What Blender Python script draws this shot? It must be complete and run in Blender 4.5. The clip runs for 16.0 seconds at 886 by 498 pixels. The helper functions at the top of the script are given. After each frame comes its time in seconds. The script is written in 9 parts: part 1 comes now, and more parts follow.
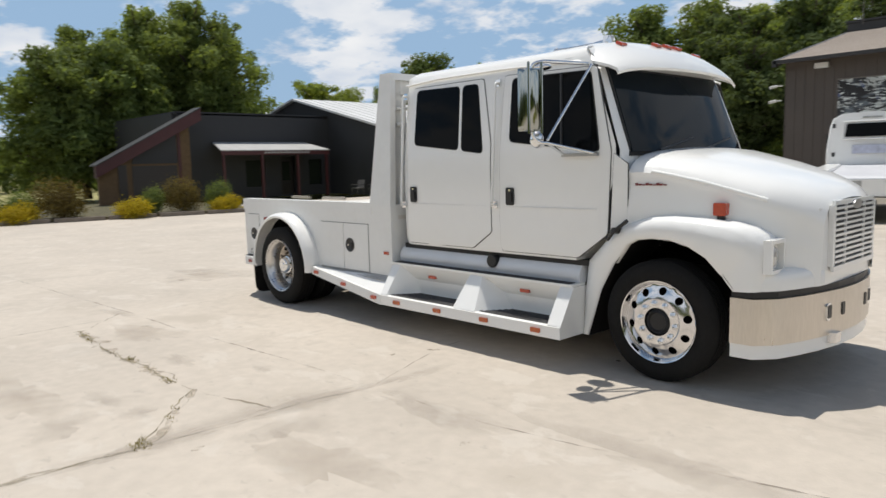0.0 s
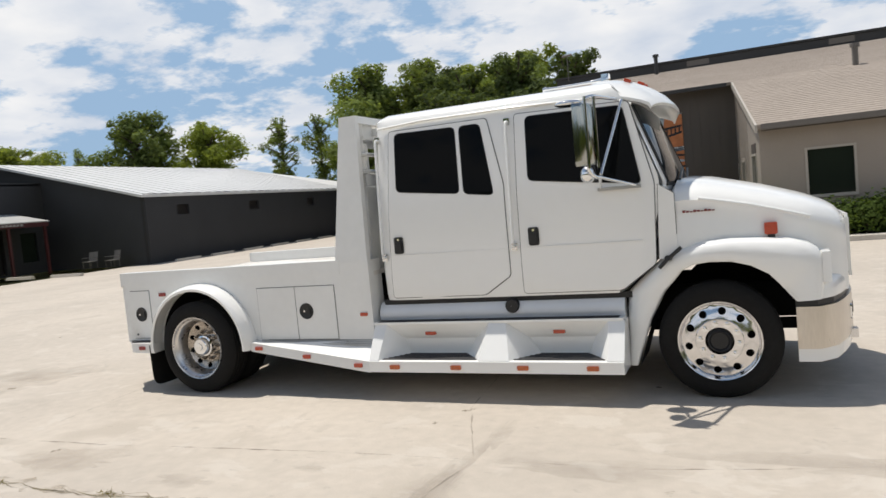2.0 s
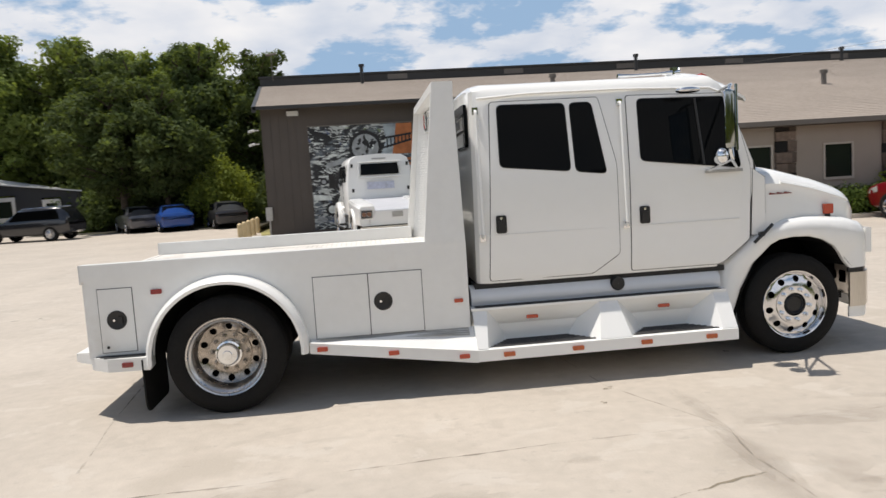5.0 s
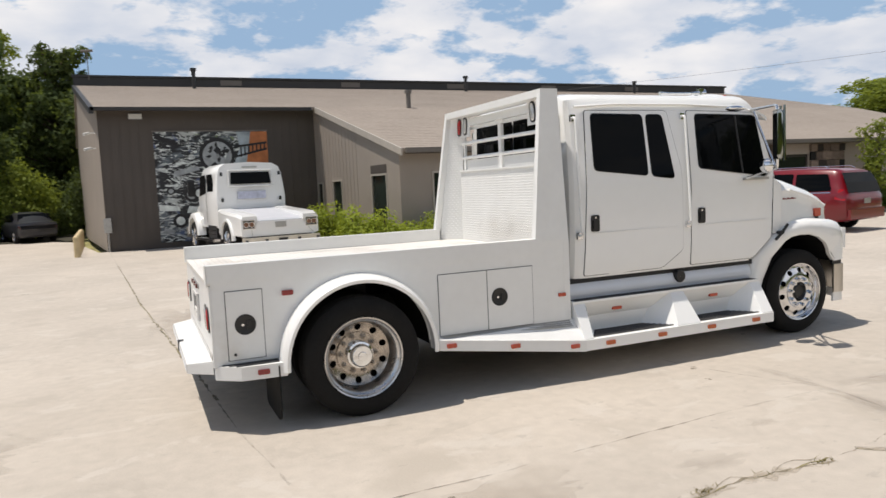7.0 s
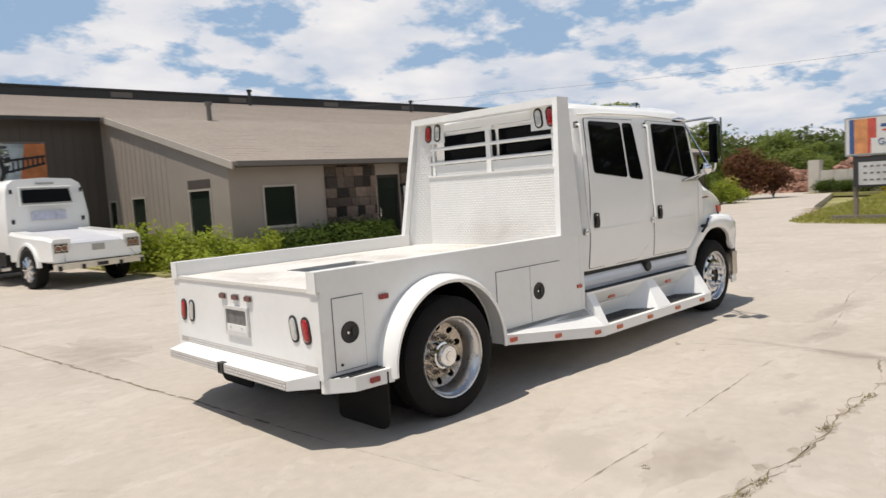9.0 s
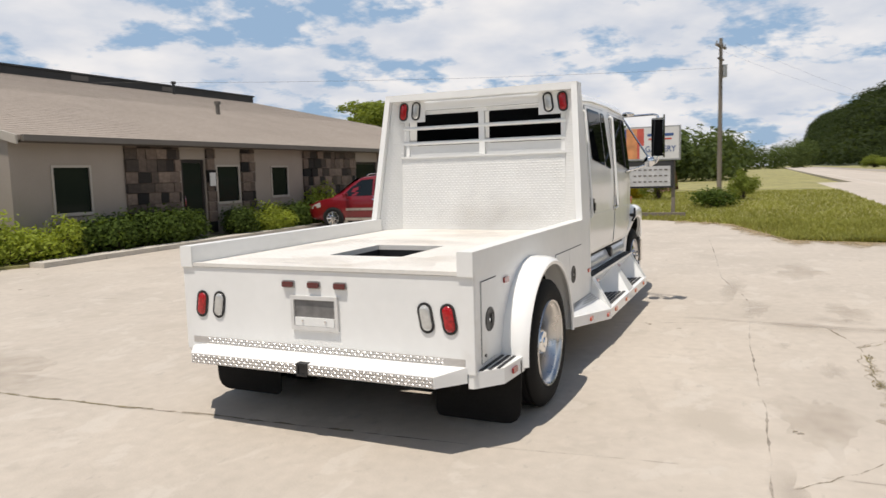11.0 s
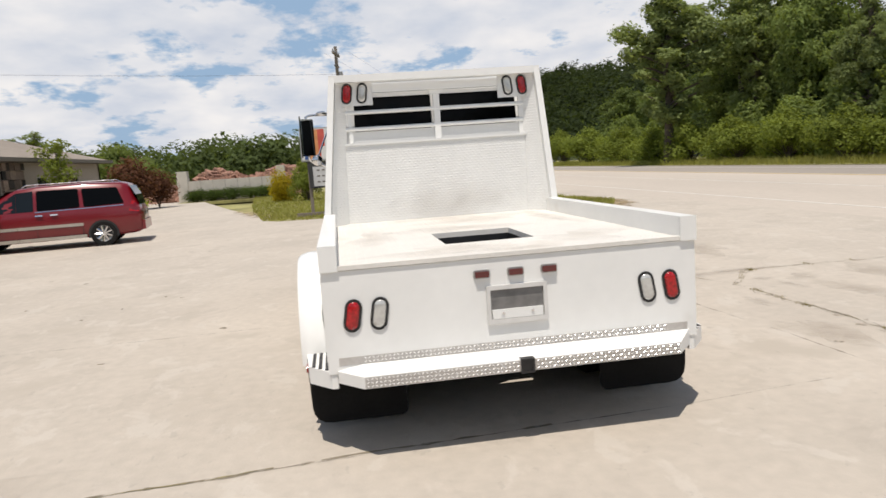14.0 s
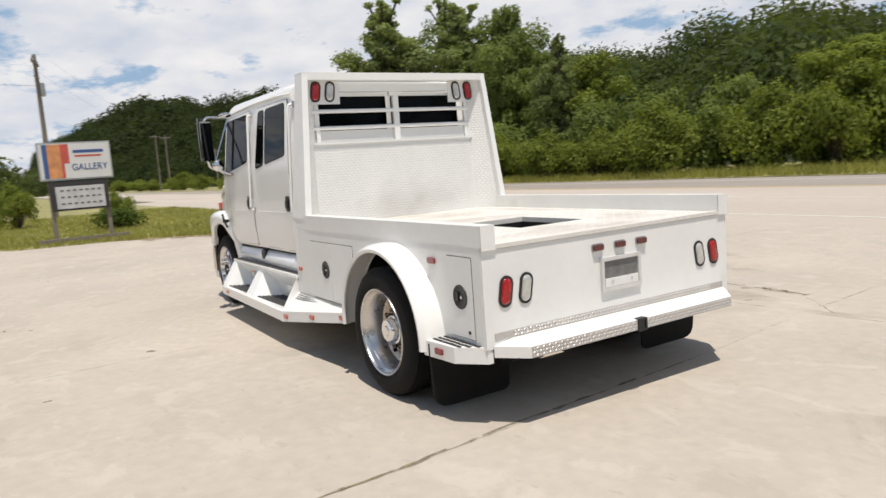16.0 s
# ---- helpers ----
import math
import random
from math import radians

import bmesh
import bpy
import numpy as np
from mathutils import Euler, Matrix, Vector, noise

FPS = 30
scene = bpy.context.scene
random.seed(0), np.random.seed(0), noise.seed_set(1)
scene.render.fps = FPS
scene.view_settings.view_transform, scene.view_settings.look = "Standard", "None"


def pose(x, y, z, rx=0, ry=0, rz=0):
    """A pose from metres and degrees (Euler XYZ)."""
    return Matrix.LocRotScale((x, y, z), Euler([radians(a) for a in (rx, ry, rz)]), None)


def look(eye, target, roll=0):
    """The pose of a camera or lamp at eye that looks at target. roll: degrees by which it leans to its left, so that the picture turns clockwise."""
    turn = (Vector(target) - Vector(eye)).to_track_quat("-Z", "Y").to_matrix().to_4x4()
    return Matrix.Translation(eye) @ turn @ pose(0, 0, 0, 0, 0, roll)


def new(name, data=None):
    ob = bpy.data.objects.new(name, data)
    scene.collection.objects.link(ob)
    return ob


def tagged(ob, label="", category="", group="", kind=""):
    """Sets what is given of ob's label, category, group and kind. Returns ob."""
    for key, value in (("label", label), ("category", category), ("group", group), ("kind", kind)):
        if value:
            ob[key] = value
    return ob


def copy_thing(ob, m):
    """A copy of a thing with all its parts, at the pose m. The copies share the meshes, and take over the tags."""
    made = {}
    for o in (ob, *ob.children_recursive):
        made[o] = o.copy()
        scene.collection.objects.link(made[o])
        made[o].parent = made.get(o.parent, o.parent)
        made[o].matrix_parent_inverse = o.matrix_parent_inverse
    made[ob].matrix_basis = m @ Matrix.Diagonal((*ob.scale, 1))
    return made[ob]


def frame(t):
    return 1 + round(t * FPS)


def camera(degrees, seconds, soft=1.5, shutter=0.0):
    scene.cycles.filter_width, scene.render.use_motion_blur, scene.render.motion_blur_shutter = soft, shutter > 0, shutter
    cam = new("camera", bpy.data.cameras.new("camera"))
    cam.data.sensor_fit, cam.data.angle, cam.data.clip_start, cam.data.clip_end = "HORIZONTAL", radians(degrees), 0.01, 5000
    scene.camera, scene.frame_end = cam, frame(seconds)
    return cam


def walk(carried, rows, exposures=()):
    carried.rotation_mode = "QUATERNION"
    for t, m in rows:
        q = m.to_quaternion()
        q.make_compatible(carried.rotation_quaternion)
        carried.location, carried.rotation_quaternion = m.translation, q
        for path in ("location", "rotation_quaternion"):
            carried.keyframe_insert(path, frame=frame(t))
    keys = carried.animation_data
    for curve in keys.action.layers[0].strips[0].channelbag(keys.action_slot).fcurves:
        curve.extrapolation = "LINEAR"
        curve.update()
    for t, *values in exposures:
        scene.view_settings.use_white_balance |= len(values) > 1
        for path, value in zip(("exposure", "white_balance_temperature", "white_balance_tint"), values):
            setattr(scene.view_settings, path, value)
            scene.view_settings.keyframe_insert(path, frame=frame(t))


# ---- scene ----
cam = camera(64.0, 16.0, shutter=0.35)
PATH = [
    (0, (1.098, 0.137, 1.637), (-0.350, 1.495, 1.398), -1.5),
    (0.5, (0.515, -0.163, 1.666), (-0.750, 1.370, 1.443), -1.7),
    (1, (-0.031, -0.427, 1.720), (-1.128, 1.233, 1.517), -3.2),
    (1.5, (-0.606, -0.687, 1.688), (-1.558, 1.064, 1.530), -4.4),
    (2, (-1.255, -0.947, 1.697), (-2.059, 0.880, 1.565), -5.4),
    (2.5, (-1.926, -1.132, 1.7), (-2.589, 0.751, 1.573), -5.6),
    (3, (-2.563, -1.279, 1.692), (-3.093, 0.645, 1.56), -5.6),
    (3.2, (-2.833, -1.322, 1.704), (-3.302, 0.618, 1.563), -5.5),
    (5.3, (-5.718, -1.106, 1.74), (-5.402, 0.859, 1.547), -2.9),
    (5.5, (-6.009, -1.071, 1.717), (-5.627, 0.883, 1.536), -2.5),
    (6, (-6.674, -0.923, 1.709), (-6.166, 1.004, 1.54), -2.5),
    (6.5, (-7.332, -0.833, 1.749), (-6.7, 1.056, 1.574), -2.8),
    (7, (-7.988, -0.65, 1.752), (-7.199, 1.179, 1.573), -2.6),
    (7.5, (-8.622, -0.472, 1.759), (-7.689, 1.288, 1.582), -2.9),
    (8, (-9.208, -0.205, 1.748), (-8.132, 1.473, 1.584), -3.7),
    (8.5, (-9.72, 0.179, 1.744), (-8.492, 1.75, 1.588), -4.1),
    (9, (-10.187, 0.659, 1.748), (-8.808, 2.098, 1.581), -3.6),
    (9.2, (-10.333, 0.917, 1.737), (-8.886, 2.287, 1.561), -2.9),
    (11.3, (-11.532, 3.429, 1.706), (-9.685, 4.169, 1.5), -2.5),
    (11.5, (-11.598, 3.672, 1.684), (-9.726, 4.345, 1.481), -3.2),
    (12, (-11.741, 4.28, 1.722), (-9.813, 4.763, 1.498), -4.2),
    (12.5, (-11.867, 4.897, 1.749), (-9.899, 5.165, 1.513), -4.5),
    (13, (-11.846, 5.515, 1.752), (-9.861, 5.574, 1.516), -4.6),
    (13.5, (-11.774, 6.154, 1.709), (-9.792, 6.025, 1.478), -4.4),
    (14, (-11.604, 6.799, 1.689), (-9.639, 6.52, 1.441), -4.0),
    (14.5, (-11.474, 7.446, 1.672), (-9.54, 7.018, 1.395), -2.7),
    (15, (-11.37, 8.152, 1.645), (-9.493, 7.521, 1.365), -2.5),
    (15.5, (-11.172, 8.738, 1.646), (-9.382, 7.887, 1.382), -3.5),
    (16, (-10.942, 9.316, 1.63), (-9.257, 8.265, 1.391), -4.2),
]
walk(cam, [(t, look(eye, target, roll)) for t, eye, target, roll in PATH], exposures=[(0.0, -0.33, 6590, 9), (3.0, -0.30, 6670, 10), (5.5, -0.31, 6700, 11), (9.0, -0.34, 6790, 11.5), (13.0, -0.36, 6820, 11.5), (16.0, -0.34, 6790, 11.0)])

# ---- sky and sun ----
SUN_WAY = Vector((0.30, -0.09, -1.0))
world = bpy.data.worlds.new("sky")
scene.world = world
world.use_nodes = True
wn, wl = world.node_tree.nodes, world.node_tree.links
wn.clear()
w_out, w_bg, w_sky = wn.new("ShaderNodeOutputWorld"), wn.new("ShaderNodeBackground"), wn.new("ShaderNodeTexSky")
w_sky.sky_type, w_sky.sun_disc = "NISHITA", False
w_sky.sun_elevation = math.atan2(1.0, math.hypot(SUN_WAY.x, SUN_WAY.y))
w_sky.sun_rotation = math.atan2(-SUN_WAY.x, -SUN_WAY.y)
w_sky.dust_density, w_sky.ozone_density, w_sky.air_density = 1.2, 1.5, 1.0
w_bg.inputs["Strength"].default_value = 0.09
# broken cumulus: noise over a flat layer above the place
w_geo, w_sep = wn.new("ShaderNodeTexCoord"), wn.new("ShaderNodeSeparateXYZ")
wl.new(w_geo.outputs["Generated"], w_sep.inputs[0])
w_up = wn.new("ShaderNodeMath"); w_up.operation = "MAXIMUM"; w_up.inputs[1].default_value = 0.0
wl.new(w_sep.outputs["Z"], w_up.inputs[0])
w_add = wn.new("ShaderNodeMath"); w_add.operation = "ADD"; w_add.inputs[1].default_value = 0.26
wl.new(w_up.outputs[0], w_add.inputs[0])
w_div = wn.new("ShaderNodeVectorMath"); w_div.operation = "DIVIDE"
w_com = wn.new("ShaderNodeCombineXYZ")
for n in range(3):
    wl.new(w_add.outputs[0], w_com.inputs[n])
wl.new(w_geo.outputs["Generated"], w_div.inputs[0])
wl.new(w_com.outputs[0], w_div.inputs[1])
w_flat = wn.new("ShaderNodeVectorMath"); w_flat.operation = "MULTIPLY"; w_flat.inputs[1].default_value = (1.0, 1.0, 0.35)
wl.new(w_div.outputs[0], w_flat.inputs[0])
w_noise = wn.new("ShaderNodeTexNoise")
w_noise.inputs["Scale"].default_value, w_noise.inputs["Detail"].default_value = 3.1, 12.0
w_noise.inputs["Roughness"].default_value, w_noise.inputs["Distortion"].default_value = 0.60, 0.05
wl.new(w_flat.outputs[0], w_noise.inputs["Vector"])
w_ramp = wn.new("ShaderNodeValToRGB")
w_ramp.color_ramp.elements[0].position, w_ramp.color_ramp.elements[1].position = 0.455, 0.535
w_high = wn.new("ShaderNodeMapRange")
w_high.inputs["From Min"].default_value, w_high.inputs["From Max"].default_value = 0.38, 0.70
w_high.inputs["To Min"].default_value, w_high.inputs["To Max"].default_value = 0.03, -0.22
wl.new(w_up.outputs[0], w_high.inputs["Value"])
w_cov = wn.new("ShaderNodeMath"); w_cov.operation = "ADD"
wl.new(w_noise.outputs["Fac"], w_cov.inputs[0]); wl.new(w_high.outputs[0], w_cov.inputs[1])
# the cover thickens over the road
w_dot = wn.new("ShaderNodeVectorMath"); w_dot.operation = "DOT_PRODUCT"; w_dot.inputs[1].default_value = (0.045, -0.03, 0.0)
wl.new(w_geo.outputs["Generated"], w_dot.inputs[0])
w_more = wn.new("ShaderNodeMath"); w_more.operation = "ADD"
wl.new(w_cov.outputs[0], w_more.inputs[0]); wl.new(w_dot.outputs["Value"], w_more.inputs[1])
wl.new(w_more.outputs[0], w_ramp.inputs[0])
w_n2 = wn.new("ShaderNodeTexNoise")
w_n2.inputs["Scale"].default_value, w_n2.inputs["Detail"].default_value = 3.5, 6.0
wl.new(w_flat.outputs[0], w_n2.inputs["Vector"])
w_shade = wn.new("ShaderNodeValToRGB")
w_shade.color_ramp.elements[0].position, w_shade.color_ramp.elements[1].position = 0.3, 0.7
w_shade.color_ramp.elements[0].color, w_shade.color_ramp.elements[1].color = (7.9, 8.9, 10.6, 1), (12.4, 12.5, 12.8, 1)
wl.new(w_n2.outputs["Fac"], w_shade.inputs[0])
# summer haze pales the blue
w_haze = wn.new("ShaderNodeMix"); w_haze.data_type = "RGBA"
w_low = wn.new("ShaderNodeMapRange")
w_low.inputs["From Min"].default_value, w_low.inputs["From Max"].default_value = 0.30, 0.75
w_low.inputs["To Min"].default_value, w_low.inputs["To Max"].default_value = 0.85, 0.1
wl.new(w_up.outputs[0], w_low.inputs["Value"])
wl.new(w_low.outputs[0], w_haze.inputs["Factor"])
w_haze.inputs[7].default_value = (4.6, 7.0, 10.2, 1)
wl.new(w_sky.outputs[0], w_haze.inputs[6])
w_mix = wn.new("ShaderNodeMix"); w_mix.data_type = "RGBA"
wl.new(w_ramp.outputs["Color"], w_mix.inputs["Factor"])
wl.new(w_haze.outputs[2], w_mix.inputs[6])
wl.new(w_shade.outputs[0], w_mix.inputs[7])
wl.new(w_mix.outputs[2], w_bg.inputs["Color"])
wl.new(w_bg.outputs[0], w_out.inputs[0])

sun = new("sun", bpy.data.lights.new("sun", "SUN"))
sun.data.energy, sun.data.angle, sun.data.color = 5.3, radians(0.53), (1.0, 0.955, 0.89)
sun.matrix_world = look((0, 0, 60), Vector((0, 0, 60)) + SUN_WAY)

# ---- materials ----
def mat(name, col, rough=0.5, metal=0.0, var=0.08, scale=3.0, fine=0.0, fine_scale=60.0, bump=0.0, bump_scale=80.0, dark=None,
        dark_at=0.62, dark_scale=1.5, spec=0.5, coat=0.0, rvar=0.0, per=0.0, aniso=(1, 1, 1)):
    """A surface: base colour varied at two scales, optional stains, fine relief."""
    m = bpy.data.materials.new(name)
    m.use_nodes = True
    n, l = m.node_tree.nodes, m.node_tree.links
    b = n["Principled BSDF"]
    b.inputs["Roughness"].default_value, b.inputs["Metallic"].default_value = rough, metal
    b.inputs["Specular IOR Level"].default_value, b.inputs["Coat Weight"].default_value = spec, coat
    b.inputs["Coat Roughness"].default_value = 0.06
    co = n.new("ShaderNodeTexCoord")
    mp = n.new("ShaderNodeMapping")
    mp.inputs["Scale"].default_value = aniso
    l.new(co.outputs["Object"], mp.inputs[0])

    def noisy(sc, detail=5.0):
        t = n.new("ShaderNodeTexNoise")
        t.inputs["Scale"].default_value, t.inputs["Detail"].default_value = sc, detail
        l.new(mp.outputs[0], t.inputs["Vector"])
        return t.outputs["Fac"]

    def scaled(fac, lo, hi):
        r = n.new("ShaderNodeMapRange")
        r.inputs["From Min"].default_value, r.inputs["From Max"].default_value = 0.28, 0.72
        r.inputs["To Min"].default_value, r.inputs["To Max"].default_value = lo, hi
        l.new(fac, r.inputs["Value"])
        return r.outputs[0]

    out = None
    val = scaled(noisy(scale), 1 - var, 1 + var)
    if fine:
        k = n.new("ShaderNodeMath"); k.operation = "MULTIPLY"
        l.new(val, k.inputs[0]); l.new(scaled(noisy(fine_scale, 3.0), 1 - fine, 1 + fine), k.inputs[1])
        val = k.outputs[0]
    if per:
        oi = n.new("ShaderNodeObjectInfo")
        r = n.new("ShaderNodeMapRange")
        r.inputs["To Min"].default_value, r.inputs["To Max"].default_value = 1 - per, 1 + per
        l.new(oi.outputs["Random"], r.inputs["Value"])
        k = n.new("ShaderNodeMath"); k.operation = "MULTIPLY"
        l.new(val, k.inputs[0]); l.new(r.outputs[0], k.inputs[1])
        val = k.outputs[0]
    mul = n.new("ShaderNodeVectorMath"); mul.operation = "SCALE"
    mul.inputs[0].default_value = col[:3]
    l.new(val, mul.inputs["Scale"])
    out = mul.outputs[0]
    if dark is not None:
        rp = n.new("ShaderNodeMapRange")
        rp.inputs["From Min"].default_value, rp.inputs["From Max"].default_value = dark_at, dark_at + 0.12
        l.new(noisy(dark_scale, 7.0), rp.inputs["Value"])
        mx = n.new("ShaderNodeMix"); mx.data_type = "RGBA"
        l.new(rp.outputs[0], mx.inputs["Factor"])
        l.new(out, mx.inputs[6])
        mx.inputs[7].default_value = (*dark, 1)
        out = mx.outputs[2]
    l.new(out, b.inputs["Base Color"])
    if rvar:
        l.new(scaled(noisy(scale * 2.3), rough - rvar, rough + rvar), b.inputs["Roughness"])
    if bump:
        bp = n.new("ShaderNodeBump")
        bp.inputs["Strength"].default_value, bp.inputs["Distance"].default_value = bump, 0.01
        l.new(noisy(bump_scale, 4.0), bp.inputs["Height"])
        l.new(bp.outputs[0], b.inputs["Normal"])
    return m


def glass(name, col=(0.003, 0.0035, 0.004), rough=0.03):
    m = mat(name, col, rough, var=0.05, scale=2.0, spec=0.07)
    return m


def leafy(name, col, vary=0.35):
    """Foliage: each leaf clump its own shade, some light passing through."""
    m = bpy.data.materials.new(name)
    m.use_nodes = True
    n, l = m.node_tree.nodes, m.node_tree.links
    b = n["Principled BSDF"]
    b.inputs["Roughness"].default_value = 0.75
    b.inputs["Specular IOR Level"].default_value = 0.12
    g = n.new("ShaderNodeNewGeometry")
    co = n.new("ShaderNodeTexCoord")
    t = n.new("ShaderNodeTexNoise")
    t.inputs["Scale"].default_value = 0.45
    l.new(co.outputs["Object"], t.inputs["Vector"])
    oi = n.new("ShaderNodeObjectInfo")
    a = n.new("ShaderNodeMath"); a.operation = "MULTIPLY_ADD"; a.inputs[1].default_value = 0.45
    l.new(g.outputs["Random Per Island"], a.inputs[0]); l.new(t.outputs["Fac"], a.inputs[2])
    a2 = n.new("ShaderNodeMath"); a2.operation = "MULTIPLY_ADD"; a2.inputs[1].default_value = 0.3
    l.new(oi.outputs["Random"], a2.inputs[0]); l.new(a.outputs[0], a2.inputs[2])
    r = n.new("ShaderNodeMapRange")
    r.inputs["From Min"].default_value, r.inputs["From Max"].default_value = 0.3, 1.25
    r.inputs["To Min"].default_value, r.inputs["To Max"].default_value = 1 - vary, 1 + vary
    l.new(a2.outputs[0], r.inputs["Value"])
    s = n.new("ShaderNodeVectorMath"); s.operation = "SCALE"
    s.inputs[0].default_value = col
    l.new(r.outputs[0], s.inputs["Scale"])
    l.new(s.outputs[0], b.inputs["Base Color"])
    tr = n.new("ShaderNodeBsdfTranslucent")
    s2 = n.new("ShaderNodeVectorMath"); s2.operation = "MULTIPLY"; s2.inputs[1].default_value = (1.35, 1.3, 0.6)
    l.new(s.outputs[0], s2.inputs[0]); l.new(s2.outputs[0], tr.inputs["Color"])
    mx = n.new("ShaderNodeMixShader"); mx.inputs[0].default_value = 0.45
    l.new(b.outputs[0], mx.inputs[1]); l.new(tr.outputs[0], mx.inputs[2])
    l.new(mx.outputs[0], n["Material Output"].inputs[0])
    return m


WHITE = mat("white_truck_paint", (0.85, 0.85, 0.83), 0.24, var=0.004, scale=1.2, fine=0.006, fine_scale=9, coat=0.5, rvar=0.02, spec=0.4)
WHITE2 = mat("white_steel_paint", (0.78, 0.78, 0.76), 0.42, var=0.03, scale=2.0, fine=0.015, fine_scale=14, coat=0.15, rvar=0.08,
             dark=(0.62, 0.59, 0.54), dark_at=0.66, dark_scale=1.3)
RACKP = mat("dull_white_plate", (0.755, 0.755, 0.735), 0.62, var=0.04, scale=2.0, fine=0.02, fine_scale=14, spec=0.3)
PLATE = mat("dull_aluminium_plate", (0.50, 0.475, 0.45), 0.5, 0.4, var=0.10, scale=5, fine=0.06, fine_scale=40)
# studs paler than the plate they stand on
STUD = mat("bright_plate_studs", (0.88, 0.87, 0.85), 0.3, 0.3, var=0.05, scale=20)
DECK = mat("worn_white_deck_paint", (0.70, 0.675, 0.63), 0.55, var=0.06, scale=2.5, fine=0.04, fine_scale=25, dark=(0.57, 0.53, 0.47), dark_at=0.58,
           dark_scale=1.1, bump=0.25, bump_scale=60)
SEAM = mat("black_rubber_seal", (0.020, 0.020, 0.020), 0.7)
BLACK = mat("black_plastic", (0.014, 0.014, 0.015), 0.45, var=0.2, scale=8)
RUBBER = mat("tyre_rubber", (0.010, 0.0095, 0.009), 0.82, spec=0.25, var=0.18, scale=6, fine=0.15, fine_scale=50, bump=0.2, bump_scale=120)
CHASSIS = mat("dusty_black_chassis", (0.010, 0.0095, 0.009), 0.85, var=0.3, scale=4, spec=0.15)
CHROME = mat("chrome", (0.78, 0.79, 0.80), 0.07, 1.0, var=0.03, scale=5, rvar=0.03)
ALLOY = mat("polished_aluminium", (0.70, 0.70, 0.71), 0.15, 1.0, var=0.05, scale=6, rvar=0.06)
DULLRIM = mat("dull_aluminium_rim", (0.62, 0.61, 0.60), 0.30, 1.0, var=0.08, scale=6, rvar=0.06)
DUSTYDISC = mat("dusty_aluminium_disc", (0.40, 0.36, 0.32), 0.26, 1.0, var=0.25, scale=9, fine=0.15, fine_scale=40, rvar=0.1)
MRED = mat("dull_red_lens", (0.24, 0.012, 0.012), 0.22, var=0.15, scale=40, coat=0.5)
STEEL = mat("brushed_steel_bumper", (0.62, 0.58, 0.53), 0.34, 1.0, var=0.06, scale=4, fine=0.05, fine_scale=70, rvar=0.08, aniso=(1, 1, 0.15))
TANK = mat("painted_tank", (0.70, 0.72, 0.75), 0.22, var=0.03, coat=0.5)
TINT = glass("tinted_window_glass")
WSHIELD = glass("windshield_glass", (0.012, 0.017, 0.022), 0.02)
MIRROR = mat("mirror_glass", (0.8, 0.8, 0.8), 0.02, 1.0, var=0.0)
RED = mat("red_lens", (0.36, 0.006, 0.009), 0.22, var=0.45, scale=55, coat=0.35)
DRED = mat("dark_red_lens", (0.10, 0.012, 0.012), 0.22, var=0.15, scale=40, coat=0.5)
AMBER = mat("amber_lens", (0.44, 0.088, 0.016), 0.2, var=0.12, scale=40, coat=0.6)
ORANGE = mat("orange_red_lens", (0.44, 0.048, 0.015), 0.2, var=0.12, scale=40, coat=0.6)
CLEAR = mat("clear_lens", (0.55, 0.55, 0.53), 0.12, 0.3, var=0.12, scale=30, coat=0.8)
GREYPL = mat("grey_plate_metal", (0.42, 0.42, 0.41), 0.4, 0.7, var=0.1, scale=12)
GAP = mat("shadowed_door_gap", (0.085, 0.085, 0.085), 0.8)
TREAD = mat("black_grip_tread", (0.03, 0.03, 0.032), 0.75, var=0.2, scale=30, bump=0.4, bump_scale=200)
EMBLEM = mat("dark_red_script", (0.20, 0.03, 0.03), 0.4)

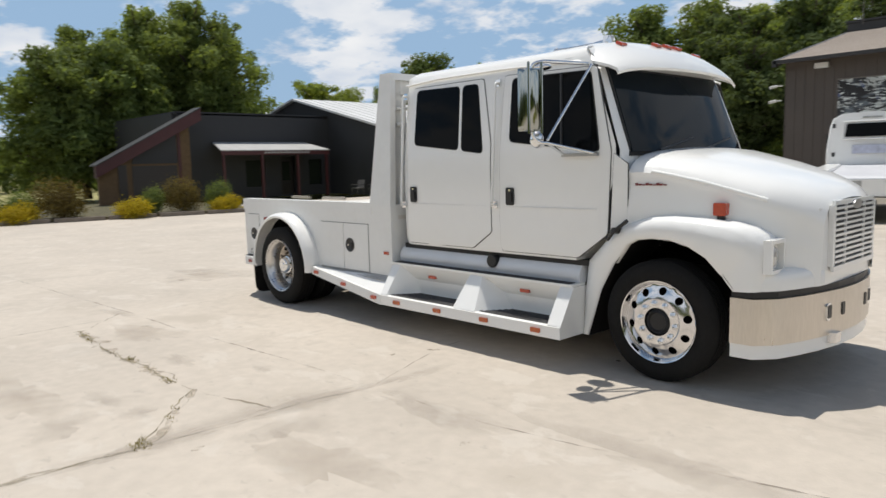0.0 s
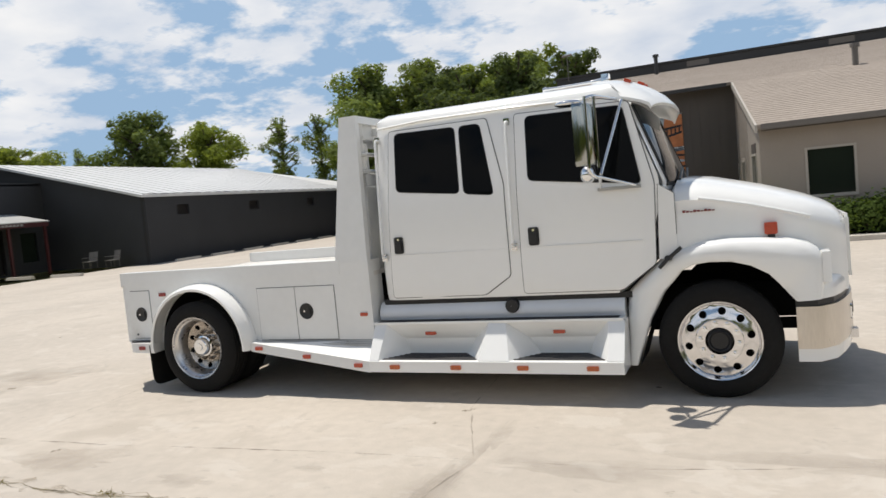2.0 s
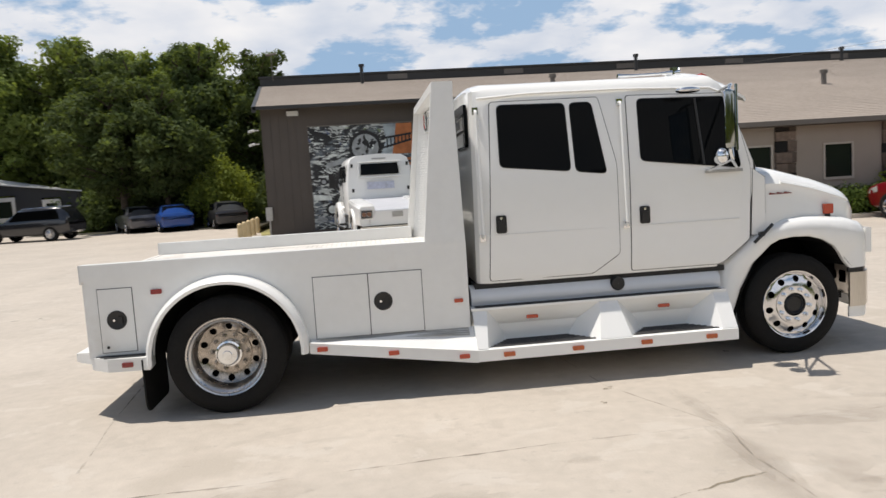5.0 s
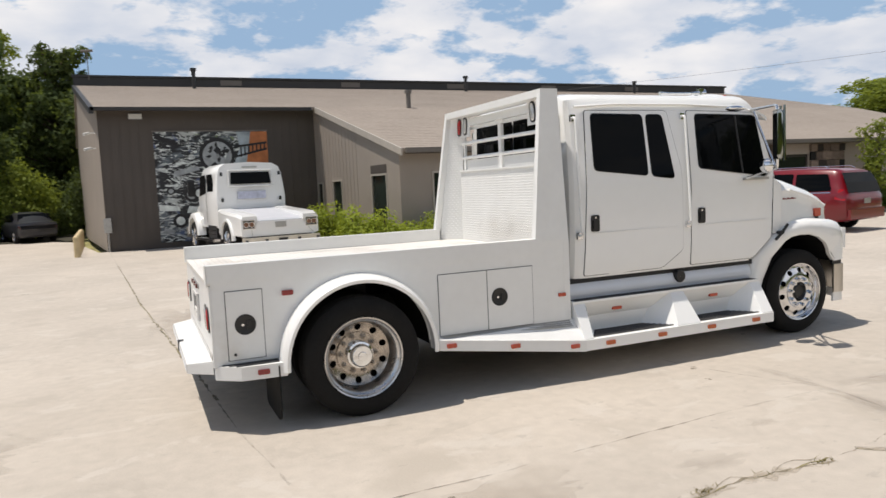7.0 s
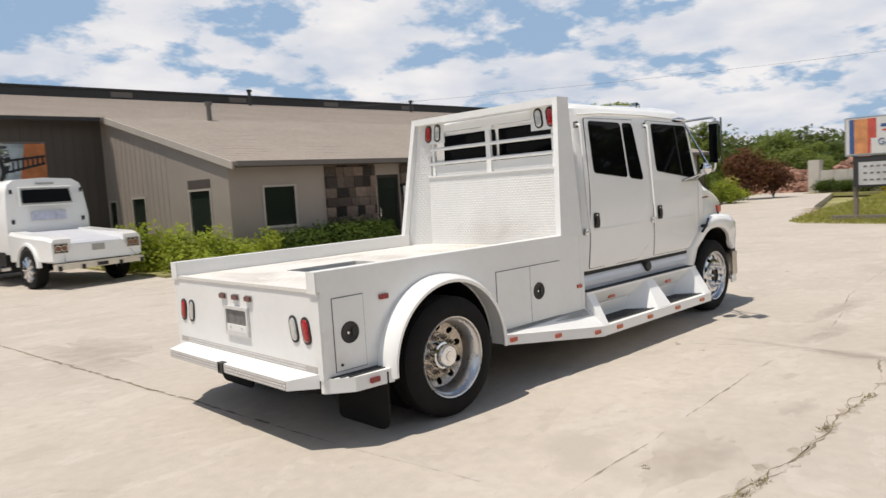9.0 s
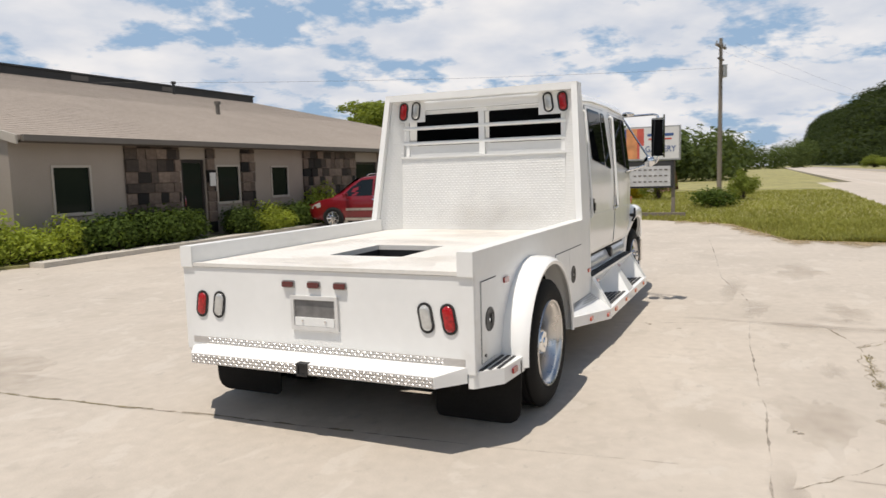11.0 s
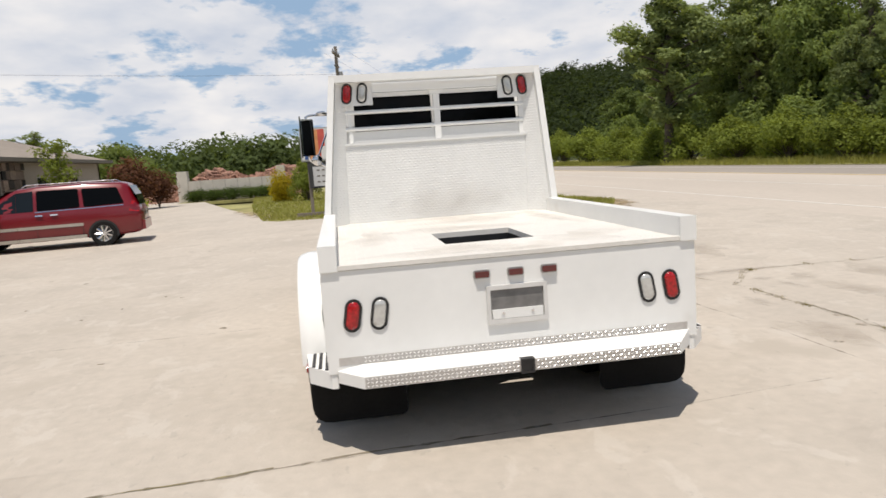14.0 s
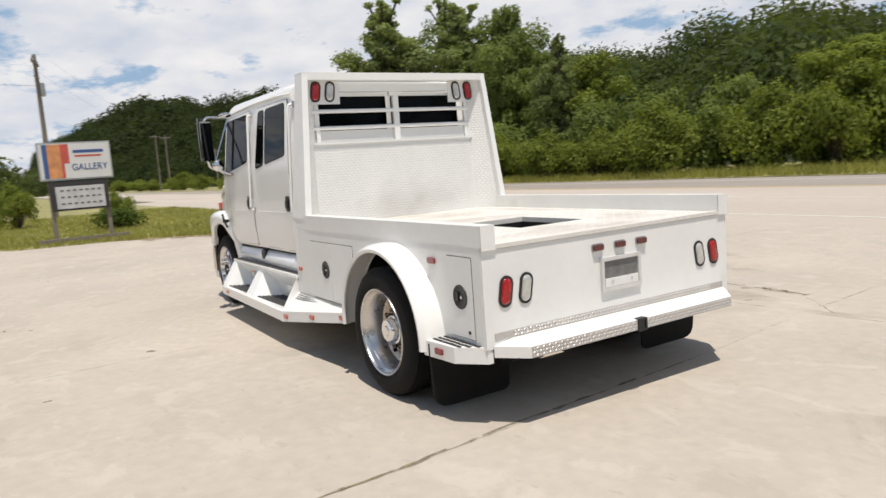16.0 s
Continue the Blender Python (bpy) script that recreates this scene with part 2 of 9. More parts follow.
def old_concrete():
    """Pale slab concrete: cloudy tone, flaked patches with ragged edges, grey scuffs, grit and hairline relief."""
    m = mat("old_concrete", (0.462, 0.411, 0.350), 0.85, var=0.09, scale=0.45, fine=0.06, fine_scale=9.0, bump=0.30, bump_scale=45,
            dark=(0.425, 0.376, 0.316), dark_at=0.57, dark_scale=1.3)
    n, l = m.node_tree.nodes, m.node_tree.links
    b = n["Principled BSDF"]
    co = n.new("ShaderNodeTexCoord")
    last = b.inputs["Base Color"].links[0].from_socket
    for sc, detail, dist, at, wide, most, col, squash in (
            (1.1, 11.0, 0.6, 0.585, 0.03, 0.30, (0.36, 0.318, 0.270), (1, 1, 1)),
            (1.7, 10.0, 0.4, 0.565, 0.05, 0.50, (0.530, 0.485, 0.425), (1, 1.4, 1)),
            (5.0, 9.0, 0.2, 0.635, 0.02, 0.38, (0.34, 0.305, 0.265), (1, 1.8, 1)),
            (0.55, 9.0, 0.4, 0.60, 0.06, 0.26, (0.385, 0.350, 0.305), (1, 1, 1))):
        mp = n.new("ShaderNodeMapping")
        mp.inputs["Scale"].default_value = squash
        mp.inputs["Location"].default_value = (sc * 3.1, sc * 1.7, 0)
        l.new(co.outputs["Object"], mp.inputs[0])
        t = n.new("ShaderNodeTexNoise")
        t.inputs["Scale"].default_value, t.inputs["Detail"].default_value, t.inputs["Distortion"].default_value = sc, detail, dist
        t.inputs["Roughness"].default_value = 0.62
        l.new(mp.outputs[0], t.inputs["Vector"])
        r = n.new("ShaderNodeMapRange")
        r.inputs["From Min"].default_value, r.inputs["From Max"].default_value, r.inputs["To Max"].default_value = at, at + wide, most
        l.new(t.outputs["Fac"], r.inputs["Value"])
        mx = n.new("ShaderNodeMix"); mx.data_type = "RGBA"
        l.new(r.outputs[0], mx.inputs["Factor"])
        l.new(last, mx.inputs[6])
        mx.inputs[7].default_value = (*col, 1)
        last = mx.outputs[2]
    l.new(last, b.inputs["Base Color"])
    return m


def broken(name, col, most, at=0.45, wide=0.10, scale=2.2):
    """Dirt that comes and goes along a line or band: its cover follows noise."""
    m = mat(name, col, 0.95, var=0.25, scale=3, fine=0.2, fine_scale=30)
    n, l = m.node_tree.nodes, m.node_tree.links
    co = n.new("ShaderNodeTexCoord")
    t = n.new("ShaderNodeTexNoise")
    t.inputs["Scale"].default_value, t.inputs["Detail"].default_value, t.inputs["Roughness"].default_value = scale, 8.0, 0.65
    l.new(co.outputs["Object"], t.inputs["Vector"])
    r = n.new("ShaderNodeMapRange")
    r.inputs["From Min"].default_value, r.inputs["From Max"].default_value, r.inputs["To Max"].default_value = at, at + wide, most
    l.new(t.outputs["Fac"], r.inputs["Value"])
    l.new(r.outputs[0], n["Principled BSDF"].inputs["Alpha"])
    return m


CONCRETE = old_concrete()
JOINT = broken("dirty_joint_filler", (0.25, 0.215, 0.175), 0.62, 0.42, 0.18, 1.3)
HAIR = broken("hairline_crack_dirt", (0.25, 0.212, 0.150), 0.68, 0.46, 0.08, 3.5)
SPALL = broken("crumbled_crack_edge", (0.38, 0.325, 0.245), 0.45, 0.45, 0.14, 5.0)
WEED = mat("dry_weed_crack", (0.20, 0.172, 0.088), 0.95, var=0.4, scale=6, fine=0.3, fine_scale=40)
def stain_mat(name="stained_concrete", col=(0.375, 0.318, 0.255), most=0.30, plane=(1, 1, 0)):
    """A discoloured patch of concrete whose ragged edge fades out."""
    m = mat(name, col, 0.85, var=0.12, scale=0.7, fine=0.06, fine_scale=14)
    n, l = m.node_tree.nodes, m.node_tree.links
    co = n.new("ShaderNodeTexCoord")
    off = n.new("ShaderNodeVectorMath"); off.operation = "SUBTRACT"; off.inputs[1].default_value = (0.5, 0.5, 0.5)
    l.new(co.outputs["Generated"], off.inputs[0])
    flat = n.new("ShaderNodeVectorMath"); flat.operation = "MULTIPLY"; flat.inputs[1].default_value = plane
    l.new(off.outputs[0], flat.inputs[0])
    ln = n.new("ShaderNodeVectorMath"); ln.operation = "LENGTH"
    l.new(flat.outputs[0], ln.inputs[0])
    t = n.new("ShaderNodeTexNoise")
    t.inputs["Scale"].default_value, t.inputs["Detail"].default_value = 4.0, 8.0
    l.new(co.outputs["Object"], t.inputs["Vector"])
    k = n.new("ShaderNodeMath"); k.operation = "MULTIPLY_ADD"; k.inputs[1].default_value = -0.9
    l.new(t.outputs["Fac"], k.inputs[0])
    a = n.new("ShaderNodeMath"); a.operation = "SUBTRACT"; a.inputs[0].default_value = 0.92
    l.new(ln.outputs["Value"], a.inputs[1])
    l.new(a.outputs[0], k.inputs[2])
    r = n.new("ShaderNodeMapRange")
    r.inputs["From Min"].default_value, r.inputs["From Max"].default_value, r.inputs["To Max"].default_value = -0.1, 0.6, most
    l.new(k.outputs[0], r.inputs["Value"])
    l.new(r.outputs[0], n["Principled BSDF"].inputs["Alpha"])
    return m


STAIN = stain_mat()
DAMP = stain_mat("grey_dirt_band", (0.32, 0.28, 0.235), 0.23)
FARLANE = mat("worn_grey_asphalt", (0.31, 0.275, 0.24), 0.9, var=0.1, scale=0.2, fine=0.08, fine_scale=10, aniso=(0.25, 1, 1))
ROAD = mat("pale_road_surface", (0.47, 0.415, 0.355), 0.85, var=0.08, scale=0.2, fine=0.06, fine_scale=10, aniso=(0.25, 1, 1))
LINE = mat("white_road_paint", (0.60, 0.57, 0.52), 0.7, var=0.1, scale=2)
YLINE = mat("yellow_road_paint", (0.50, 0.37, 0.17), 0.7, var=0.1, scale=2)
SOIL = mat("dry_grassy_soil", (0.27, 0.25, 0.10), 0.95, var=0.35, scale=0.5, fine=0.25, fine_scale=6, dark=(0.30, 0.25, 0.15), dark_at=0.62, dark_scale=0.4)
WEEDS = leafy("olive_weeds", (0.19, 0.165, 0.07), 0.35)
GRASS = leafy("grass_blades", (0.27, 0.272, 0.085), 0.4)
MULCH = mat("dark_bark_mulch", (0.085, 0.075, 0.036), 0.95, var=0.4, scale=1.5, fine=0.3, fine_scale=12)
KERB = mat("concrete_kerb", (0.52, 0.48, 0.42), 0.85, var=0.1, scale=1.5, fine=0.06, fine_scale=20)

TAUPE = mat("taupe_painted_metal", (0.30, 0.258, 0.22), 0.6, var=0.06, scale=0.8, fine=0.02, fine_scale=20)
# dark taupe, deepened further to hold the shade on the mural wall
DTAUPE = mat("shade_deepened_dark_taupe", (0.072, 0.059, 0.050), 0.6, var=0.08, scale=0.8, fine=0.02, fine_scale=20)
ROOF = mat("grey_brown_shingles", (0.30, 0.255, 0.215), 0.9, var=0.07, scale=0.5, fine=0.10, fine_scale=7, bump=0.3, bump_scale=20)
FASCIA = mat("dark_fascia", (0.028, 0.027, 0.027), 0.5, var=0.15, scale=1.0)
GUTTER = mat("grey_gutter", (0.14, 0.125, 0.11), 0.5, var=0.05)
FRAME = mat("pale_window_frame", (0.42, 0.38, 0.33), 0.5, var=0.05)
DOORM = mat("dark_door", (0.02, 0.017, 0.016), 0.3, var=0.1)
PANE = glass("window_pane", (0.018, 0.024, 0.018), 0.02)
SLATE = mat("slate_cladding", (0.100, 0.074, 0.058), 0.8, var=0.25, scale=3, fine=0.12, fine_scale=25, per=1.15, bump=0.5, bump_scale=20)
CHAR = mat("charcoal_cladding", (0.027, 0.028, 0.031), 0.65, var=0.08, scale=0.7, fine=0.03, fine_scale=15)
WROOF = mat("white_metal_roof", (0.62, 0.62, 0.61), 0.45, var=0.04, scale=0.6)
MAROON = mat("maroon_trim", (0.062, 0.013, 0.015), 0.5, var=0.1)
OCHRE = mat("ochre_brick", (0.13, 0.082, 0.042), 0.85, var=0.15, scale=5, fine=0.1, fine_scale=30)
BARK = mat("bark", (0.085, 0.066, 0.048), 0.95, var=0.3, scale=5, bump=0.6, bump_scale=25)
WOODPOLE = mat("weathered_pole", (0.20, 0.17, 0.14), 0.9, var=0.2, scale=4, aniso=(1, 1, 0.1))
LEAF = leafy("tree_leaves", (0.165, 0.210, 0.066), 0.5)
LEAF_T = leafy("cottonwood_leaves", (0.215, 0.260, 0.105), 0.45)
LEAF_B = leafy("sunny_bush_leaves", (0.26, 0.31, 0.055), 0.4)
LEAF_L = leafy("light_leaves", (0.185, 0.225, 0.05), 0.45)
LEAF_D = leafy("dark_leaves", (0.135, 0.176, 0.060), 0.5)
# dark leaf for far trees; on the yard's trees it carries their shade
LEAF_F = leafy("far_and_shade_leaves", (0.082, 0.110, 0.042), 0.5)
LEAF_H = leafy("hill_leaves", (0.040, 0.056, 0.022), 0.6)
# lighter copy for the near hillside, its sunlit look put into the colour
LEAF_N = leafy("hill_leaves_sunlit", (0.070, 0.095, 0.034), 0.55)
LEAF_R = leafy("reddish_leaves", (0.13, 0.062, 0.040), 0.4)
LEAF_Y = leafy("yellow_leaves", (0.36, 0.285, 0.022), 0.3)
BUSH = leafy("bush_leaves", (0.070, 0.105, 0.025), 0.5)
VANRED = mat("red_car_paint", (0.16, 0.004, 0.009), 0.28, var=0.04, scale=2, coat=0.5)
DARKCAR = mat("black_car_paint", (0.014, 0.015, 0.018), 0.2, coat=0.8)
CREAM = mat("cream_bollard_paint", (0.56, 0.44, 0.25), 0.6, var=0.12, scale=5)
SIGNW = mat("sign_white", (0.62, 0.62, 0.60), 0.5, var=0.04)
SIGNB = mat("sign_blue", (0.04, 0.09, 0.24), 0.5)
SIGNO = mat("sign_orange", (0.58, 0.25, 0.10), 0.6, var=0.3, scale=3)
SIGNR = mat("sign_faded_red", (0.50, 0.085, 0.06), 0.6, var=0.15, scale=3)
SIGND = mat("sign_dark_frame", (0.03, 0.03, 0.03), 0.5)
RUST = mat("rusty_rubble", (0.19, 0.105, 0.075), 0.9, var=0.4, scale=2, per=0.8)

# ---- mesh tools ----
def part(name, bm, material, parent=None, label="", smooth=None, bevel=0.0):
    """Links a bmesh as one mesh object under a thing or a part."""
    if bevel:
        bmesh.ops.bevel(bm, geom=[e for e in bm.edges if len(e.link_faces) == 2 and e.calc_face_angle(0) > 0.5], offset=bevel,
                        segments=2, profile=0.5, affect="EDGES", clamp_overlap=True)
    bmesh.ops.recalc_face_normals(bm, faces=bm.faces)
    me = bpy.data.meshes.new(name)
    bm.to_mesh(me)
    bm.free()
    mats = material if isinstance(material, (list, tuple)) else [material]
    for m in mats:
        me.materials.append(m)
    if smooth is not None:
        me.polygons.foreach_set("use_smooth", [True] * len(me.polygons))
        me.set_sharp_from_angle(angle=radians(smooth))
    ob = new(name, me)
    ob.parent = parent
    if label:
        tagged(ob, label)
    return ob


def thing(name, x, y, z, rz, label, category, group="", kind=""):
    ob = new(name)
    ob.empty_display_size = 0.2
    ob.matrix_world = pose(x, y, z, 0, 0, rz)
    return tagged(ob, label, category, group, kind)


def box(bm, x0, x1, y0, y1, z0, z1):
    v = [bm.verts.new((x, y, z)) for x in (x0, x1) for y in (y0, y1) for z in (z0, z1)]
    for a, b, c, d in ((0, 1, 3, 2), (4, 6, 7, 5), (0, 4, 5, 1), (2, 3, 7, 6), (0, 2, 6, 4), (1, 5, 7, 3)):
        bm.faces.new((v[a], v[b], v[c], v[d]))
    return bm


def boxed(*b):
    return box(bmesh.new(), *b)


def prism(bm, poly, axis, a, b):
    """A polygon, in the two axes left over, drawn out along axis from a to b."""
    def at(p, t):
        q = list(p)
        q.insert("xyz".index(axis), t)
        return q
    lo, hi = [bm.verts.new(at(p, a)) for p in poly], [bm.verts.new(at(p, b)) for p in poly]
    bm.faces.new(lo)
    bm.faces.new(hi[::-1])
    for i in range(len(poly)):
        j = (i + 1) % len(poly)
        bm.faces.new((lo[i], lo[j], hi[j], hi[i]))
    return bm


def loft(bm, rings, closed=False, caps=False):
    """Skins rows of points."""
    vs = [[bm.verts.new(p) for p in r] for r in rings]
    n = len(vs[0])
    for a, b in zip(vs, vs[1:]):
        for i in range(n if closed else n - 1):
            j = (i + 1) % n
            bm.faces.new((a[i], a[j], b[j], b[i]))
    if caps:
        bm.faces.new(vs[0][::-1])
        bm.faces.new(vs[-1])
    return vs


def rod(bm, p, q, r, seg=10, r2=None, caps=True):
    p, q = Vector(p), Vector(q)
    turn = (q - p).to_track_quat("Z", "Y").to_matrix()
    ring = [turn @ Vector((math.cos(2 * math.pi * k / seg), math.sin(2 * math.pi * k / seg), 0)) for k in range(seg)]
    loft(bm, [[p + r * c for c in ring], [q + (r if r2 is None else r2) * c for c in ring]], True, caps)
    return bm


def tube(bm, pts, r, seg=8):
    """A bent round tube through points."""
    pts = [Vector(p) for p in pts]
    rings = []
    for i, p in enumerate(pts):
        d = (pts[min(i + 1, len(pts) - 1)] - pts[max(i - 1, 0)]).normalized()
        turn = d.to_track_quat("Z", "Y").to_matrix()
        rings.append([p + turn @ Vector((r * math.cos(2 * math.pi * k / seg), r * math.sin(2 * math.pi * k / seg), 0)) for k in range(seg)])
    loft(bm, rings, True, True)
    return bm


def bend(pts, r=0.05, steps=4):
    """Rounds the inner corners of a line of points."""
    pts = [Vector(p) for p in pts]
    out = [pts[0]]
    for a, b, c in zip(pts, pts[1:], pts[2:]):
        u, v = (a - b), (c - b)
        k = min(r, u.length * 0.45, v.length * 0.45)
        p0, p1 = b + u.normalized() * k, b + v.normalized() * k
        for s in range(steps + 1):
            t = s / steps
            out.append((1 - t) ** 2 * p0 + 2 * t * (1 - t) * b + t * t * p1)
    return out + [pts[-1]]


def rounded(poly, r, steps=4):
    """A closed polygon with rounded corners."""
    pts = [Vector((*p, 0)) for p in poly]
    out, n = [], len(pts)
    for i in range(n):
        a, b, c = pts[i - 1], pts[i], pts[(i + 1) % n]
        u, v = a - b, c - b
        k = min(r if not isinstance(r, (list, tuple)) else r[i], u.length * 0.45, v.length * 0.45)
        p0, p1 = b + u.normalized() * k, b + v.normalized() * k
        for s in range(steps + 1):
            t = s / steps
            q = (1 - t) ** 2 * p0 + 2 * t * (1 - t) * b + t * t * p1
            out.append((q.x, q.y))
    return out


def spin(bm, profile, centre, seg=40, axis="y"):
    """Turns (along the axis, radius) points round an axis through centre."""
    rings = []
    for k in range(seg):
        c, s = math.cos(2 * math.pi * k / seg), math.sin(2 * math.pi * k / seg)
        rings.append([Vector(centre) + (Vector((r * c, a, r * s)) if axis == "y" else Vector((r * c, r * s, a)) if axis == "z" else Vector((a, r * c, r * s)))
                      for a, r in profile])
    rings.append(rings[0])
    loft(bm, rings)
    bmesh.ops.remove_doubles(bm, verts=bm.verts, dist=1e-5)
    return bm


def lerp_table(rows, x):
    """Straight lines between (x, value) rows."""
    if x <= rows[0][0]:
        return rows[0][1]
    for (a, p), (b, q) in zip(rows, rows[1:]):
        if x <= b:
            t = (x - a) / (b - a)
            return p + (q - p) * t
    return rows[-1][1]


def panel(poly, surf, thick, cuts=(), side=-1):
    """A thin plate whose outline poly is given in x and z, pressed on the side surface y = side * surf(x, z)."""
    bm = bmesh.new()
    bm.faces.new([bm.verts.new((x, 0, z)) for x, z in poly])
    for z in cuts:
        bmesh.ops.bisect_plane(bm, geom=bm.verts[:] + bm.edges[:] + bm.faces[:], plane_co=(0, 0, z), plane_no=(0, 0, 1))
    bmesh.ops.triangulate(bm, faces=[f for f in bm.faces if len(f.verts) > 4])
    front = list(bm.faces)
    got = bmesh.ops.extrude_face_region(bm, geom=front)
    moved = {v for v in got["geom"] if isinstance(v, bmesh.types.BMVert)}
    for v in bm.verts:
        v.co.y = side * (surf(v.co.x, v.co.z) + (thick if v in moved else 0.0))
    return bm


def holed(outer, holes, axis_pos, thick, axis="y", centre=(0, 0, 0)):
    """A flat plate with holes, in x and z, drawn out along y."""
    bm = bmesh.new()
    edges = []
    for ring in (outer, *holes):
        vs = [bm.verts.new((centre[0] + x, centre[1] + axis_pos, centre[2] + z)) for x, z in ring]
        edges += [bm.edges.new((vs[i], vs[(i + 1) % len(vs)])) for i in range(len(vs))]
    bmesh.ops.triangle_fill(bm, edges=edges, use_beauty=True)
    got = bmesh.ops.extrude_face_region(bm, geom=list(bm.faces))
    bmesh.ops.translate(bm, verts=[v for v in got["geom"] if isinstance(v, bmesh.types.BMVert)], vec=(0, thick, 0))
    return bm


def ring(r, n, cx=0.0, cz=0.0):
    return [(cx + r * math.cos(2 * math.pi * k / n), cz + r * math.sin(2 * math.pi * k / n)) for k in range(n)]


# ---- ground ----
bm = bmesh.new()
xs = [-900, -300, -120, -60] + [-40 + 5 * k for k in range(17)] + [60, 90, 140, 260, 500, 900]
ys = [-900, -300, -120, -70] + [-45 + 5 * k for k in range(19)] + [60, 90, 160, 400, 900]
loft(bm, [[(x, y, -0.30) for x in xs] for y in ys])
tagged(part("ground", bm, SOIL), "dry grassy soil reaching to the horizon", "ground", kind="structure")


def sheet(name, poly, z0, z1, material, label, category, smooth=None):
    return tagged(part(name, prism(bmesh.new(), poly, "z", z0, z1), material, smooth=smooth), label, category, kind="structure")


# the yard: concrete from the road to the buildings
lot = sheet("pavement", [(-29.2, -3.6), (-18, -3.6), (60, -3.6), (60, -0.6), (34, -0.9), (20, -0.9), (10.5, -2.0), (6.0, 0.4), (6.3, 2.7), (11, 4.2), (13.4, 6.3), (15.2, 9.4),
                        (24, 12.0), (45, 17.5), (45, 22), (27.5, 19.0), (-0.5, 17.2), (-1.6, 26.0), (-9.2, 26.0), (-10.5, 34), (-27.6, 60), (-29.2, 60)], -0.28, 0.0, CONCRETE,
            "pale weathered concrete yard with cracks and joints", "pavement")
road = sheet("road", [(-400, -19.5), (400, -19.5), (400, -3.6), (-400, -3.6)], -0.28, -0.004, ROAD, "pale two-way highway with white and yellow lines", "road")
for name, y, w, m in (("white_line", -4.95, 0.12, LINE), ("white_line", -9.4, 0.12, LINE), ("yellow_line", -13.4, 0.10, YLINE), ("yellow_line", -13.65, 0.10, YLINE), ("white_line", -17.6, 0.12, LINE)):
    part(name, boxed(-200, 200, y - w / 2, y + w / 2, -0.01, 0.0015), m, road)
part("far_lane", boxed(-400, 400, -19.45, -13.9, -0.01, -0.0015), FARLANE, road, "worn grey far lane")
# ---- taupe dealership building ----
RS = 0.271


def roof_z(y):
    return 2.88 + RS * (y - 18.2)


def upper_z(y):
    """Roof height, with a shallower pitch above the mural wall."""
    return roof_z(y) if y < 25.3 else 4.804 + 0.2104 * (y - 25.3)


def wall(name, p, q, z0, z1, holes, material, label, thick=0.2, ztop=None):
    """An upright wall from p to q in plan; holes: (along, along, z, z). ztop: a height for the far end, where the top slopes."""
    p, q = Vector((*p, 0)), Vector((*q, 0))
    d = (q - p)
    n = d.length
    zt = z1 if ztop is None else ztop
    bm = holed([(0, z0), (n, z0), (n, zt), (0, z1)], [[(a, c), (b, c), (b, e), (a, e)] for a, b, c, e in holes], 0.0, thick)
    bmesh.ops.transform(bm, matrix=Matrix.Translation(p) @ Matrix.Rotation(math.atan2(d.y, d.x), 4, "Z"), verts=bm.verts)
    return tagged(part(name, bm, material), label, "wall", kind="structure")


def window_unit(name, p, q, a, b, z0, z1, label, frame=FRAME, fw=0.055, mull=0, pane=PANE):
    p, q = Vector((*p, 0)), Vector((*q, 0))
    d = q - p
    m = Matrix.Translation(p) @ Matrix.Rotation(math.atan2(d.y, d.x), 4, "Z")
    bm = holed([(a - fw, z0 - fw), (b + fw, z0 - fw), (b + fw, z1 + fw), (a - fw, z1 + fw)], [[(a, z0), (b, z0), (b, z1), (a, z1)]], -0.025, 0.10)
    w = tagged(part(name, bm, frame), label, "window", kind="structure")
    w.matrix_world = m
    part("pane", boxed(a, b, 0.035, 0.045, z0, z1), pane, w)
    part("window_sill", boxed(a - fw, b + fw, -0.05, -0.026, z0 - fw - 0.02, z0 - fw + 0.02), frame, w)
    return w


M0, M1, F0, F1 = (-8.9, 25.9), (-1.58, 25.9), (-1.0, 18.4), (26.0, 18.4)
SWIN = [(0.16, 0.66, 0.95, 2.0), (1.85, 2.7, 0.75, 2.05), (5.45, 6.55, 0.55, 2.13)]
wall("wall_mural", M0, M1, 0, 4.80, [], DTAUPE, "dark taupe metal garage wall with a mural, colour deepened for shade")
wall("wall_side", M1, F0, 0, 4.80, SWIN, TAUPE, "taupe wall sloping down with the roof", ztop=2.80)
FH = [(a + 0.38, b + 0.38, c, d) for a, b, c, d in ((0.66, 1.64, 1.03, 2.12), (4.70, 5.62, 0.12, 2.34), (6.15, 7.1, 1.06, 2.13), (8.78, 9.62, 1.15, 2.10), (14.2, 15.9, 0.12, 2.3), (19.0, 20.0, 1.1, 2.1), (22.5, 23.5, 1.1, 2.1))]
wall("wall_front", F0, F1, 0, 2.86, FH, TAUPE, "taupe stucco front wall with windows")
wall("wall_end", F1, (26.0, 40.8), 0, 2.86, [], TAUPE, "taupe end wall")
wall("wall_west", (-9.98, 35.6), M0, 0, 6.75, [], TAUPE, "taupe corner wall", ztop=4.72)
wall("wall_back", (26.0, 40.8), (-10.4, 40.8), 0, 4.4, [], TAUPE, "taupe back wall")
wall("wall_west_back", (-10.4, 40.8), (-9.98, 35.6), 0, 4.3, [], TAUPE, "taupe rear corner wall", ztop=6.6)
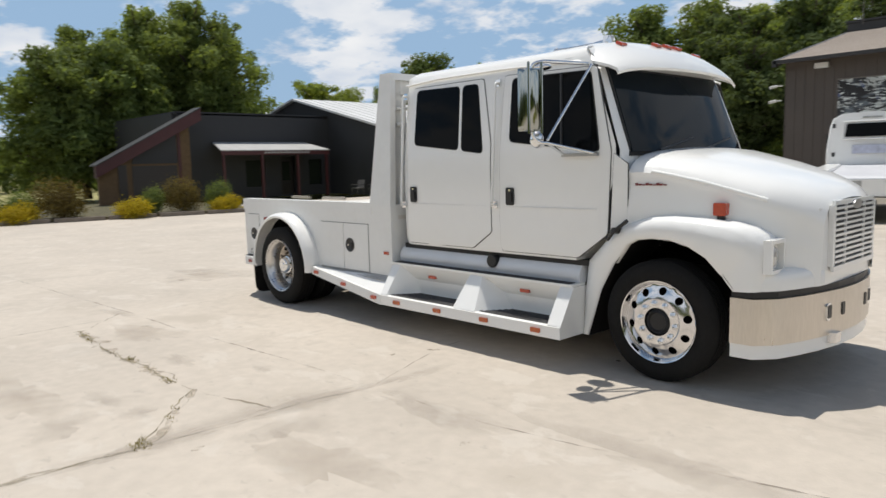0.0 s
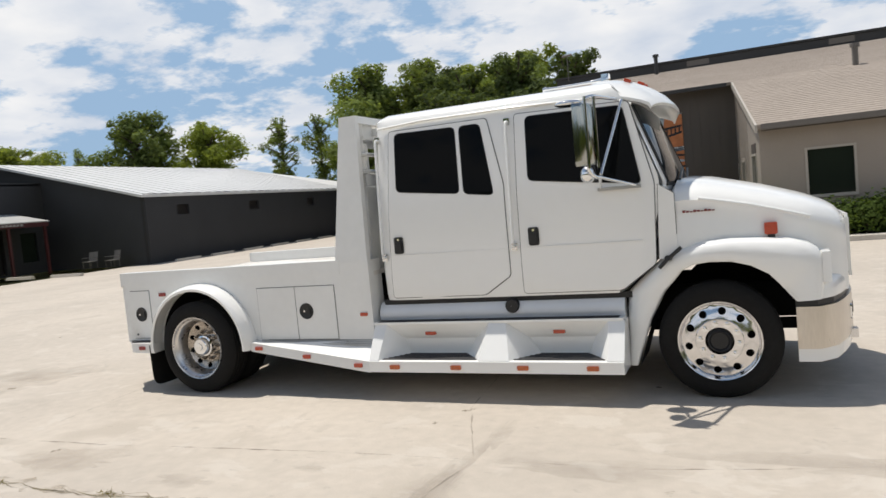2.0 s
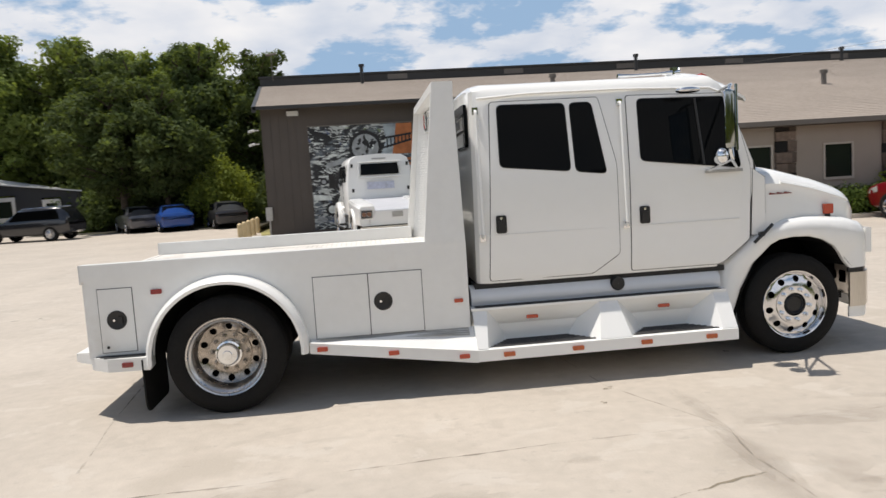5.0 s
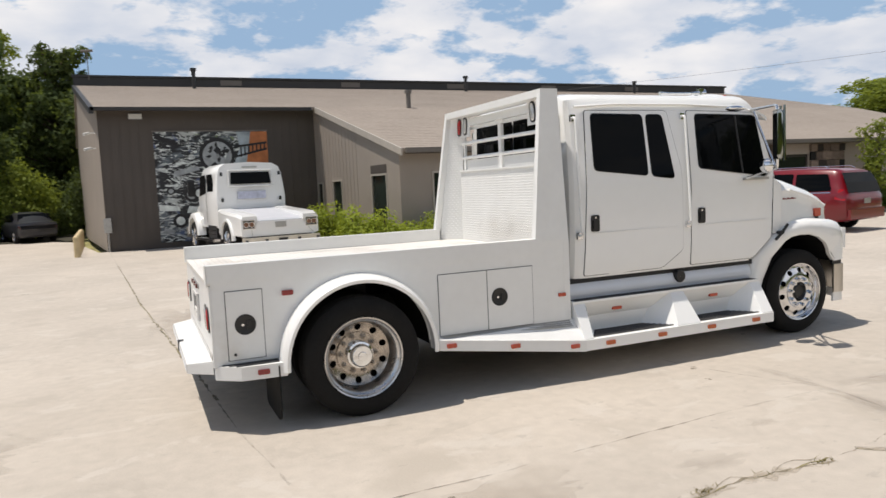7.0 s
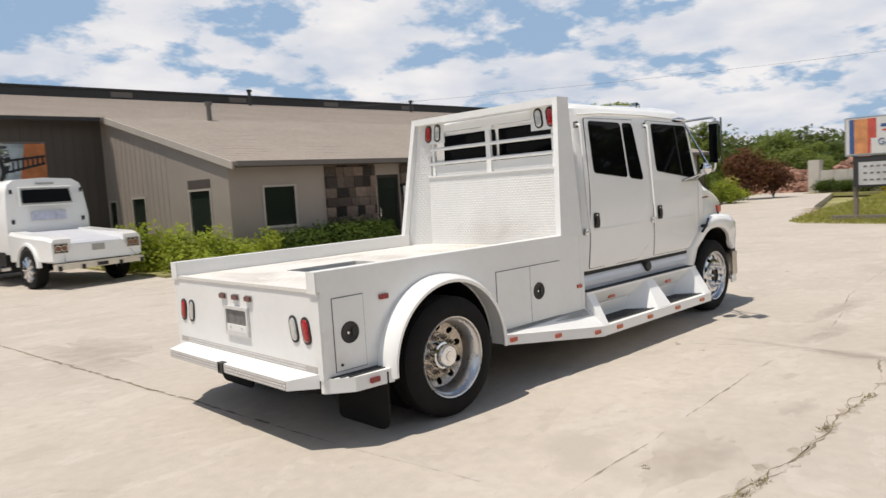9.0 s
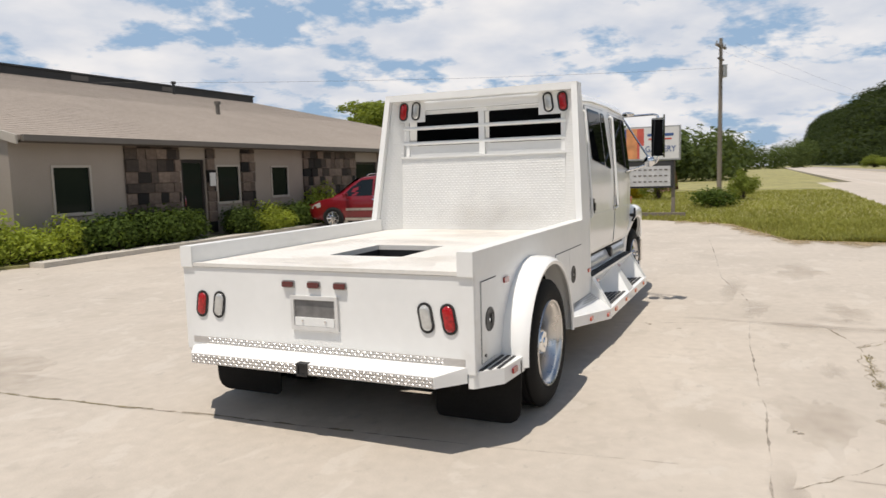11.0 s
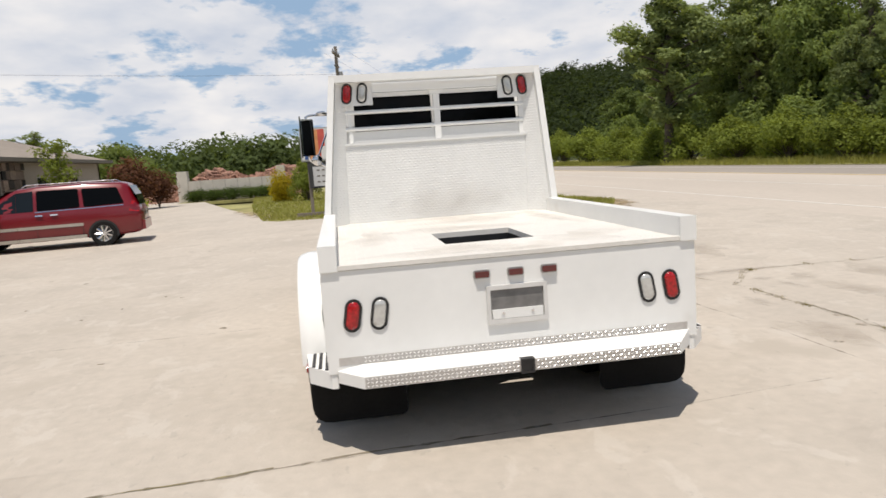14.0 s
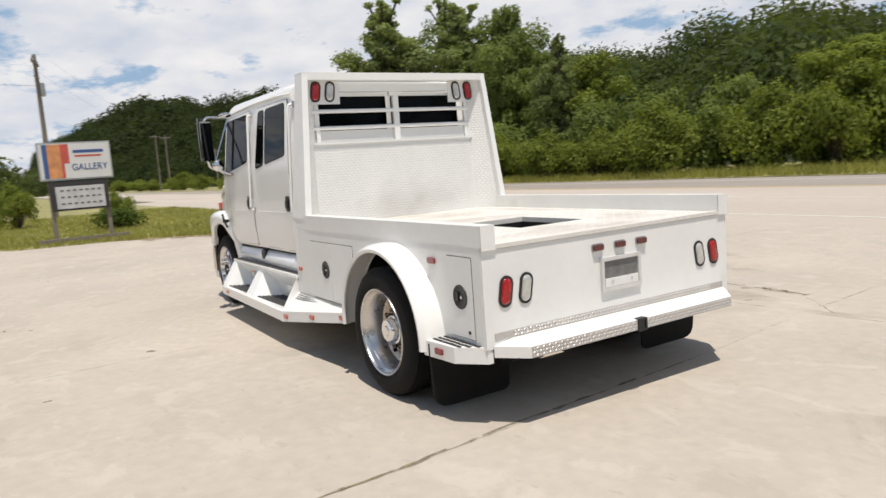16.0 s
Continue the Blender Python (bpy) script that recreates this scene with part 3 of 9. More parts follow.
for n, (i, lab) in enumerate(((0, "window with a pale frame in a stucco wall"), (2, "window with a pale frame"), (3, "window with a pale frame"), (5, "window with a pale frame"), (6, "window with a pale frame"))):
    a, b, z0, z1 = FH[i]
    window_unit("window_%d" % (n + 1), F0, F1, a, b, z0, z1, lab)
for n, (a, b, z0, z1) in enumerate(SWIN):
    window_unit("window_%d" % (n + 6), M1, F0, a, b, z0, z1, "narrow dark window with a pale frame in the side wall", pane=PANE)
part("head_panel", boxed(5.40, 6.60, -0.02, -0.004, 2.20, 2.45), DTAUPE, bpy.data.objects["window_8"])
for n, i in enumerate((1, 4)):
    a, b, z0, z1 = FH[i]
    d = thing("door_%d" % (n + 1), F0[0] + a, 18.4, 0, 0, "dark glazed entrance door", "door", kind="structure")
    bm = holed([(0, z0), (b - a, z0), (b - a, z1), (0, z1)], [[(0.09, z0 + 0.18), (b - a - 0.09, z0 + 0.18), (b - a - 0.09, z1 - 0.1), (0.09, z1 - 0.1)]], 0.04, 0.05)
    part("door_frame", bm, DOORM, d)
    part("pane", boxed(0.09, b - a - 0.09, 0.06, 0.07, z0 + 0.18, z1 - 0.1), PANE, d)
    part("door_handle", boxed(0.06, 0.09, -0.03, 0.04, 1.0, 1.3), CHROME, d)

# roof: one shingled plane down to the two eaves, hipped at the far end
def slab(bm, pts, t=0.10):
    lo = [bm.verts.new((x, y, z - t)) for x, y, z in pts]
    hi = [bm.verts.new(p) for p in pts]
    bm.faces.new(hi)
    bm.faces.new(lo[::-1])
    for i in range(len(pts)):
        j = (i + 1) % len(pts)
        bm.faces.new((lo[i], lo[j], hi[j], hi[i]))
    return bm


bm = slab(bmesh.new(), [(x, y, roof_z(y)) for x, y in ((-1.61, 25.3), (-1.03, 18.0), (26.7, 18.0), (27.4, 25.3))])
roof = tagged(part("roof", bm, ROOF), "grey-brown shingled roof plane", "roof", kind="structure")
part("upper_slope", slab(bmesh.new(), [(-9.05, 25.3, 4.804), (27.4, 25.3, 4.804), (28.4, 35.5, 6.95), (-10.05, 35.5, 6.95)]), ROOF, roof)
part("back_slope", slab(bmesh.new(), [(28.4, 35.5, 6.95), (28.4, 41.0, 4.4), (-10.5, 41.0, 4.6), (-10.05, 35.5, 6.95)]), ROOF, roof)
# shingle courses
courses = bmesh.new()
for k in range(70):
    y = 18.05 + k * 0.25
    x0 = -1.03 - (y - 18.0) * 0.079 if y < 25.3 else -9.05 - (y - 25.3) * 0.098
    x1 = 26.7 + (y - 18.0) * 0.096
    z = upper_z(y)
    box(courses, x0, x1, y, y + 0.018, z - 0.02, z + 0.006)
tagged(part("shingle_courses", courses, ROOF, roof), kind="stuff")
bm = boxed(-10.05, 28.4, 35.5, 35.75, 6.86, 7.36)
part("ridge_parapet", bm, FASCIA, roof, "dark ridge parapet")
bm = boxed(-10.1, 28.5, 35.43, 35.8, 7.33, 7.42)
part("parapet_cap", bm, FASCIA, roof)
part("gutter", boxed(-0.95, 26.7, 17.9, 18.02, 2.70, 2.84), GUTTER, roof)
part("gutter", boxed(-9.05, -1.8, 25.2, 25.32, 4.68, 4.80), FASCIA, roof)
bm = bmesh.new()
a = [(-1.66, 25.3, 4.80), (-1.61, 25.3, 4.80), (-1.61, 25.3, 4.60), (-1.66, 25.3, 4.60)]
b = [(-1.08, 18.0, 2.83), (-1.03, 18.0, 2.83), (-1.03, 18.0, 2.63), (-1.08, 18.0, 2.63)]
loft(bm, [a, b], True, True)
part("barge_board", bm, FRAME, roof)
bm = bmesh.new()
a = [(-10.12, 35.5, 6.96), (-9.97, 35.5, 6.96), (-9.97, 35.5, 6.72), (-10.12, 35.5, 6.72)]
b = [(-9.10, 25.2, 4.79), (-8.95, 25.2, 4.79), (-8.95, 25.2, 4.58), (-9.10, 25.2, 4.58)]
loft(bm, [a, b], True, True)
part("barge_board", bm, FASCIA, roof)
part("soffit", slab(bmesh.new(), [(-0.95, 18.02, 2.70), (26.6, 18.02, 2.70), (26.6, 18.5, 2.72), (-0.7, 18.5, 2.72)], 0.03), DTAUPE, roof)
for x, y, h in ((-5.0, 34.5, 0.8), (2.0, 25.2, 0.55), (9.0, 34.6, 0.7), (20.3, 34.6, 0.6), (12.0, 24.0, 0.4)):
    bm = rod(bmesh.new(), (x, y, upper_z(y) - 0.1), (x, y, upper_z(y) + h), 0.09, 10)
    rod(bm, (x, y, upper_z(y) + h), (x, y, upper_z(y) + h + 0.12), 0.14, 10)
    part("vent_pipe", bm, FASCIA if y > 29 else GUTTER, roof, smooth=40)
for k in range(5):
    x = -3.7 + k * 6.0
    part("parapet_patch", boxed(x, x + 1.0, 35.485, 35.5, 7.03, 7.28), GUTTER, roof)
# ribs of the side wall cladding
for k in range(14):
    t = 0.06 + k * 0.32
    x, y = M1[0] + (F0[0] - M1[0]) * t / 7.56, M1[1] + (F0[1] - M1[1]) * t / 7.56
    z1 = 4.80 - 2.0 * t / 7.56 - 0.22
    for z0, z2 in (((2.2, z1),) if t < 0.8 or 1.7 < t < 2.85 else ((0.0, z1),)):
        bm = boxed(-0.02, 0.02, -0.010, 0.0, z0, z2)
        r = part("rib", bm, TAUPE, bpy.data.objects["wall_side"])
        r.matrix_world = Matrix.Translation((x, y, 0)) @ Matrix.Rotation(math.atan2(F0[1] - M1[1], F0[0] - M1[0]), 4, "Z")
for k in range(24):
    x = -8.9 + k * 0.305
    if -7.35 < x < -3.2:
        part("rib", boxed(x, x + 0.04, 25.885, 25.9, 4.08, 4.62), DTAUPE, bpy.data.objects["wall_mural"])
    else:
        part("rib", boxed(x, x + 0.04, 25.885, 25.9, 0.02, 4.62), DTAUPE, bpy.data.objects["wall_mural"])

# ---- charcoal neighbour: metal shop, flat-roofed office with porch, maroon-edged lean-to ----
cw = "charcoal metal-clad building wall"
S0, S1 = (-28.4, 25.0), (-29.6, 46.0)
SH = [(2.2, 3.1, 2.35, 2.85), (8.4, 9.4, 2.35, 2.85), (15.0, 16.0, 2.35, 2.85)]
w = wall("wall_shop_east", S1, S0, 0, 3.46, [(21.03 - b, 21.03 - a, c, d) for a, b, c, d in SH], CHAR, cw, 0.2)
for n, (a, b, c, d) in enumerate(SH):
    window_unit("window_%d" % (n + 11), S1, S0, 21.03 - b, 21.03 - a, c, d, "small dark high window", DTAUPE, 0.04, pane=DOORM)
bm = prism(bmesh.new(), [(-28.4, 0), (-28.4, 3.46), (-38.8, 5.9), (-49.2, 3.46), (-49.2, 0)], "y", 25.0, 25.2)
tagged(part("wall_shop_gable", bm, CHAR), "charcoal gable wall", "wall", kind="structure")
part("corner_trim", boxed(-28.47, -28.33, 24.97, 25.0, 0, 3.46), SEAM, bpy.data.objects["wall_shop_gable"])
bm = slab(bmesh.new(), [(-28.1, 24.7, 3.40), (-29.3, 46.3, 3.40), (-39.6, 46.3, 5.98), (-38.8, 24.7, 5.98)], 0.12)
r2 = tagged(part("roof_shop", bm, WROOF), "white metal shop roof", "roof", kind="structure")
part("roof_slope", slab(bmesh.new(), [(-38.8, 24.7, 5.98), (-39.6, 46.3, 5.98), (-50.0, 46.3, 3.40), (-49.5, 24.7, 3.40)], 0.12), WROOF, r2)
for k in range(26):
    t = (k + 0.5) / 26
    y = 24.7 + 21.6 * t
    a, b = Vector((-28.1 - 1.2 * t, y, 3.405)), Vector((-38.8 - 0.8 * t, y, 5.985))
    bm = bmesh.new()
    loft(bm, [[p + Vector(o) for o in ((0, -0.02, 0), (0, 0.02, 0), (0, 0.02, 0.03), (0, -0.02, 0.03))] for p in (a, b)], True, True)
    part("roof_seam", bm, WROOF, r2)
for k in range(34):
    y = 25.3 + k * 0.6
    part("rib", boxed(-28.385 - (y - 25) * 0.057, -28.36 - (y - 25) * 0.057, y, y + 0.05, 0.05, 2.2 if any(25 + a - 0.2 < y < 25 + b + 0.2 for a, b, _, _ in SH) else 3.4), CHAR, w)
# low wing closing the yard behind the shop
G0, G1 = (-29.55, 46.0), (-22.2, 43.7)
gw = [(1.5, 3.1, 1.1, 2.45), (5.0, 6.3, 1.1, 2.2)]
wall("wall_wing", G0, G1, 0, 3.38, gw, CHAR, cw, ztop=2.45)
for n, (a, b, c, d) in enumerate(gw):
    window_unit("window_%d" % (n + 31), G0, G1, a + 0.25, b - 0.25, c, d - 0.35, "dark window in a broad white surround", SIGNW, 0.24)
tagged(part("roof_wing", slab(bmesh.new(), [(-29.4, 45.7, 3.45), (-22.0, 43.4, 2.52), (-24.5, 49.5, 2.6), (-39.4, 46.2, 5.9)], 0.08), WROOF), "white metal roof of the low wing", "roof", kind="structure")
wall("wall_wing_end", G1, (-24.2, 49.4), 0, 2.45, [], CHAR, cw)
# office block
wall("wall_office", (-35.5, 25.0), (-35.5, 15.7), 0, 4.6, [(2.4, 3.4, 0.1, 2.3), (4.4, 5.6, 0.6, 2.1), (0.6, 1.5, 0.6, 2.1)], CHAR, "charcoal office front behind a porch")
tagged(part("roof_office", boxed(-44, -35.3, 15.6, 25.0, 4.52, 4.68), CHAR), "flat charcoal roof edge", "roof", kind="structure")
wall("wall_office_side", (-35.5, 15.7), (-44, 15.7), 0, 4.6, [], CHAR, cw)
window_unit("window_21", (-35.5, 25.0), (-35.5, 17.4), 4.4, 5.6, 0.6, 2.1, "dark office window", MAROON)
window_unit("window_22", (-35.5, 25.0), (-35.5, 17.4), 0.6, 1.5, 0.6, 2.1, "dark office window", MAROON)
d = thing("door_9", -35.6, 22.1, 0, 0, "dark glazed office door", "door", kind="structure")
part("door_frame", boxed(-0.05, 0.02, -0.5, 0.5, 0.1, 2.3), DOORM, d)
part("pane", boxed(0.021, 0.03, -0.25, 0.25, 0.9, 2.0), PANE, d)
porch = thing("porch", -34.3, 21.1, 0, 0, "porch with a pale sheet roof on maroon posts", "porch", kind="structure")
part("porch_roof", slab(bmesh.new(), [(1.0, -4.1, 2.62), (1.0, 2.6, 2.62), (-1.2, 2.1, 3.15), (-1.2, -3.5, 3.15)], 0.05), mat("dull_sheet_roof", (0.42, 0.42, 0.41), 0.5, var=0.1, scale=2), porch)
part("fascia", boxed(0.93, 0.99, -4.05, 2.55, 2.36, 2.58), MAROON, porch)
for y in (-3.9, -1.7, 0.5, 2.4):
    part("post", boxed(0.80, 0.92, y - 0.06, y + 0.06, 0, 2.4), MAROON, porch)
for k in range(15):
    part("sign_mark", boxed(0.99, 1.0, -1.6 + k * 0.19, -1.47 + k * 0.19, 2.43, 2.53), GREYPL, porch)
# lean-to with the sloping maroon verge
bm = prism(bmesh.new(), [(15.7, 0), (15.7, 4.30), (11.2, 1.75), (11.2, 0)], "x", -34.2, -34.0)
lt = tagged(part("wall_lean_to", bm, OCHRE), "ochre brick lean-to wall under a sloping roof", "wall", kind="structure")
part("dark_glazing", prism(bmesh.new(), [(12.75, 0.5), (14.95, 0.5), (14.95, 1.9), (12.75, 1.9)], "x", -34.0, -33.97), DOORM, lt)
part("charcoal_infill", prism(bmesh.new(), [(12.75, 2.0), (15.0, 2.0), (15.0, 3.75), (12.95, 2.6)], "x", -34.0, -33.97), CHAR, lt)
part("door_opening", boxed(-34.0, -33.97, 12.1, 12.5, 0, 1.95), DOORM, lt)
part("maroon_post", boxed(-34.0, -33.96, 15.05, 15.2, 0.2, 3.9), MAROON, lt)
bm = prism(bmesh.new(), [(16.2, 4.72), (11.0, 1.915), (11.0, 1.38), (16.2, 4.12)], "x", -33.9, -33.6)
vg = tagged(part("verge_lean_to", bm, MAROON), "deep maroon sloping roof verge", "roof", kind="structure")
part("roof_sheet", slab(bmesh.new(), [(-33.55, 16.2, 4.78), (-34.5, 16.2, 4.78), (-34.5, 11.0, 1.975), (-33.55, 11.0, 1.975)], 0.06), FASCIA, vg)
# planting bed and parking stops
sheet("planting_bed", [(-36.0, 2.0), (-26.2, 2.0), (-24.9, 8.6), (-24.0, 13.6), (-27.0, 14.6), (-33.9, 15.0), (-36.0, 17.4)], -0.25, 0.10, MULCH, "mulched planting bed beside the office", "ground")
for k in range(5):
    a, b = Vector((-25.6, 5.2, 0)), Vector((-23.9, 13.4, 0))
    p = a + (b - a) * (k / 5) + Vector((0.12, 0, 0))
    bm = boxed(-0.09, 0.09, -0.78, 0.78, 0.0, 0.14)
    ob = tagged(part("edging_log", bm, WOODPOLE, bevel=0.04), "low grey landscape edging log on concrete", "edging", "bed edging")
    ob.matrix_world = Matrix.Translation(p + (b - a) * 0.1) @ Matrix.Rotation(-0.204, 4, "Z")
for k in range(7):
    y = 26.6 + 2.75 * k
    bm = prism(bmesh.new(), [(-0.09, 0), (0.09, 0), (0.06, 0.13), (-0.06, 0.13)], "y", -0.9, 0.9)
    ob = tagged(part("parking_stop", bm, KERB, bevel=0.012), "weathered concrete parking stop on the yard", "parking stop", "stops along the shop")
    ob.matrix_world = pose(-27.3 - 0.057 * (y - 25), y, 0, 0, 0, 3.3)
for k in range(2):
    ob = copy_thing(ob, pose(-31.5 + 3.0 * k, 20.5, 0, 0, 0, 88 + 4 * k))


CHAIRG = mat("dull_grey_chair_metal", (0.12, 0.115, 0.11), 0.6, var=0.1, scale=8)


def patio_chair(x, y, rz):
    c = thing("patio_chair", x, y, 0, rz, "low grey metal patio chair by the charcoal wall", "chair", "chairs by the shop")
    part("seat", boxed(-0.25, 0.25, -0.25, 0.25, 0.38, 0.42), CHAIRG, c, bevel=0.01)
    part("backrest", prism(bmesh.new(), [(-0.25, 0.42), (-0.22, 0.42), (-0.32, 0.86), (-0.35, 0.86)], "y", -0.25, 0.25), CHAIRG, c)
    for a in (-1, 1):
        for b in (-1, 1):
            part("leg", rod(bmesh.new(), (a * 0.22, b * 0.22, 0), (a * 0.22, b * 0.22, 0.39), 0.015, 6), CHAIRG, c)
        part("armrest", boxed(-0.25, 0.22, a * 0.26 - 0.02, a * 0.26 + 0.02, 0.58, 0.61), CHAIRG, c)
    return c


patio_chair(-31.2, 24.0, -80)
patio_chair(-29.8, 24.1, -100)
# ---- the white crew-cab hauler ----
truck = thing("crew_cab_truck", -6.47, 5.80, 0, 0, "white crew-cab hauler truck with a flat steel bed, parked on concrete", "truck")


def tread_ring(side, y0, y1, cx, r=0.465, bead=0.302):
    """A truck tyre: rounded shoulders, four grooves in the tread."""
    bm = bmesh.new()
    w = abs(y1 - y0)
    prof = [(0.02, bead), (0.008, bead + 0.023), (0.0, r - 0.095), (0.008, r - 0.045), (0.028, r - 0.015), (0.048, r)]
    groove = 0.010
    for k in range(4):
        c = 0.07 + (w - 0.14) * k / 3
        prof += [(c - 0.009, r), (c - 0.006, r - groove), (c + 0.006, r - groove), (c + 0.009, r)]
    prof += [(w - 0.048, r), (w - 0.028, r - 0.015), (w - 0.008, r - 0.045), (w, r - 0.095), (w - 0.008, bead + 0.023), (w - 0.02, bead)]
    spin(bm, [(min(y0, y1) + a, rr) for a, rr in prof], (cx, 0, r), 56)
    return bm


def dished(bm, s, cx, cz, at, rows):
    """Pushes a flat wheel disc along y by a table of radius and depth."""
    for v in bm.verts:
        v.co.y += s * lerp_table(rows, math.hypot(v.co.x - cx, v.co.z - cz))
    return bm


def disc_zone(r0, r1, holes, y, thick, centre):
    """A wheel disc between two radii with round hand holes, in narrow rings so that it can be dished."""
    bm = bmesh.new()
    cx, _, cz = centre
    n = len(holes) * 8
    mid, hr = holes[0][0], holes[0][1]
    off = holes[0][2]
    polar = lambda r, a: (cx + r * math.cos(a), y, cz + r * math.sin(a))
    # rows of angles; each hole takes the middle cells of its sector
    for k in range(len(holes)):
        a0 = off + 2 * math.pi * k / len(holes)
        hole = [polar(mid + hr * math.cos(u), a0 + hr * math.sin(u) / mid) for u in [2 * math.pi * j / 16 for j in range(16)]]
        half = math.pi / len(holes)
        rim = []
        for j in range(16):
            u = 2 * math.pi * j / 16
            c, w = math.cos(u), math.sin(u)
            f = 1.0 / max(abs(c), abs(w))
            c, w = c * f, w * f
            rim.append(polar(mid + (r1 - mid) * max(c, 0) + (mid - r0) * min(c, 0), a0 + half * w))
        mids = [tuple(p * 0.55 + q * 0.45 for p, q in zip(g, h)) for g, h in zip(hole, rim)]
        loft(bm, [hole + hole[:1], mids + mids[:1], rim + rim[:1]])
    bmesh.ops.remove_doubles(bm, verts=bm.verts, dist=1e-4)
    got = bmesh.ops.extrude_face_region(bm, geom=list(bm.faces))
    bmesh.ops.translate(bm, verts=[v for v in got["geom"] if isinstance(v, bmesh.types.BMVert)], vec=(0, thick, 0))
    return bm


def wheel_front(side):
    s = side
    cx, cz = 4.93, 0.45
    w = part("front_wheel", tread_ring(s, s * 0.82, s * 1.075, cx, cz, 0.297), RUBBER, truck, "black tyre on a polished aluminium wheel", 35)
    bm = bmesh.new()
    out = s * 1.065
    spin(bm, [(out - s * 0.004, 0.309), (out + s * 0.008, 0.304), (out + s * 0.004, 0.296), (out - s * 0.018, 0.290), (out - s * 0.03, 0.282), (out - s * 0.045, 0.270), (out - s * 0.2, 0.262)], (cx, 0, cz), 56)
    part("rim", bm, ALLOY, w, smooth=40)
    bm = disc_zone(0.172, 0.284, [(0.228, 0.029, 0.19)] * 10, out, -s * 0.012, (cx, 0, cz))
    dished(bm, s, cx, cz, out, [(0.16, -0.006), (0.19, -0.010), (0.22, -0.020), (0.25, -0.034), (0.27, -0.042), (0.285, -0.036)])
    part("wheel_disc", bm, ALLOY, w, smooth=50)
    bm = bmesh.new()
    spin(bm, [(out - s * 0.012, 0.176), (out + s * 0.002, 0.170), (out + s * 0.004, 0.150), (out + s * 0.002, 0.104), (out - s * 0.006, 0.098), (out - s * 0.06, 0.096)], (cx, 0, cz), 48)
    part("bolt_flange", bm, ALLOY, w, smooth=40)
    for k in range(10):
        a = 2 * math.pi * (k + 0.5) / 10 + 0.19
        bm = bmesh.new()
        x, z = cx + 0.140 * math.cos(a), cz + 0.140 * math.sin(a)
        rod(bm, (x, out, z), (x, out + s * 0.008, z), 0.025, 12)
        rod(bm, (x, out + s * 0.008, z), (x, out + s * 0.036, z), 0.020, 6, 0.018)
        rod(bm, (x, out + s * 0.036, z), (x, out + s * 0.050, z), 0.010, 8)
        part("lug_nut", bm, CHROME, w, smooth=30)
    bm = bmesh.new()
    spin(bm, [(out - s * 0.25, 0.255), (out - s * 0.10, 0.25), (out - s * 0.10, 0.001)], (cx, 0, cz), 32)
    part("brake_drum", bm, CHASSIS, w)
    bm = bmesh.new()
    spin(bm, [(out - s * 0.07, 0.094), (out - s * 0.005, 0.09), (out + s * 0.012, 0.075), (out - s * 0.005, 0.064), (out - s * 0.005, 0.001)], (cx, 0, cz), 32)
    part("hub", bm, BLACK, w, smooth=30)


def wheel_rear(side):
    s = side
    w = part("rear_wheel", tread_ring(s, s * 1.035, s * 1.305, 0.01), RUBBER, truck, "black dual tyres with a deep polished aluminium rim", 35)
    part("inner_tyre", tread_ring(s, s * 0.70, s * 0.97, 0.01), RUBBER, w, smooth=35)
    cx, cz, out = 0.01, 0.465, s * 1.293
    bm = bmesh.new()
    spin(bm, [(out - s * 0.004, 0.319), (out + s * 0.010, 0.313), (out + s * 0.004, 0.302), (out - s * 0.016, 0.296), (out - s * 0.024, 0.284), (out - s * 0.034, 0.274), (out - s * 0.10, 0.264),
              (out - s * 0.15, 0.252), (out - s * 0.20, 0.250)], (cx, 0, cz), 56)
    part("rim", bm, DULLRIM, w, smooth=40)
    bm = disc_zone(0.172, 0.254, [(0.212, 0.027, 0.28)] * 10, out - s * 0.17, -s * 0.012, (cx, 0, cz))
    dished(bm, s, cx, cz, out, [(0.16, -0.010), (0.20, -0.004), (0.23, 0.008), (0.254, 0.022)])
    part("wheel_disc", bm, DUSTYDISC, w, "dusty wheel disc", 50)
    bm = bmesh.new()
    spin(bm, [(out - s * 0.185, 0.177), (out - s * 0.165, 0.170), (out - s * 0.162, 0.10)], (cx, 0, cz), 40)
    part("bolt_flange", bm, DUSTYDISC, w, smooth=40)
    for k in range(10):
        a = 2 * math.pi * (k + 0.5) / 10 + 0.28
        bm = bmesh.new()
        x, z = cx + 0.140 * math.cos(a), cz + 0.140 * math.sin(a)
        rod(bm, (x, out - s * 0.165, z), (x, out - s * 0.156, z), 0.026, 12)
        rod(bm, (x, out - s * 0.156, z), (x, out - s * 0.118, z), 0.021, 6, 0.018)
        rod(bm, (x, out - s * 0.118, z), (x, out - s * 0.100, z), 0.010, 8)
        part("lug_nut", bm, DUSTYDISC, w, "dull steel wheel nut", 30)
    bm = bmesh.new()
    spin(bm, [(out - s * 0.17, 0.107), (out - s * 0.10, 0.104), (out - s * 0.095, 0.090), (out - s * 0.055, 0.086), (out - s * 0.045, 0.076), (out - s * 0.042, 0.038), (out - s * 0.034, 0.034), (out - s * 0.032, 0.001)], (cx, 0, cz), 36)
    part("hub_cap", bm, CHROME, w, smooth=40)
    bm = bmesh.new()
    spin(bm, [(out - s * 0.24, 0.252), (out - s * 0.23, 0.001)], (cx, 0, cz), 32)
    part("brake_drum", bm, CHASSIS, w)


for s in (-1, 1):
    wheel_front(s)
    wheel_rear(s)

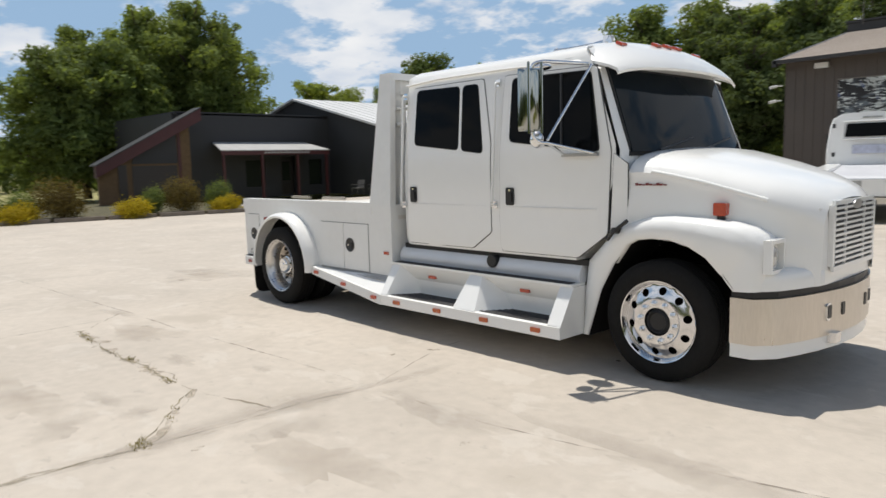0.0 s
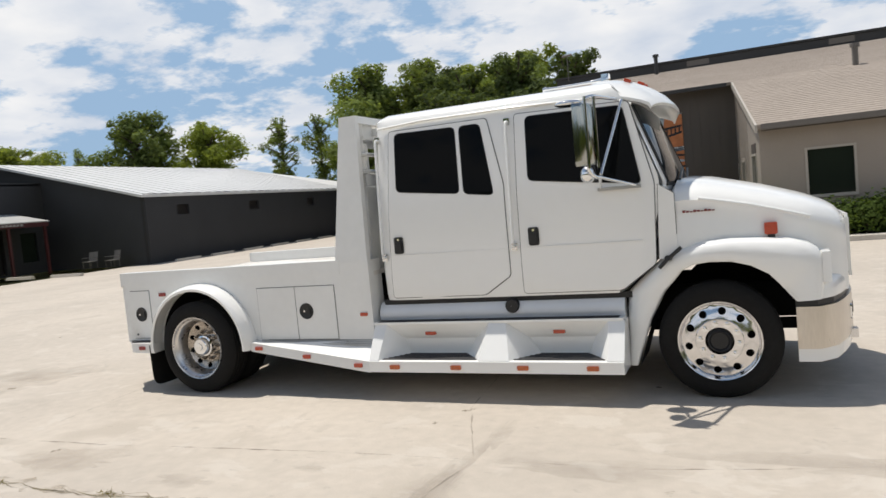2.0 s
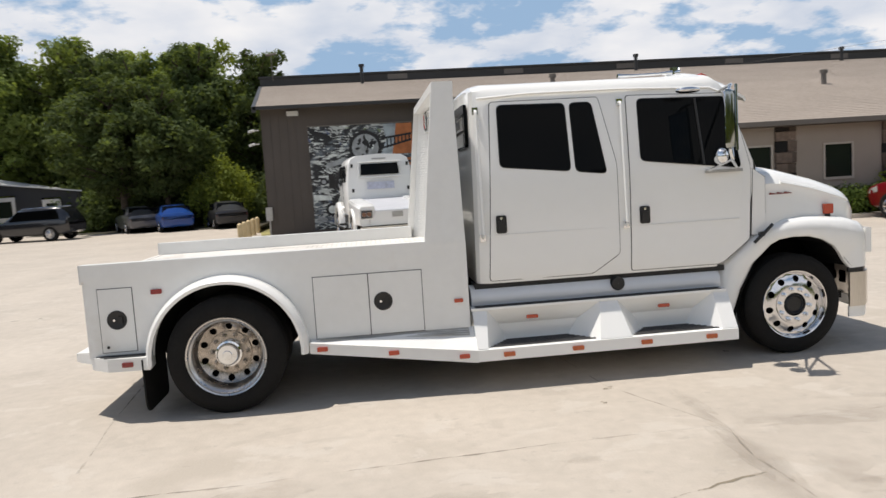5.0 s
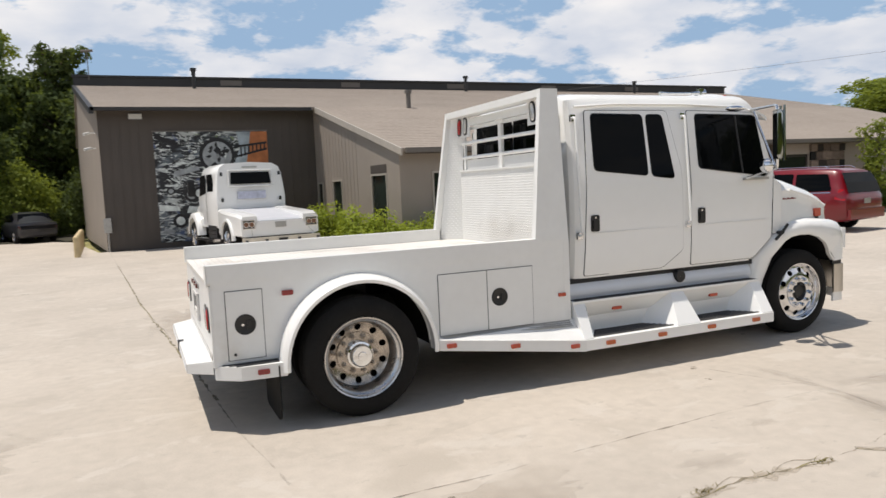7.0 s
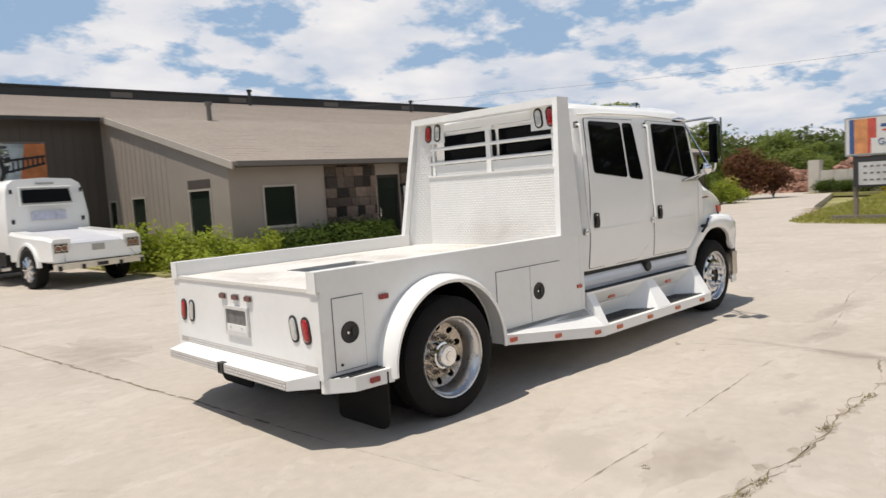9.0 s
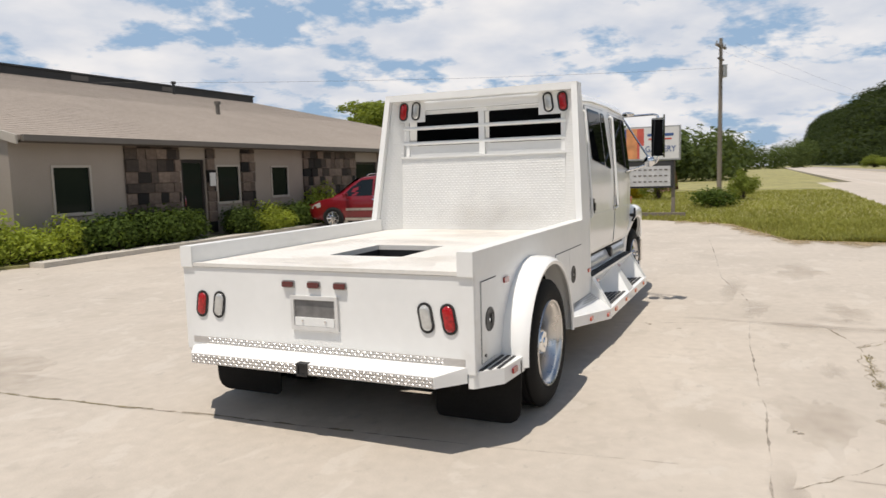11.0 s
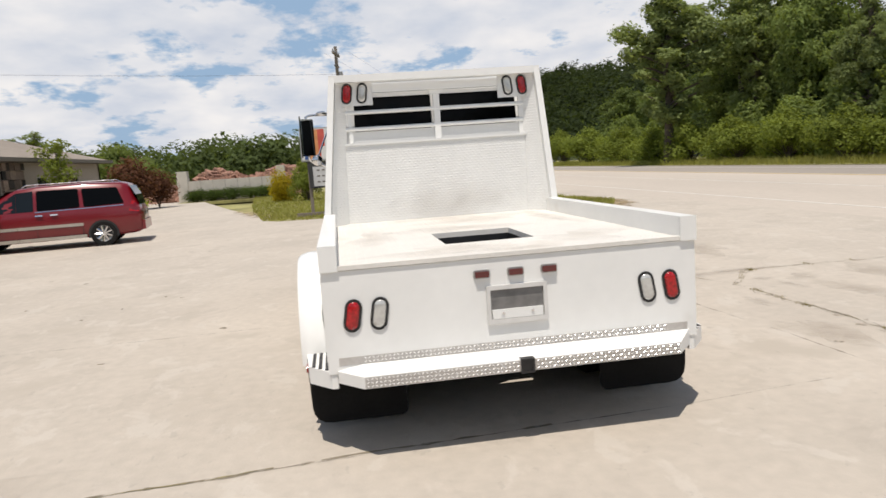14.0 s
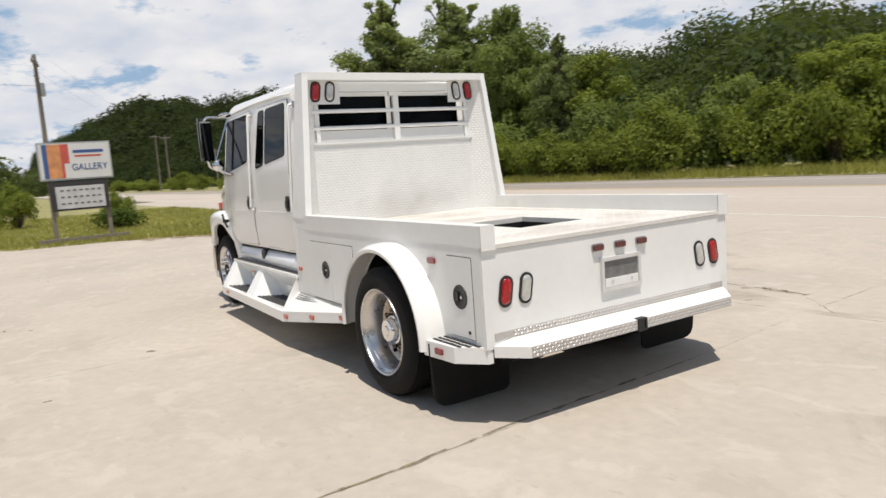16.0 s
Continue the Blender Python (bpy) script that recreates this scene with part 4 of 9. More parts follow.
# chassis
fr = part("chassis_frame", boxed(-0.95, 5.75, -0.44, -0.36, 0.52, 0.80), CHASSIS, truck)
part("frame_rail", boxed(-0.95, 5.75, 0.36, 0.44, 0.52, 0.80), CHASSIS, fr)
for x in (-0.7, 0.7, 1.9, 3.2, 4.3, 5.6):
    part("cross_member", boxed(x - 0.05, x + 0.05, -0.36, 0.36, 0.55, 0.76), CHASSIS, fr)
bm = rod(bmesh.new(), (0, -0.95, 0.465), (0, 0.95, 0.465), 0.075, 14)
bmesh.ops.create_uvsphere(bm, u_segments=16, v_segments=10, radius=0.21, matrix=Matrix.Translation((0, 0, 0.46)))
part("rear_axle", bm, CHASSIS, truck, smooth=40)
bm = boxed(4.87, 4.99, -0.86, 0.86, 0.38, 0.48)
part("front_axle", bm, CHASSIS, truck)
for s in (-1, 1):
    part("leaf_spring", boxed(-0.62, 0.62, s * 0.50 - 0.05, s * 0.50 + 0.05, 0.50, 0.58), CHASSIS, truck, bevel=0.01)
    part("front_spring", boxed(4.35, 5.5, s * 0.42 - 0.04, s * 0.42 + 0.04, 0.42, 0.50), CHASSIS, truck, bevel=0.01)
part("engine_block", boxed(4.75, 5.7, -0.34, 0.34, 0.50, 1.15), CHASSIS, truck, bevel=0.03)
part("gearbox", boxed(3.7, 4.75, -0.22, 0.22, 0.45, 0.85), CHASSIS, truck, bevel=0.04)
bm = rod(bmesh.new(), (0.15, 0, 0.47), (3.7, 0, 0.60), 0.05, 12)
part("drive_shaft", bm, CHASSIS, truck, smooth=40)
bm = rod(bmesh.new(), (1.7, 0.28, 0.42), (3.2, 0.28, 0.42), 0.11, 16)
part("silencer", bm, GREYPL, truck, "grey steel exhaust silencer", 40)

# black beams and a drum, added to fill the deep shade under the bed
for x in (-0.85, -0.52, 0.95, 1.6):
    part("bed_beam", boxed(x - 0.04, x + 0.04, -1.05, 1.05, 0.80, 0.95), CHASSIS, truck)
bm = rod(bmesh.new(), (-0.78, -0.30, 0.42), (-0.78, 0.52, 0.42), 0.11, 16)
part("air_tank", bm, CHASSIS, truck, smooth=40)
part("tail_beam", boxed(-1.03, -0.97, -1.0, 1.0, 0.38, 0.54), CHASSIS, truck)

# ---- flat bed ----
BW, BZ = 1.14, 1.25
# the floor is cut by the hitch hatch
HX0, HX1, HY = -0.42, 0.34, 0.31
bm = bmesh.new()
box(bm, -1.06, HX0, -1.045, 1.045, 1.085, 1.125)
box(bm, HX1, 1.99, -1.045, 1.045, 1.085, 1.125)
box(bm, HX0, HX1, -1.045, -HY, 1.085, 1.125)
box(bm, HX0, HX1, HY, 1.045, 1.085, 1.125)
bed = part("bed_floor", bm, DECK, truck, "worn white diamond-plate bed floor with an open hitch hatch")
# black plate added below the white floor to deepen the shade under the truck
bm = bmesh.new()
for x0, x1, y0, y1 in ((-1.03, HX0 - 0.02, -1.04, 1.04), (HX1 + 0.02, 1.98, -1.04, 1.04), (HX0 - 0.02, HX1 + 0.02, -1.04, -HY - 0.02), (HX0 - 0.02, HX1 + 0.02, HY + 0.02, 1.04)):
    box(bm, x0, x1, y0, y1, 1.058, 1.080)
part("underside", bm, CHASSIS, truck, "black underside plate of the bed, added to cut bounced light")
bm = bmesh.new()
box(bm, HX0 - 0.01, HX0, -HY, HY, 0.80, 1.084)
box(bm, HX1, HX1 + 0.01, -HY, HY, 0.80, 1.084)
box(bm, HX0, HX1, -HY - 0.01, -HY, 0.80, 1.084)
box(bm, HX0, HX1, HY, HY + 0.01, 0.80, 1.084)
box(bm, -0.27, HX1, -HY, HY, 0.79, 0.80)
box(bm, HX0, -0.27, -HY, -0.27, 0.79, 0.80)
box(bm, HX0, -0.27, -0.01, HY, 0.79, 0.80)
part("hatch_well", bm, BLACK, bed)
bm = rod(bmesh.new(), (-0.05, 0, 0.80), (-0.05, 0, 0.98), 0.05, 14)
bmesh.ops.create_uvsphere(bm, u_segments=16, v_segments=10, radius=0.045, matrix=Matrix.Translation((-0.05, 0, 1.01)))
box(bm, -0.24, 0.14, -0.30, 0.30, 0.86, 0.92)
part("hitch_ball", bm, CHASSIS, bed, smooth=40)
# raised lozenges of the floor plate, near the rear
studs = bmesh.new()
for i in range(58):
    for j in range(40):
        x, y = -1.02 + i * 0.052, -1.02 + j * 0.0523
        if HX0 - 0.03 < x < HX1 + 0.03 and -HY - 0.03 < y < HY + 0.03:
            continue
        a = 0.6 if (i + j) % 2 else -0.6
        c, s = math.cos(a), math.sin(a)
        vs = [studs.verts.new((x + c * u - s * v, y + s * u + c * v, h)) for u, v, h in
              ((-0.017, 0, 1.1245), (0, -0.005, 1.1245), (0.017, 0, 1.1245), (0, 0.005, 1.1245), (0, 0, 1.1285))]
        for k in range(4):
            studs.faces.new((vs[k], vs[(k + 1) % 4], vs[4]))
tagged(part("plate_pattern", studs, DECK, bed), kind="stuff")


def arch(cx, cz, r, a0, a1, n):
    return [(cx + r * math.cos(radians(a0 + (a1 - a0) * k / n)), cz + r * math.sin(radians(a0 + (a1 - a0) * k / n))) for k in range(n + 1)]


def lamp(name, x, y, z, w, h, d, material, parent, face, label=""):
    """A small rounded-box lens on a plate. face: the way it looks, x or y with sign."""
    ax, sg = face
    poly = rounded([(-w / 2, -h / 2), (w / 2, -h / 2), (w / 2, h / 2), (-w / 2, h / 2)], min(w, h) * 0.25, 3)
    bm = bmesh.new()
    if ax == "y":
        prism(bm, [(x + a, z + b) for a, b in poly], "y", y, y + sg * d)
    else:
        prism(bm, [(y + a, z + b) for a, b in poly], "x", x, x + sg * d)
    return part(name, bm, material, parent, label)


def stadium(w, h, n=10):
    """An upright oval outline with half-round ends."""
    out = []
    for sg in (1, -1):
        out += [(sg * w / 2 * math.cos(math.pi * k / n), sg * ((h - w) / 2 + w / 2 * math.sin(math.pi * k / n))) for k in range(n + 1)]
    return out


def oval(name, x, y, z, lens, parent, lean=0.0):
    """An oval rear lamp standing upright in a black grommet on the face x."""
    w, h = 0.070, 0.165
    poly = stadium(w, h)
    c, s = math.cos(lean), math.sin(lean)
    put = lambda k: [(y + (a * c - b * s) * k, z + (a * s + b * c) * k * (1 + 0.0)) for a, b in poly]
    grom = [(y + (a * c - b * s), z + (a * s + b * c)) for a, b in stadium(w + 0.03, h + 0.03)]
    ob = part(name, prism(bmesh.new(), grom, "x", x, x - 0.008), BLACK, parent, "oval lamp in a black rubber grommet")
    bm = bmesh.new()
    vs = [[bm.verts.new((x - d, p, q)) for p, q in put(k)] for d, k in ((0.006, 1.0), (0.014, 0.94), (0.018, 0.7))]
    for a, b in zip(vs, vs[1:]):
        for i in range(len(a)):
            j = (i + 1) % len(a)
            bm.faces.new((a[i], a[j], b[j], b[i]))
    bm.faces.new(vs[-1])
    part("lens", bm, lens, ob, "red lens" if lens is RED else "clear lens", 50)
    return ob


ARCH = arch(0.02, 0.465, 0.60, 3, 177, 28)
for s in (-1, 1):
    # side wall of the bed with the wheel opening
    poly = [(1.985, 0.496), (1.985, 1.235), (-1.06, 1.235), (-1.06, 0.496)] + [p for p in ARCH[::-1]]
    bm = bmesh.new()
    edges = []
    vs = [bm.verts.new((x, s * (BW - 0.03), z)) for x, z in poly]
    edges = [bm.edges.new((vs[i], vs[(i + 1) % len(vs)])) for i in range(len(vs))]
    bmesh.ops.triangle_fill(bm, edges=edges, use_beauty=True)
    got = bmesh.ops.extrude_face_region(bm, geom=list(bm.faces))
    bmesh.ops.translate(bm, verts=[v for v in got["geom"] if isinstance(v, bmesh.types.BMVert)], vec=(0, s * 0.03, 0))
    side = part("bed_side", bm, WHITE2, truck, "white steel bed side with tool boxes and a round wheel opening")
    # top rail
    bm = bmesh.new()
    prism(bm, [(s * (BW + 0.004), 1.12), (s * (BW + 0.004), BZ), (s * (BW - 0.10), BZ), (s * (BW - 0.10), 1.126), (s * (BW - 0.085), 1.126), (s * (BW - 0.085), BZ - 0.03), (s * (BW - 0.02), BZ - 0.03), (s * (BW - 0.02), 1.12)],
          "x", -1.085, 1.68)
    part("top_rail", bm, WHITE2, side, bevel=0.006)
    part("rail_cap", boxed(-1.092, -1.083, s * (BW - 0.10), s * (BW + 0.004), 1.10, BZ), WHITE2, side)
    # wheel flare, a rolled strip
    rings = []
    for a in range(-3, 184, 6):
        c, n = math.cos(radians(a)), math.sin(radians(a))
        rings.append([(0.02 + r * c, s * y, 0.465 + r * n) for y, r in ((1.136, 0.632), (1.19, 0.637), (1.25, 0.634), (1.295, 0.622), (1.318, 0.600), (1.312, 0.576), (1.298, 0.576), (1.285, 0.598), (1.24, 0.610), (1.136, 0.606))])
    bm = bmesh.new()
    loft(bm, rings, True, True)
    part("wheel_flare", bm, WHITE, side, "glossy white rolled wheel flare", 50)
    # wheel housing above the tyre
    rings = [[(0.02 + 0.598 * math.cos(radians(a)), s * y, 0.465 + 0.598 * math.sin(radians(a))) for y in (1.13, 0.50)] for a in range(0, 181, 9)]
    bm = bmesh.new()
    loft(bm, rings)
    part("wheel_housing", bm, CHASSIS, side, smooth=40)
    # tool-box doors: dark gap and a proud door
    for x0, x1, z0, z1, split in ((0.715, 1.60, 0.515, 1.02, 1.16), (-0.965, -0.705, 0.545, 1.05, None)):
        part("door_gap", boxed(x0 - 0.006, x1 + 0.006, s * BW, s * (BW + 0.0015), z0 - 0.006, z1 + 0.006), GAP, side)
        spans = [(x0, x1)] if split is None else [(x0, split - 0.004), (split + 0.004, x1)]
        for n, (a, b) in enumerate(spans):
            d = part("box_door", boxed(a, b, s * (BW + 0.0015), s * (BW + 0.007), z0, z1), WHITE2, side, bevel=0.003)
            if n == len(spans) - 1:
                lx, lz = (1.275, 0.785) if split else (-0.835, 0.80)
                bm = bmesh.new()
                spin(bm, [(s * (BW + 0.006), 0.078), (s * (BW + 0.012), 0.076), (s * (BW + 0.013), 0.066), (s * (BW + 0.010), 0.060), (s * (BW + 0.010), 0.001)], (lx, 0, lz), 28)
                la = part("latch", bm, BLACK, d, "round black recessed paddle latch", 40)
                bm = boxed(lx + 0.012, lx + 0.045, s * (BW + 0.010), s * (BW + 0.018), lz - 0.028, lz + 0.028)
                part("paddle", bm, BLACK, la, bevel=0.004)
                part("lock", rod(bmesh.new(), (lx - 0.02, s * BW, lz), (lx - 0.02, s * (BW + 0.016), lz), 0.010, 10), CHROME, la)
            if split is None:
                part("lock", rod(bmesh.new(), (-0.92, s * BW, 0.585), (-0.92, s * (BW + 0.013), 0.585), 0.011, 10), BLACK, d)
    lamp("side_marker", -0.515, s * BW, 1.005, 0.085, 0.038, s * 0.014 * s, MRED, side, ("y", s), "red side marker lamp")
    lamp("side_marker", 1.90, s * BW, 0.74, 0.075, 0.032, 0.012, ORANGE, side, ("y", s), "amber side marker lamp")
    # corner step behind the wheel
    bm = bmesh.new()
    prism(bm, [(-1.068, s * 1.09), (-0.59, s * 1.09), (-0.575, s * 1.285), (-0.90, s * 1.262), (-1.068, s * 1.125)], "z", 0.41, 0.512)
    st = part("corner_step", bm, WHITE2, side, bevel=0.004)
    for k in range(3):
        y = 1.152 + 0.040 * k
        part("grip_strip", boxed(-1.02 + 0.045 * k, -0.62, s * y - 0.010, s * y + 0.010, 0.512, 0.518), TREAD, st)
    lamp("step_marker", -0.745, s * 1.272, 0.462, 0.085, 0.038, 0.012, MRED, st, ("y", s))
    # running plate between the wheel and the cab steps
    bm = bmesh.new()
    rows = [(0.66, 1.25, 0.42, 0.505), (2.015, 1.335, 0.245, 0.345)]
    a = [[(x, s * 1.13, 0.51), (x, s * y, zt), (x, s * (y + 0.004), zb), (x, s * (y - 0.012), zb), (x, s * (y - 0.012), zt - 0.012), (x, s * 1.13, 0.495)] for x, y, zb, zt in rows]
    loft(bm, a, True, True)
    rp = part("running_plate", bm, WHITE2, side)
    for k in range(4):
        f0, f1 = 0.06 + 0.09 * k, 0.06 + 0.09 * k + 0.035
        vs = []
        for x, y, zb, zt in ((0.74, 1.255, 0.42, 0.503), (1.97, 1.332, 0.245, 0.352)):
            for f in (f0, f1):
                vs.append((x, s * (1.13 + (y - 1.13) * f), 0.51 + (zt - 0.51) * f + 0.006))
        bm = bmesh.new()
        q = [bm.verts.new(v) for v in (vs[0], vs[1], vs[3], vs[2])]
        got = bmesh.ops.extrude_face_region(bm, geom=[bm.faces.new(q)])
        bmesh.ops.translate(bm, verts=[v for v in got["geom"] if isinstance(v, bmesh.types.BMVert)], vec=(0, 0, -0.007))
        part("grip_strip", bm, GREYPL, rp)
    for x in (0.76, 1.33, 1.90):
        t = (x - 0.66) / 1.355
        lamp("step_marker", x, s * (1.25 + 0.085 * t + 0.002), 0.463 - 0.168 * t, 0.085, 0.036, 0.012, ORANGE, rp, ("y", s))
    poly = rounded([(s * 0.66, 0.055), (s * 1.275, 0.055), (s * 1.285, 0.50), (s * 0.66, 0.50)], (0.06, 0.12, 0.02, 0.02))
    part("mud_flap", prism(bmesh.new(), poly, "x", -0.64, -0.628), RUBBER, side, "black rubber mud flap")

# tail panel, lamps, plate holder, rear bumper
tail = part("tail_panel", boxed(-1.075, -1.0605, -1.1385, 1.1385, 0.50, 1.10), WHITE2, truck, "white steel tail panel with oval lamps", bevel=0.004)
part("deck_edge", boxed(-1.085, -1.04, -1.135, 1.135, 1.104, 1.130), DECK, tail)
for s in (-1, 1):
    oval("tail_lamp", -1.076, s * 0.975, 0.835, RED, tail, s * 0.17)
    oval("reverse_lamp", -1.076, s * 0.82, 0.835, CLEAR, tail, s * 0.17)
for k in (-1, 0, 1):
    lp = lamp("lamp_bracket", -1.075, k * 0.205, 1.008, 0.10, 0.052, 0.010, GREYPL, tail, ("x", -1))
    lamp("id_lamp", -1.086, k * 0.205, 1.008, 0.085, 0.036, 0.014, DRED, lp, ("x", -1), "dark red marker lamp")
bm = bmesh.new()
for y0, y1, z0, z1 in ((-0.185, 0.185, 0.702, 0.730), (-0.185, 0.185, 0.908, 0.934), (-0.185, -0.162, 0.730, 0.908), (0.162, 0.185, 0.730, 0.908)):
    box(bm, -1.096, -1.0765, y0, y1, z0, z1)
ph = part("plate_holder", bm, mat("pale_plate_frame", (0.62, 0.61, 0.59), 0.45, var=0.08, scale=10), tail, "pale metal number plate frame", bevel=0.003)
part("plate_back", boxed(-1.082, -1.0765, -0.162, 0.162, 0.73, 0.908), mat("weathered_plate_back", (0.17, 0.165, 0.16), 0.6, var=0.25, scale=14), ph)
part("plate_ledge", boxed(-1.094, -1.0825, -0.155, 0.155, 0.732, 0.788), WHITE2, ph)
for y in (-0.09, 0.09):
    part("plate_bolt", rod(bmesh.new(), (-1.093, y, 0.768), (-1.101, y, 0.768), 0.009, 8), CHROME, ph)
BX = -1.25
edge = [(-1.078, -1.088), (BX, -0.945), (BX, 0.945), (-1.078, 1.088)]
bm = bmesh.new()
inner = [bm.verts.new((-1.0755, y, 0.545)) for y in (-1.088, -0.945, 0.945, 1.088)]
outer = [bm.verts.new((x, y, 0.516)) for x, y in edge]
lower = [bm.verts.new((x, y, 0.446)) for x, y in edge]
under = [bm.verts.new((-1.0755, y, 0.446)) for y in (-1.088, -0.945, 0.945, 1.088)]
for u, v in ((inner, outer), (outer, lower), (lower, under)):
    for k in range(3):
        bm.faces.new((u[k], u[k + 1], v[k + 1], v[k]))
for k in (0, 3):
    bm.faces.new((inner[k], outer[k], lower[k], under[k]))
rb = part("rear_bumper", bm, WHITE2, truck, "white diamond-plate rear step bumper", bevel=0.004)
# raised pattern on the bumper's top and face
part("back_flange", boxed(-1.0795, -1.0752, -1.075, 1.075, 0.546, 0.592), PLATE, rb, "diamond-plate flange against the tail panel")
part("plate_face", boxed(BX - 0.0035, BX - 0.0005, -0.938, 0.938, 0.449, 0.512), PLATE, rb, "bright diamond-plate face")
studs = bmesh.new()
for i in range(78):
    for j in range(5):
        y = -0.925 + i * 0.024
        x, z = (BX - 0.0037, 0.459 + j * 0.0215) if j < 3 else (-1.0797, 0.559 + (j - 3) * 0.0215)
        if abs(y) < 0.05 and j < 3:
            continue
        a = 0.75 if (i + j) % 2 else -0.75
        vs = [studs.verts.new((x - h, y + math.cos(a) * u - math.sin(a) * v, z + math.sin(a) * u + math.cos(a) * v)) for u, v, h in
              ((-0.0115, 0, 0), (0, -0.0042, 0), (0.0115, 0, 0), (0, 0.0042, 0), (0, 0, 0.0045))]
        for k in range(4):
            studs.faces.new((vs[k], vs[(k + 1) % 4], vs[4]))
tagged(part("plate_pattern", studs, STUD, rb), kind="stuff")
bm = bmesh.new()
for y0, y1, z0, z1 in ((-0.042, 0.042, 0.508, 0.522), (-0.042, 0.042, 0.436, 0.450), (-0.042, -0.028, 0.450, 0.508), (0.028, 0.042, 0.450, 0.508)):
    box(bm, BX - 0.012, BX + 0.10, y0, y1, z0, z1)
hr_ = part("hitch_receiver", bm, BLACK, rb, "black square hitch receiver")
part("receiver_core", boxed(BX - 0.006, BX - 0.002, -0.030, 0.030, 0.448, 0.510), BLACK, hr_)

# headache rack
# the rack's head sits a little off the middle of the bed
RT = -0.034
bm = bmesh.new()
prism(bm, [(RT - 1.03, 2.485), (RT + 1.03, 2.485), (RT + 1.03, 2.552), (RT - 1.03, 2.552)], "x", 1.79, 1.965)
rack = part("headache_rack", bm, WHITE2, truck, "white steel headache rack with bars and lamps", bevel=0.006)
for s in (-1, 1):
    # tapering side plate, foot wider than the head
    bm = bmesh.new()
    a = [(1.645, s * 1.144, 1.22), (1.985, s * 1.144, 1.22), (1.985, s * 1.07, 1.22), (1.645, s * 1.085, 1.22)]
    b = [(1.792, RT + s * 1.029, 2.545), (1.96, RT + s * 1.029, 2.545), (1.96, RT + s * 0.965, 2.545), (1.792, RT + s * 0.972, 2.545)]
    loft(bm, [a, b], True, True)
    part("side_plate", bm, WHITE2, rack, bevel=0.005)
    # front lower bed post beside the cab
    bm = boxed(1.93, 1.988, s * 1.142, s * 0.90, 0.50, 1.235)
    part("front_post", bm, WHITE2, rack)
    # inner gusset of diamond plate
    bm = bmesh.new()
    a = [(1.70, s * 1.085, 1.125), (1.915, s * 0.905, 1.125), (1.92, s * 0.92, 1.125), (1.72, s * 1.10, 1.125)]
    b = [(1.835, RT + s * 0.968, 2.485), (1.945, RT + s * 0.875, 2.485), (1.95, RT + s * 0.89, 2.485), (1.85, RT + s * 0.98, 2.485)]
    loft(bm, [a, b], True, True)
    part("gusset", bm, WHITE2, rack)
    # lamp plate under the head beam
    bm = bmesh.new()
    prism(bm, [(RT + s * 0.965, 2.485), (RT + s * 0.622, 2.485), (RT + s * 0.622, 2.268), (RT + s * 0.925, 2.268)], "x", 1.895, 1.905)
    lpl = part("lamp_plate", bm, WHITE2, rack)
    oval("rack_lamp", 1.894, RT + s * 0.868, 2.384, RED, lpl, s * 0.13)
    oval("rack_lamp", 1.894, RT + s * 0.722, 2.384, CLEAR, lpl, s * 0.13)
part("plate_panel", boxed(1.912, 1.925, -0.915, 0.905, 1.125, 1.89), RACKP, rack)
part("panel_head", boxed(1.895, 1.93, RT - 0.905, RT + 0.925, 1.89, 1.908), WHITE2, rack, bevel=0.004)
part("frame_plate", boxed(1.955, 1.962, RT - 0.93, RT + 0.93, 1.908, 2.02), WHITE2, rack)
for z in (2.045, 2.205):
    part("bar", rod(bmesh.new(), (1.942, RT - 0.96, z), (1.942, RT + 0.96, z), 0.020, 12), WHITE, rack, smooth=60)
part("top_bar", boxed(1.895, 1.955, RT - 0.625, RT + 0.625, 2.385, 2.46), WHITE, rack, bevel=0.012)
part("header_strip", boxed(1.94, 1.96, RT - 0.90, RT + 0.90, 2.345, 2.375), WHITE2, rack, bevel=0.004)
part("upright", boxed(1.925, 1.958, RT - 0.036, RT + 0.026, 1.91, 2.35), WHITE, rack, bevel=0.008)
part("upright_cap", boxed(1.918, 1.960, RT - 0.075, RT + 0.065, 2.345, 2.385), WHITE, rack, bevel=0.008)
for s in (-1, 1):
    part("upright", boxed(1.935, 1.958, RT + s * 0.855 - 0.02, RT + s * 0.855 + 0.02, 1.91, 2.30), WHITE, rack, bevel=0.006)
studs = bmesh.new()
for i in range(42):
    for j in range(29):
        y, z = -0.895 + i * 0.0432 + (0.0216 if j % 2 else 0.0), 1.145 + j * 0.0255
        vs = [studs.verts.new((1.9115 - h, y + u, z + v)) for u, v, h in
              ((-0.018, 0, 0), (0, -0.0062, 0), (0.018, 0, 0), (0, 0.0062, 0), (0, 0, 0.0040))]
        for k in range(4):
            studs.faces.new((vs[k], vs[(k + 1) % 4], vs[4]))
tagged(part("plate_pattern", studs, RACKP, rack), kind="stuff")
studs = bmesh.new()
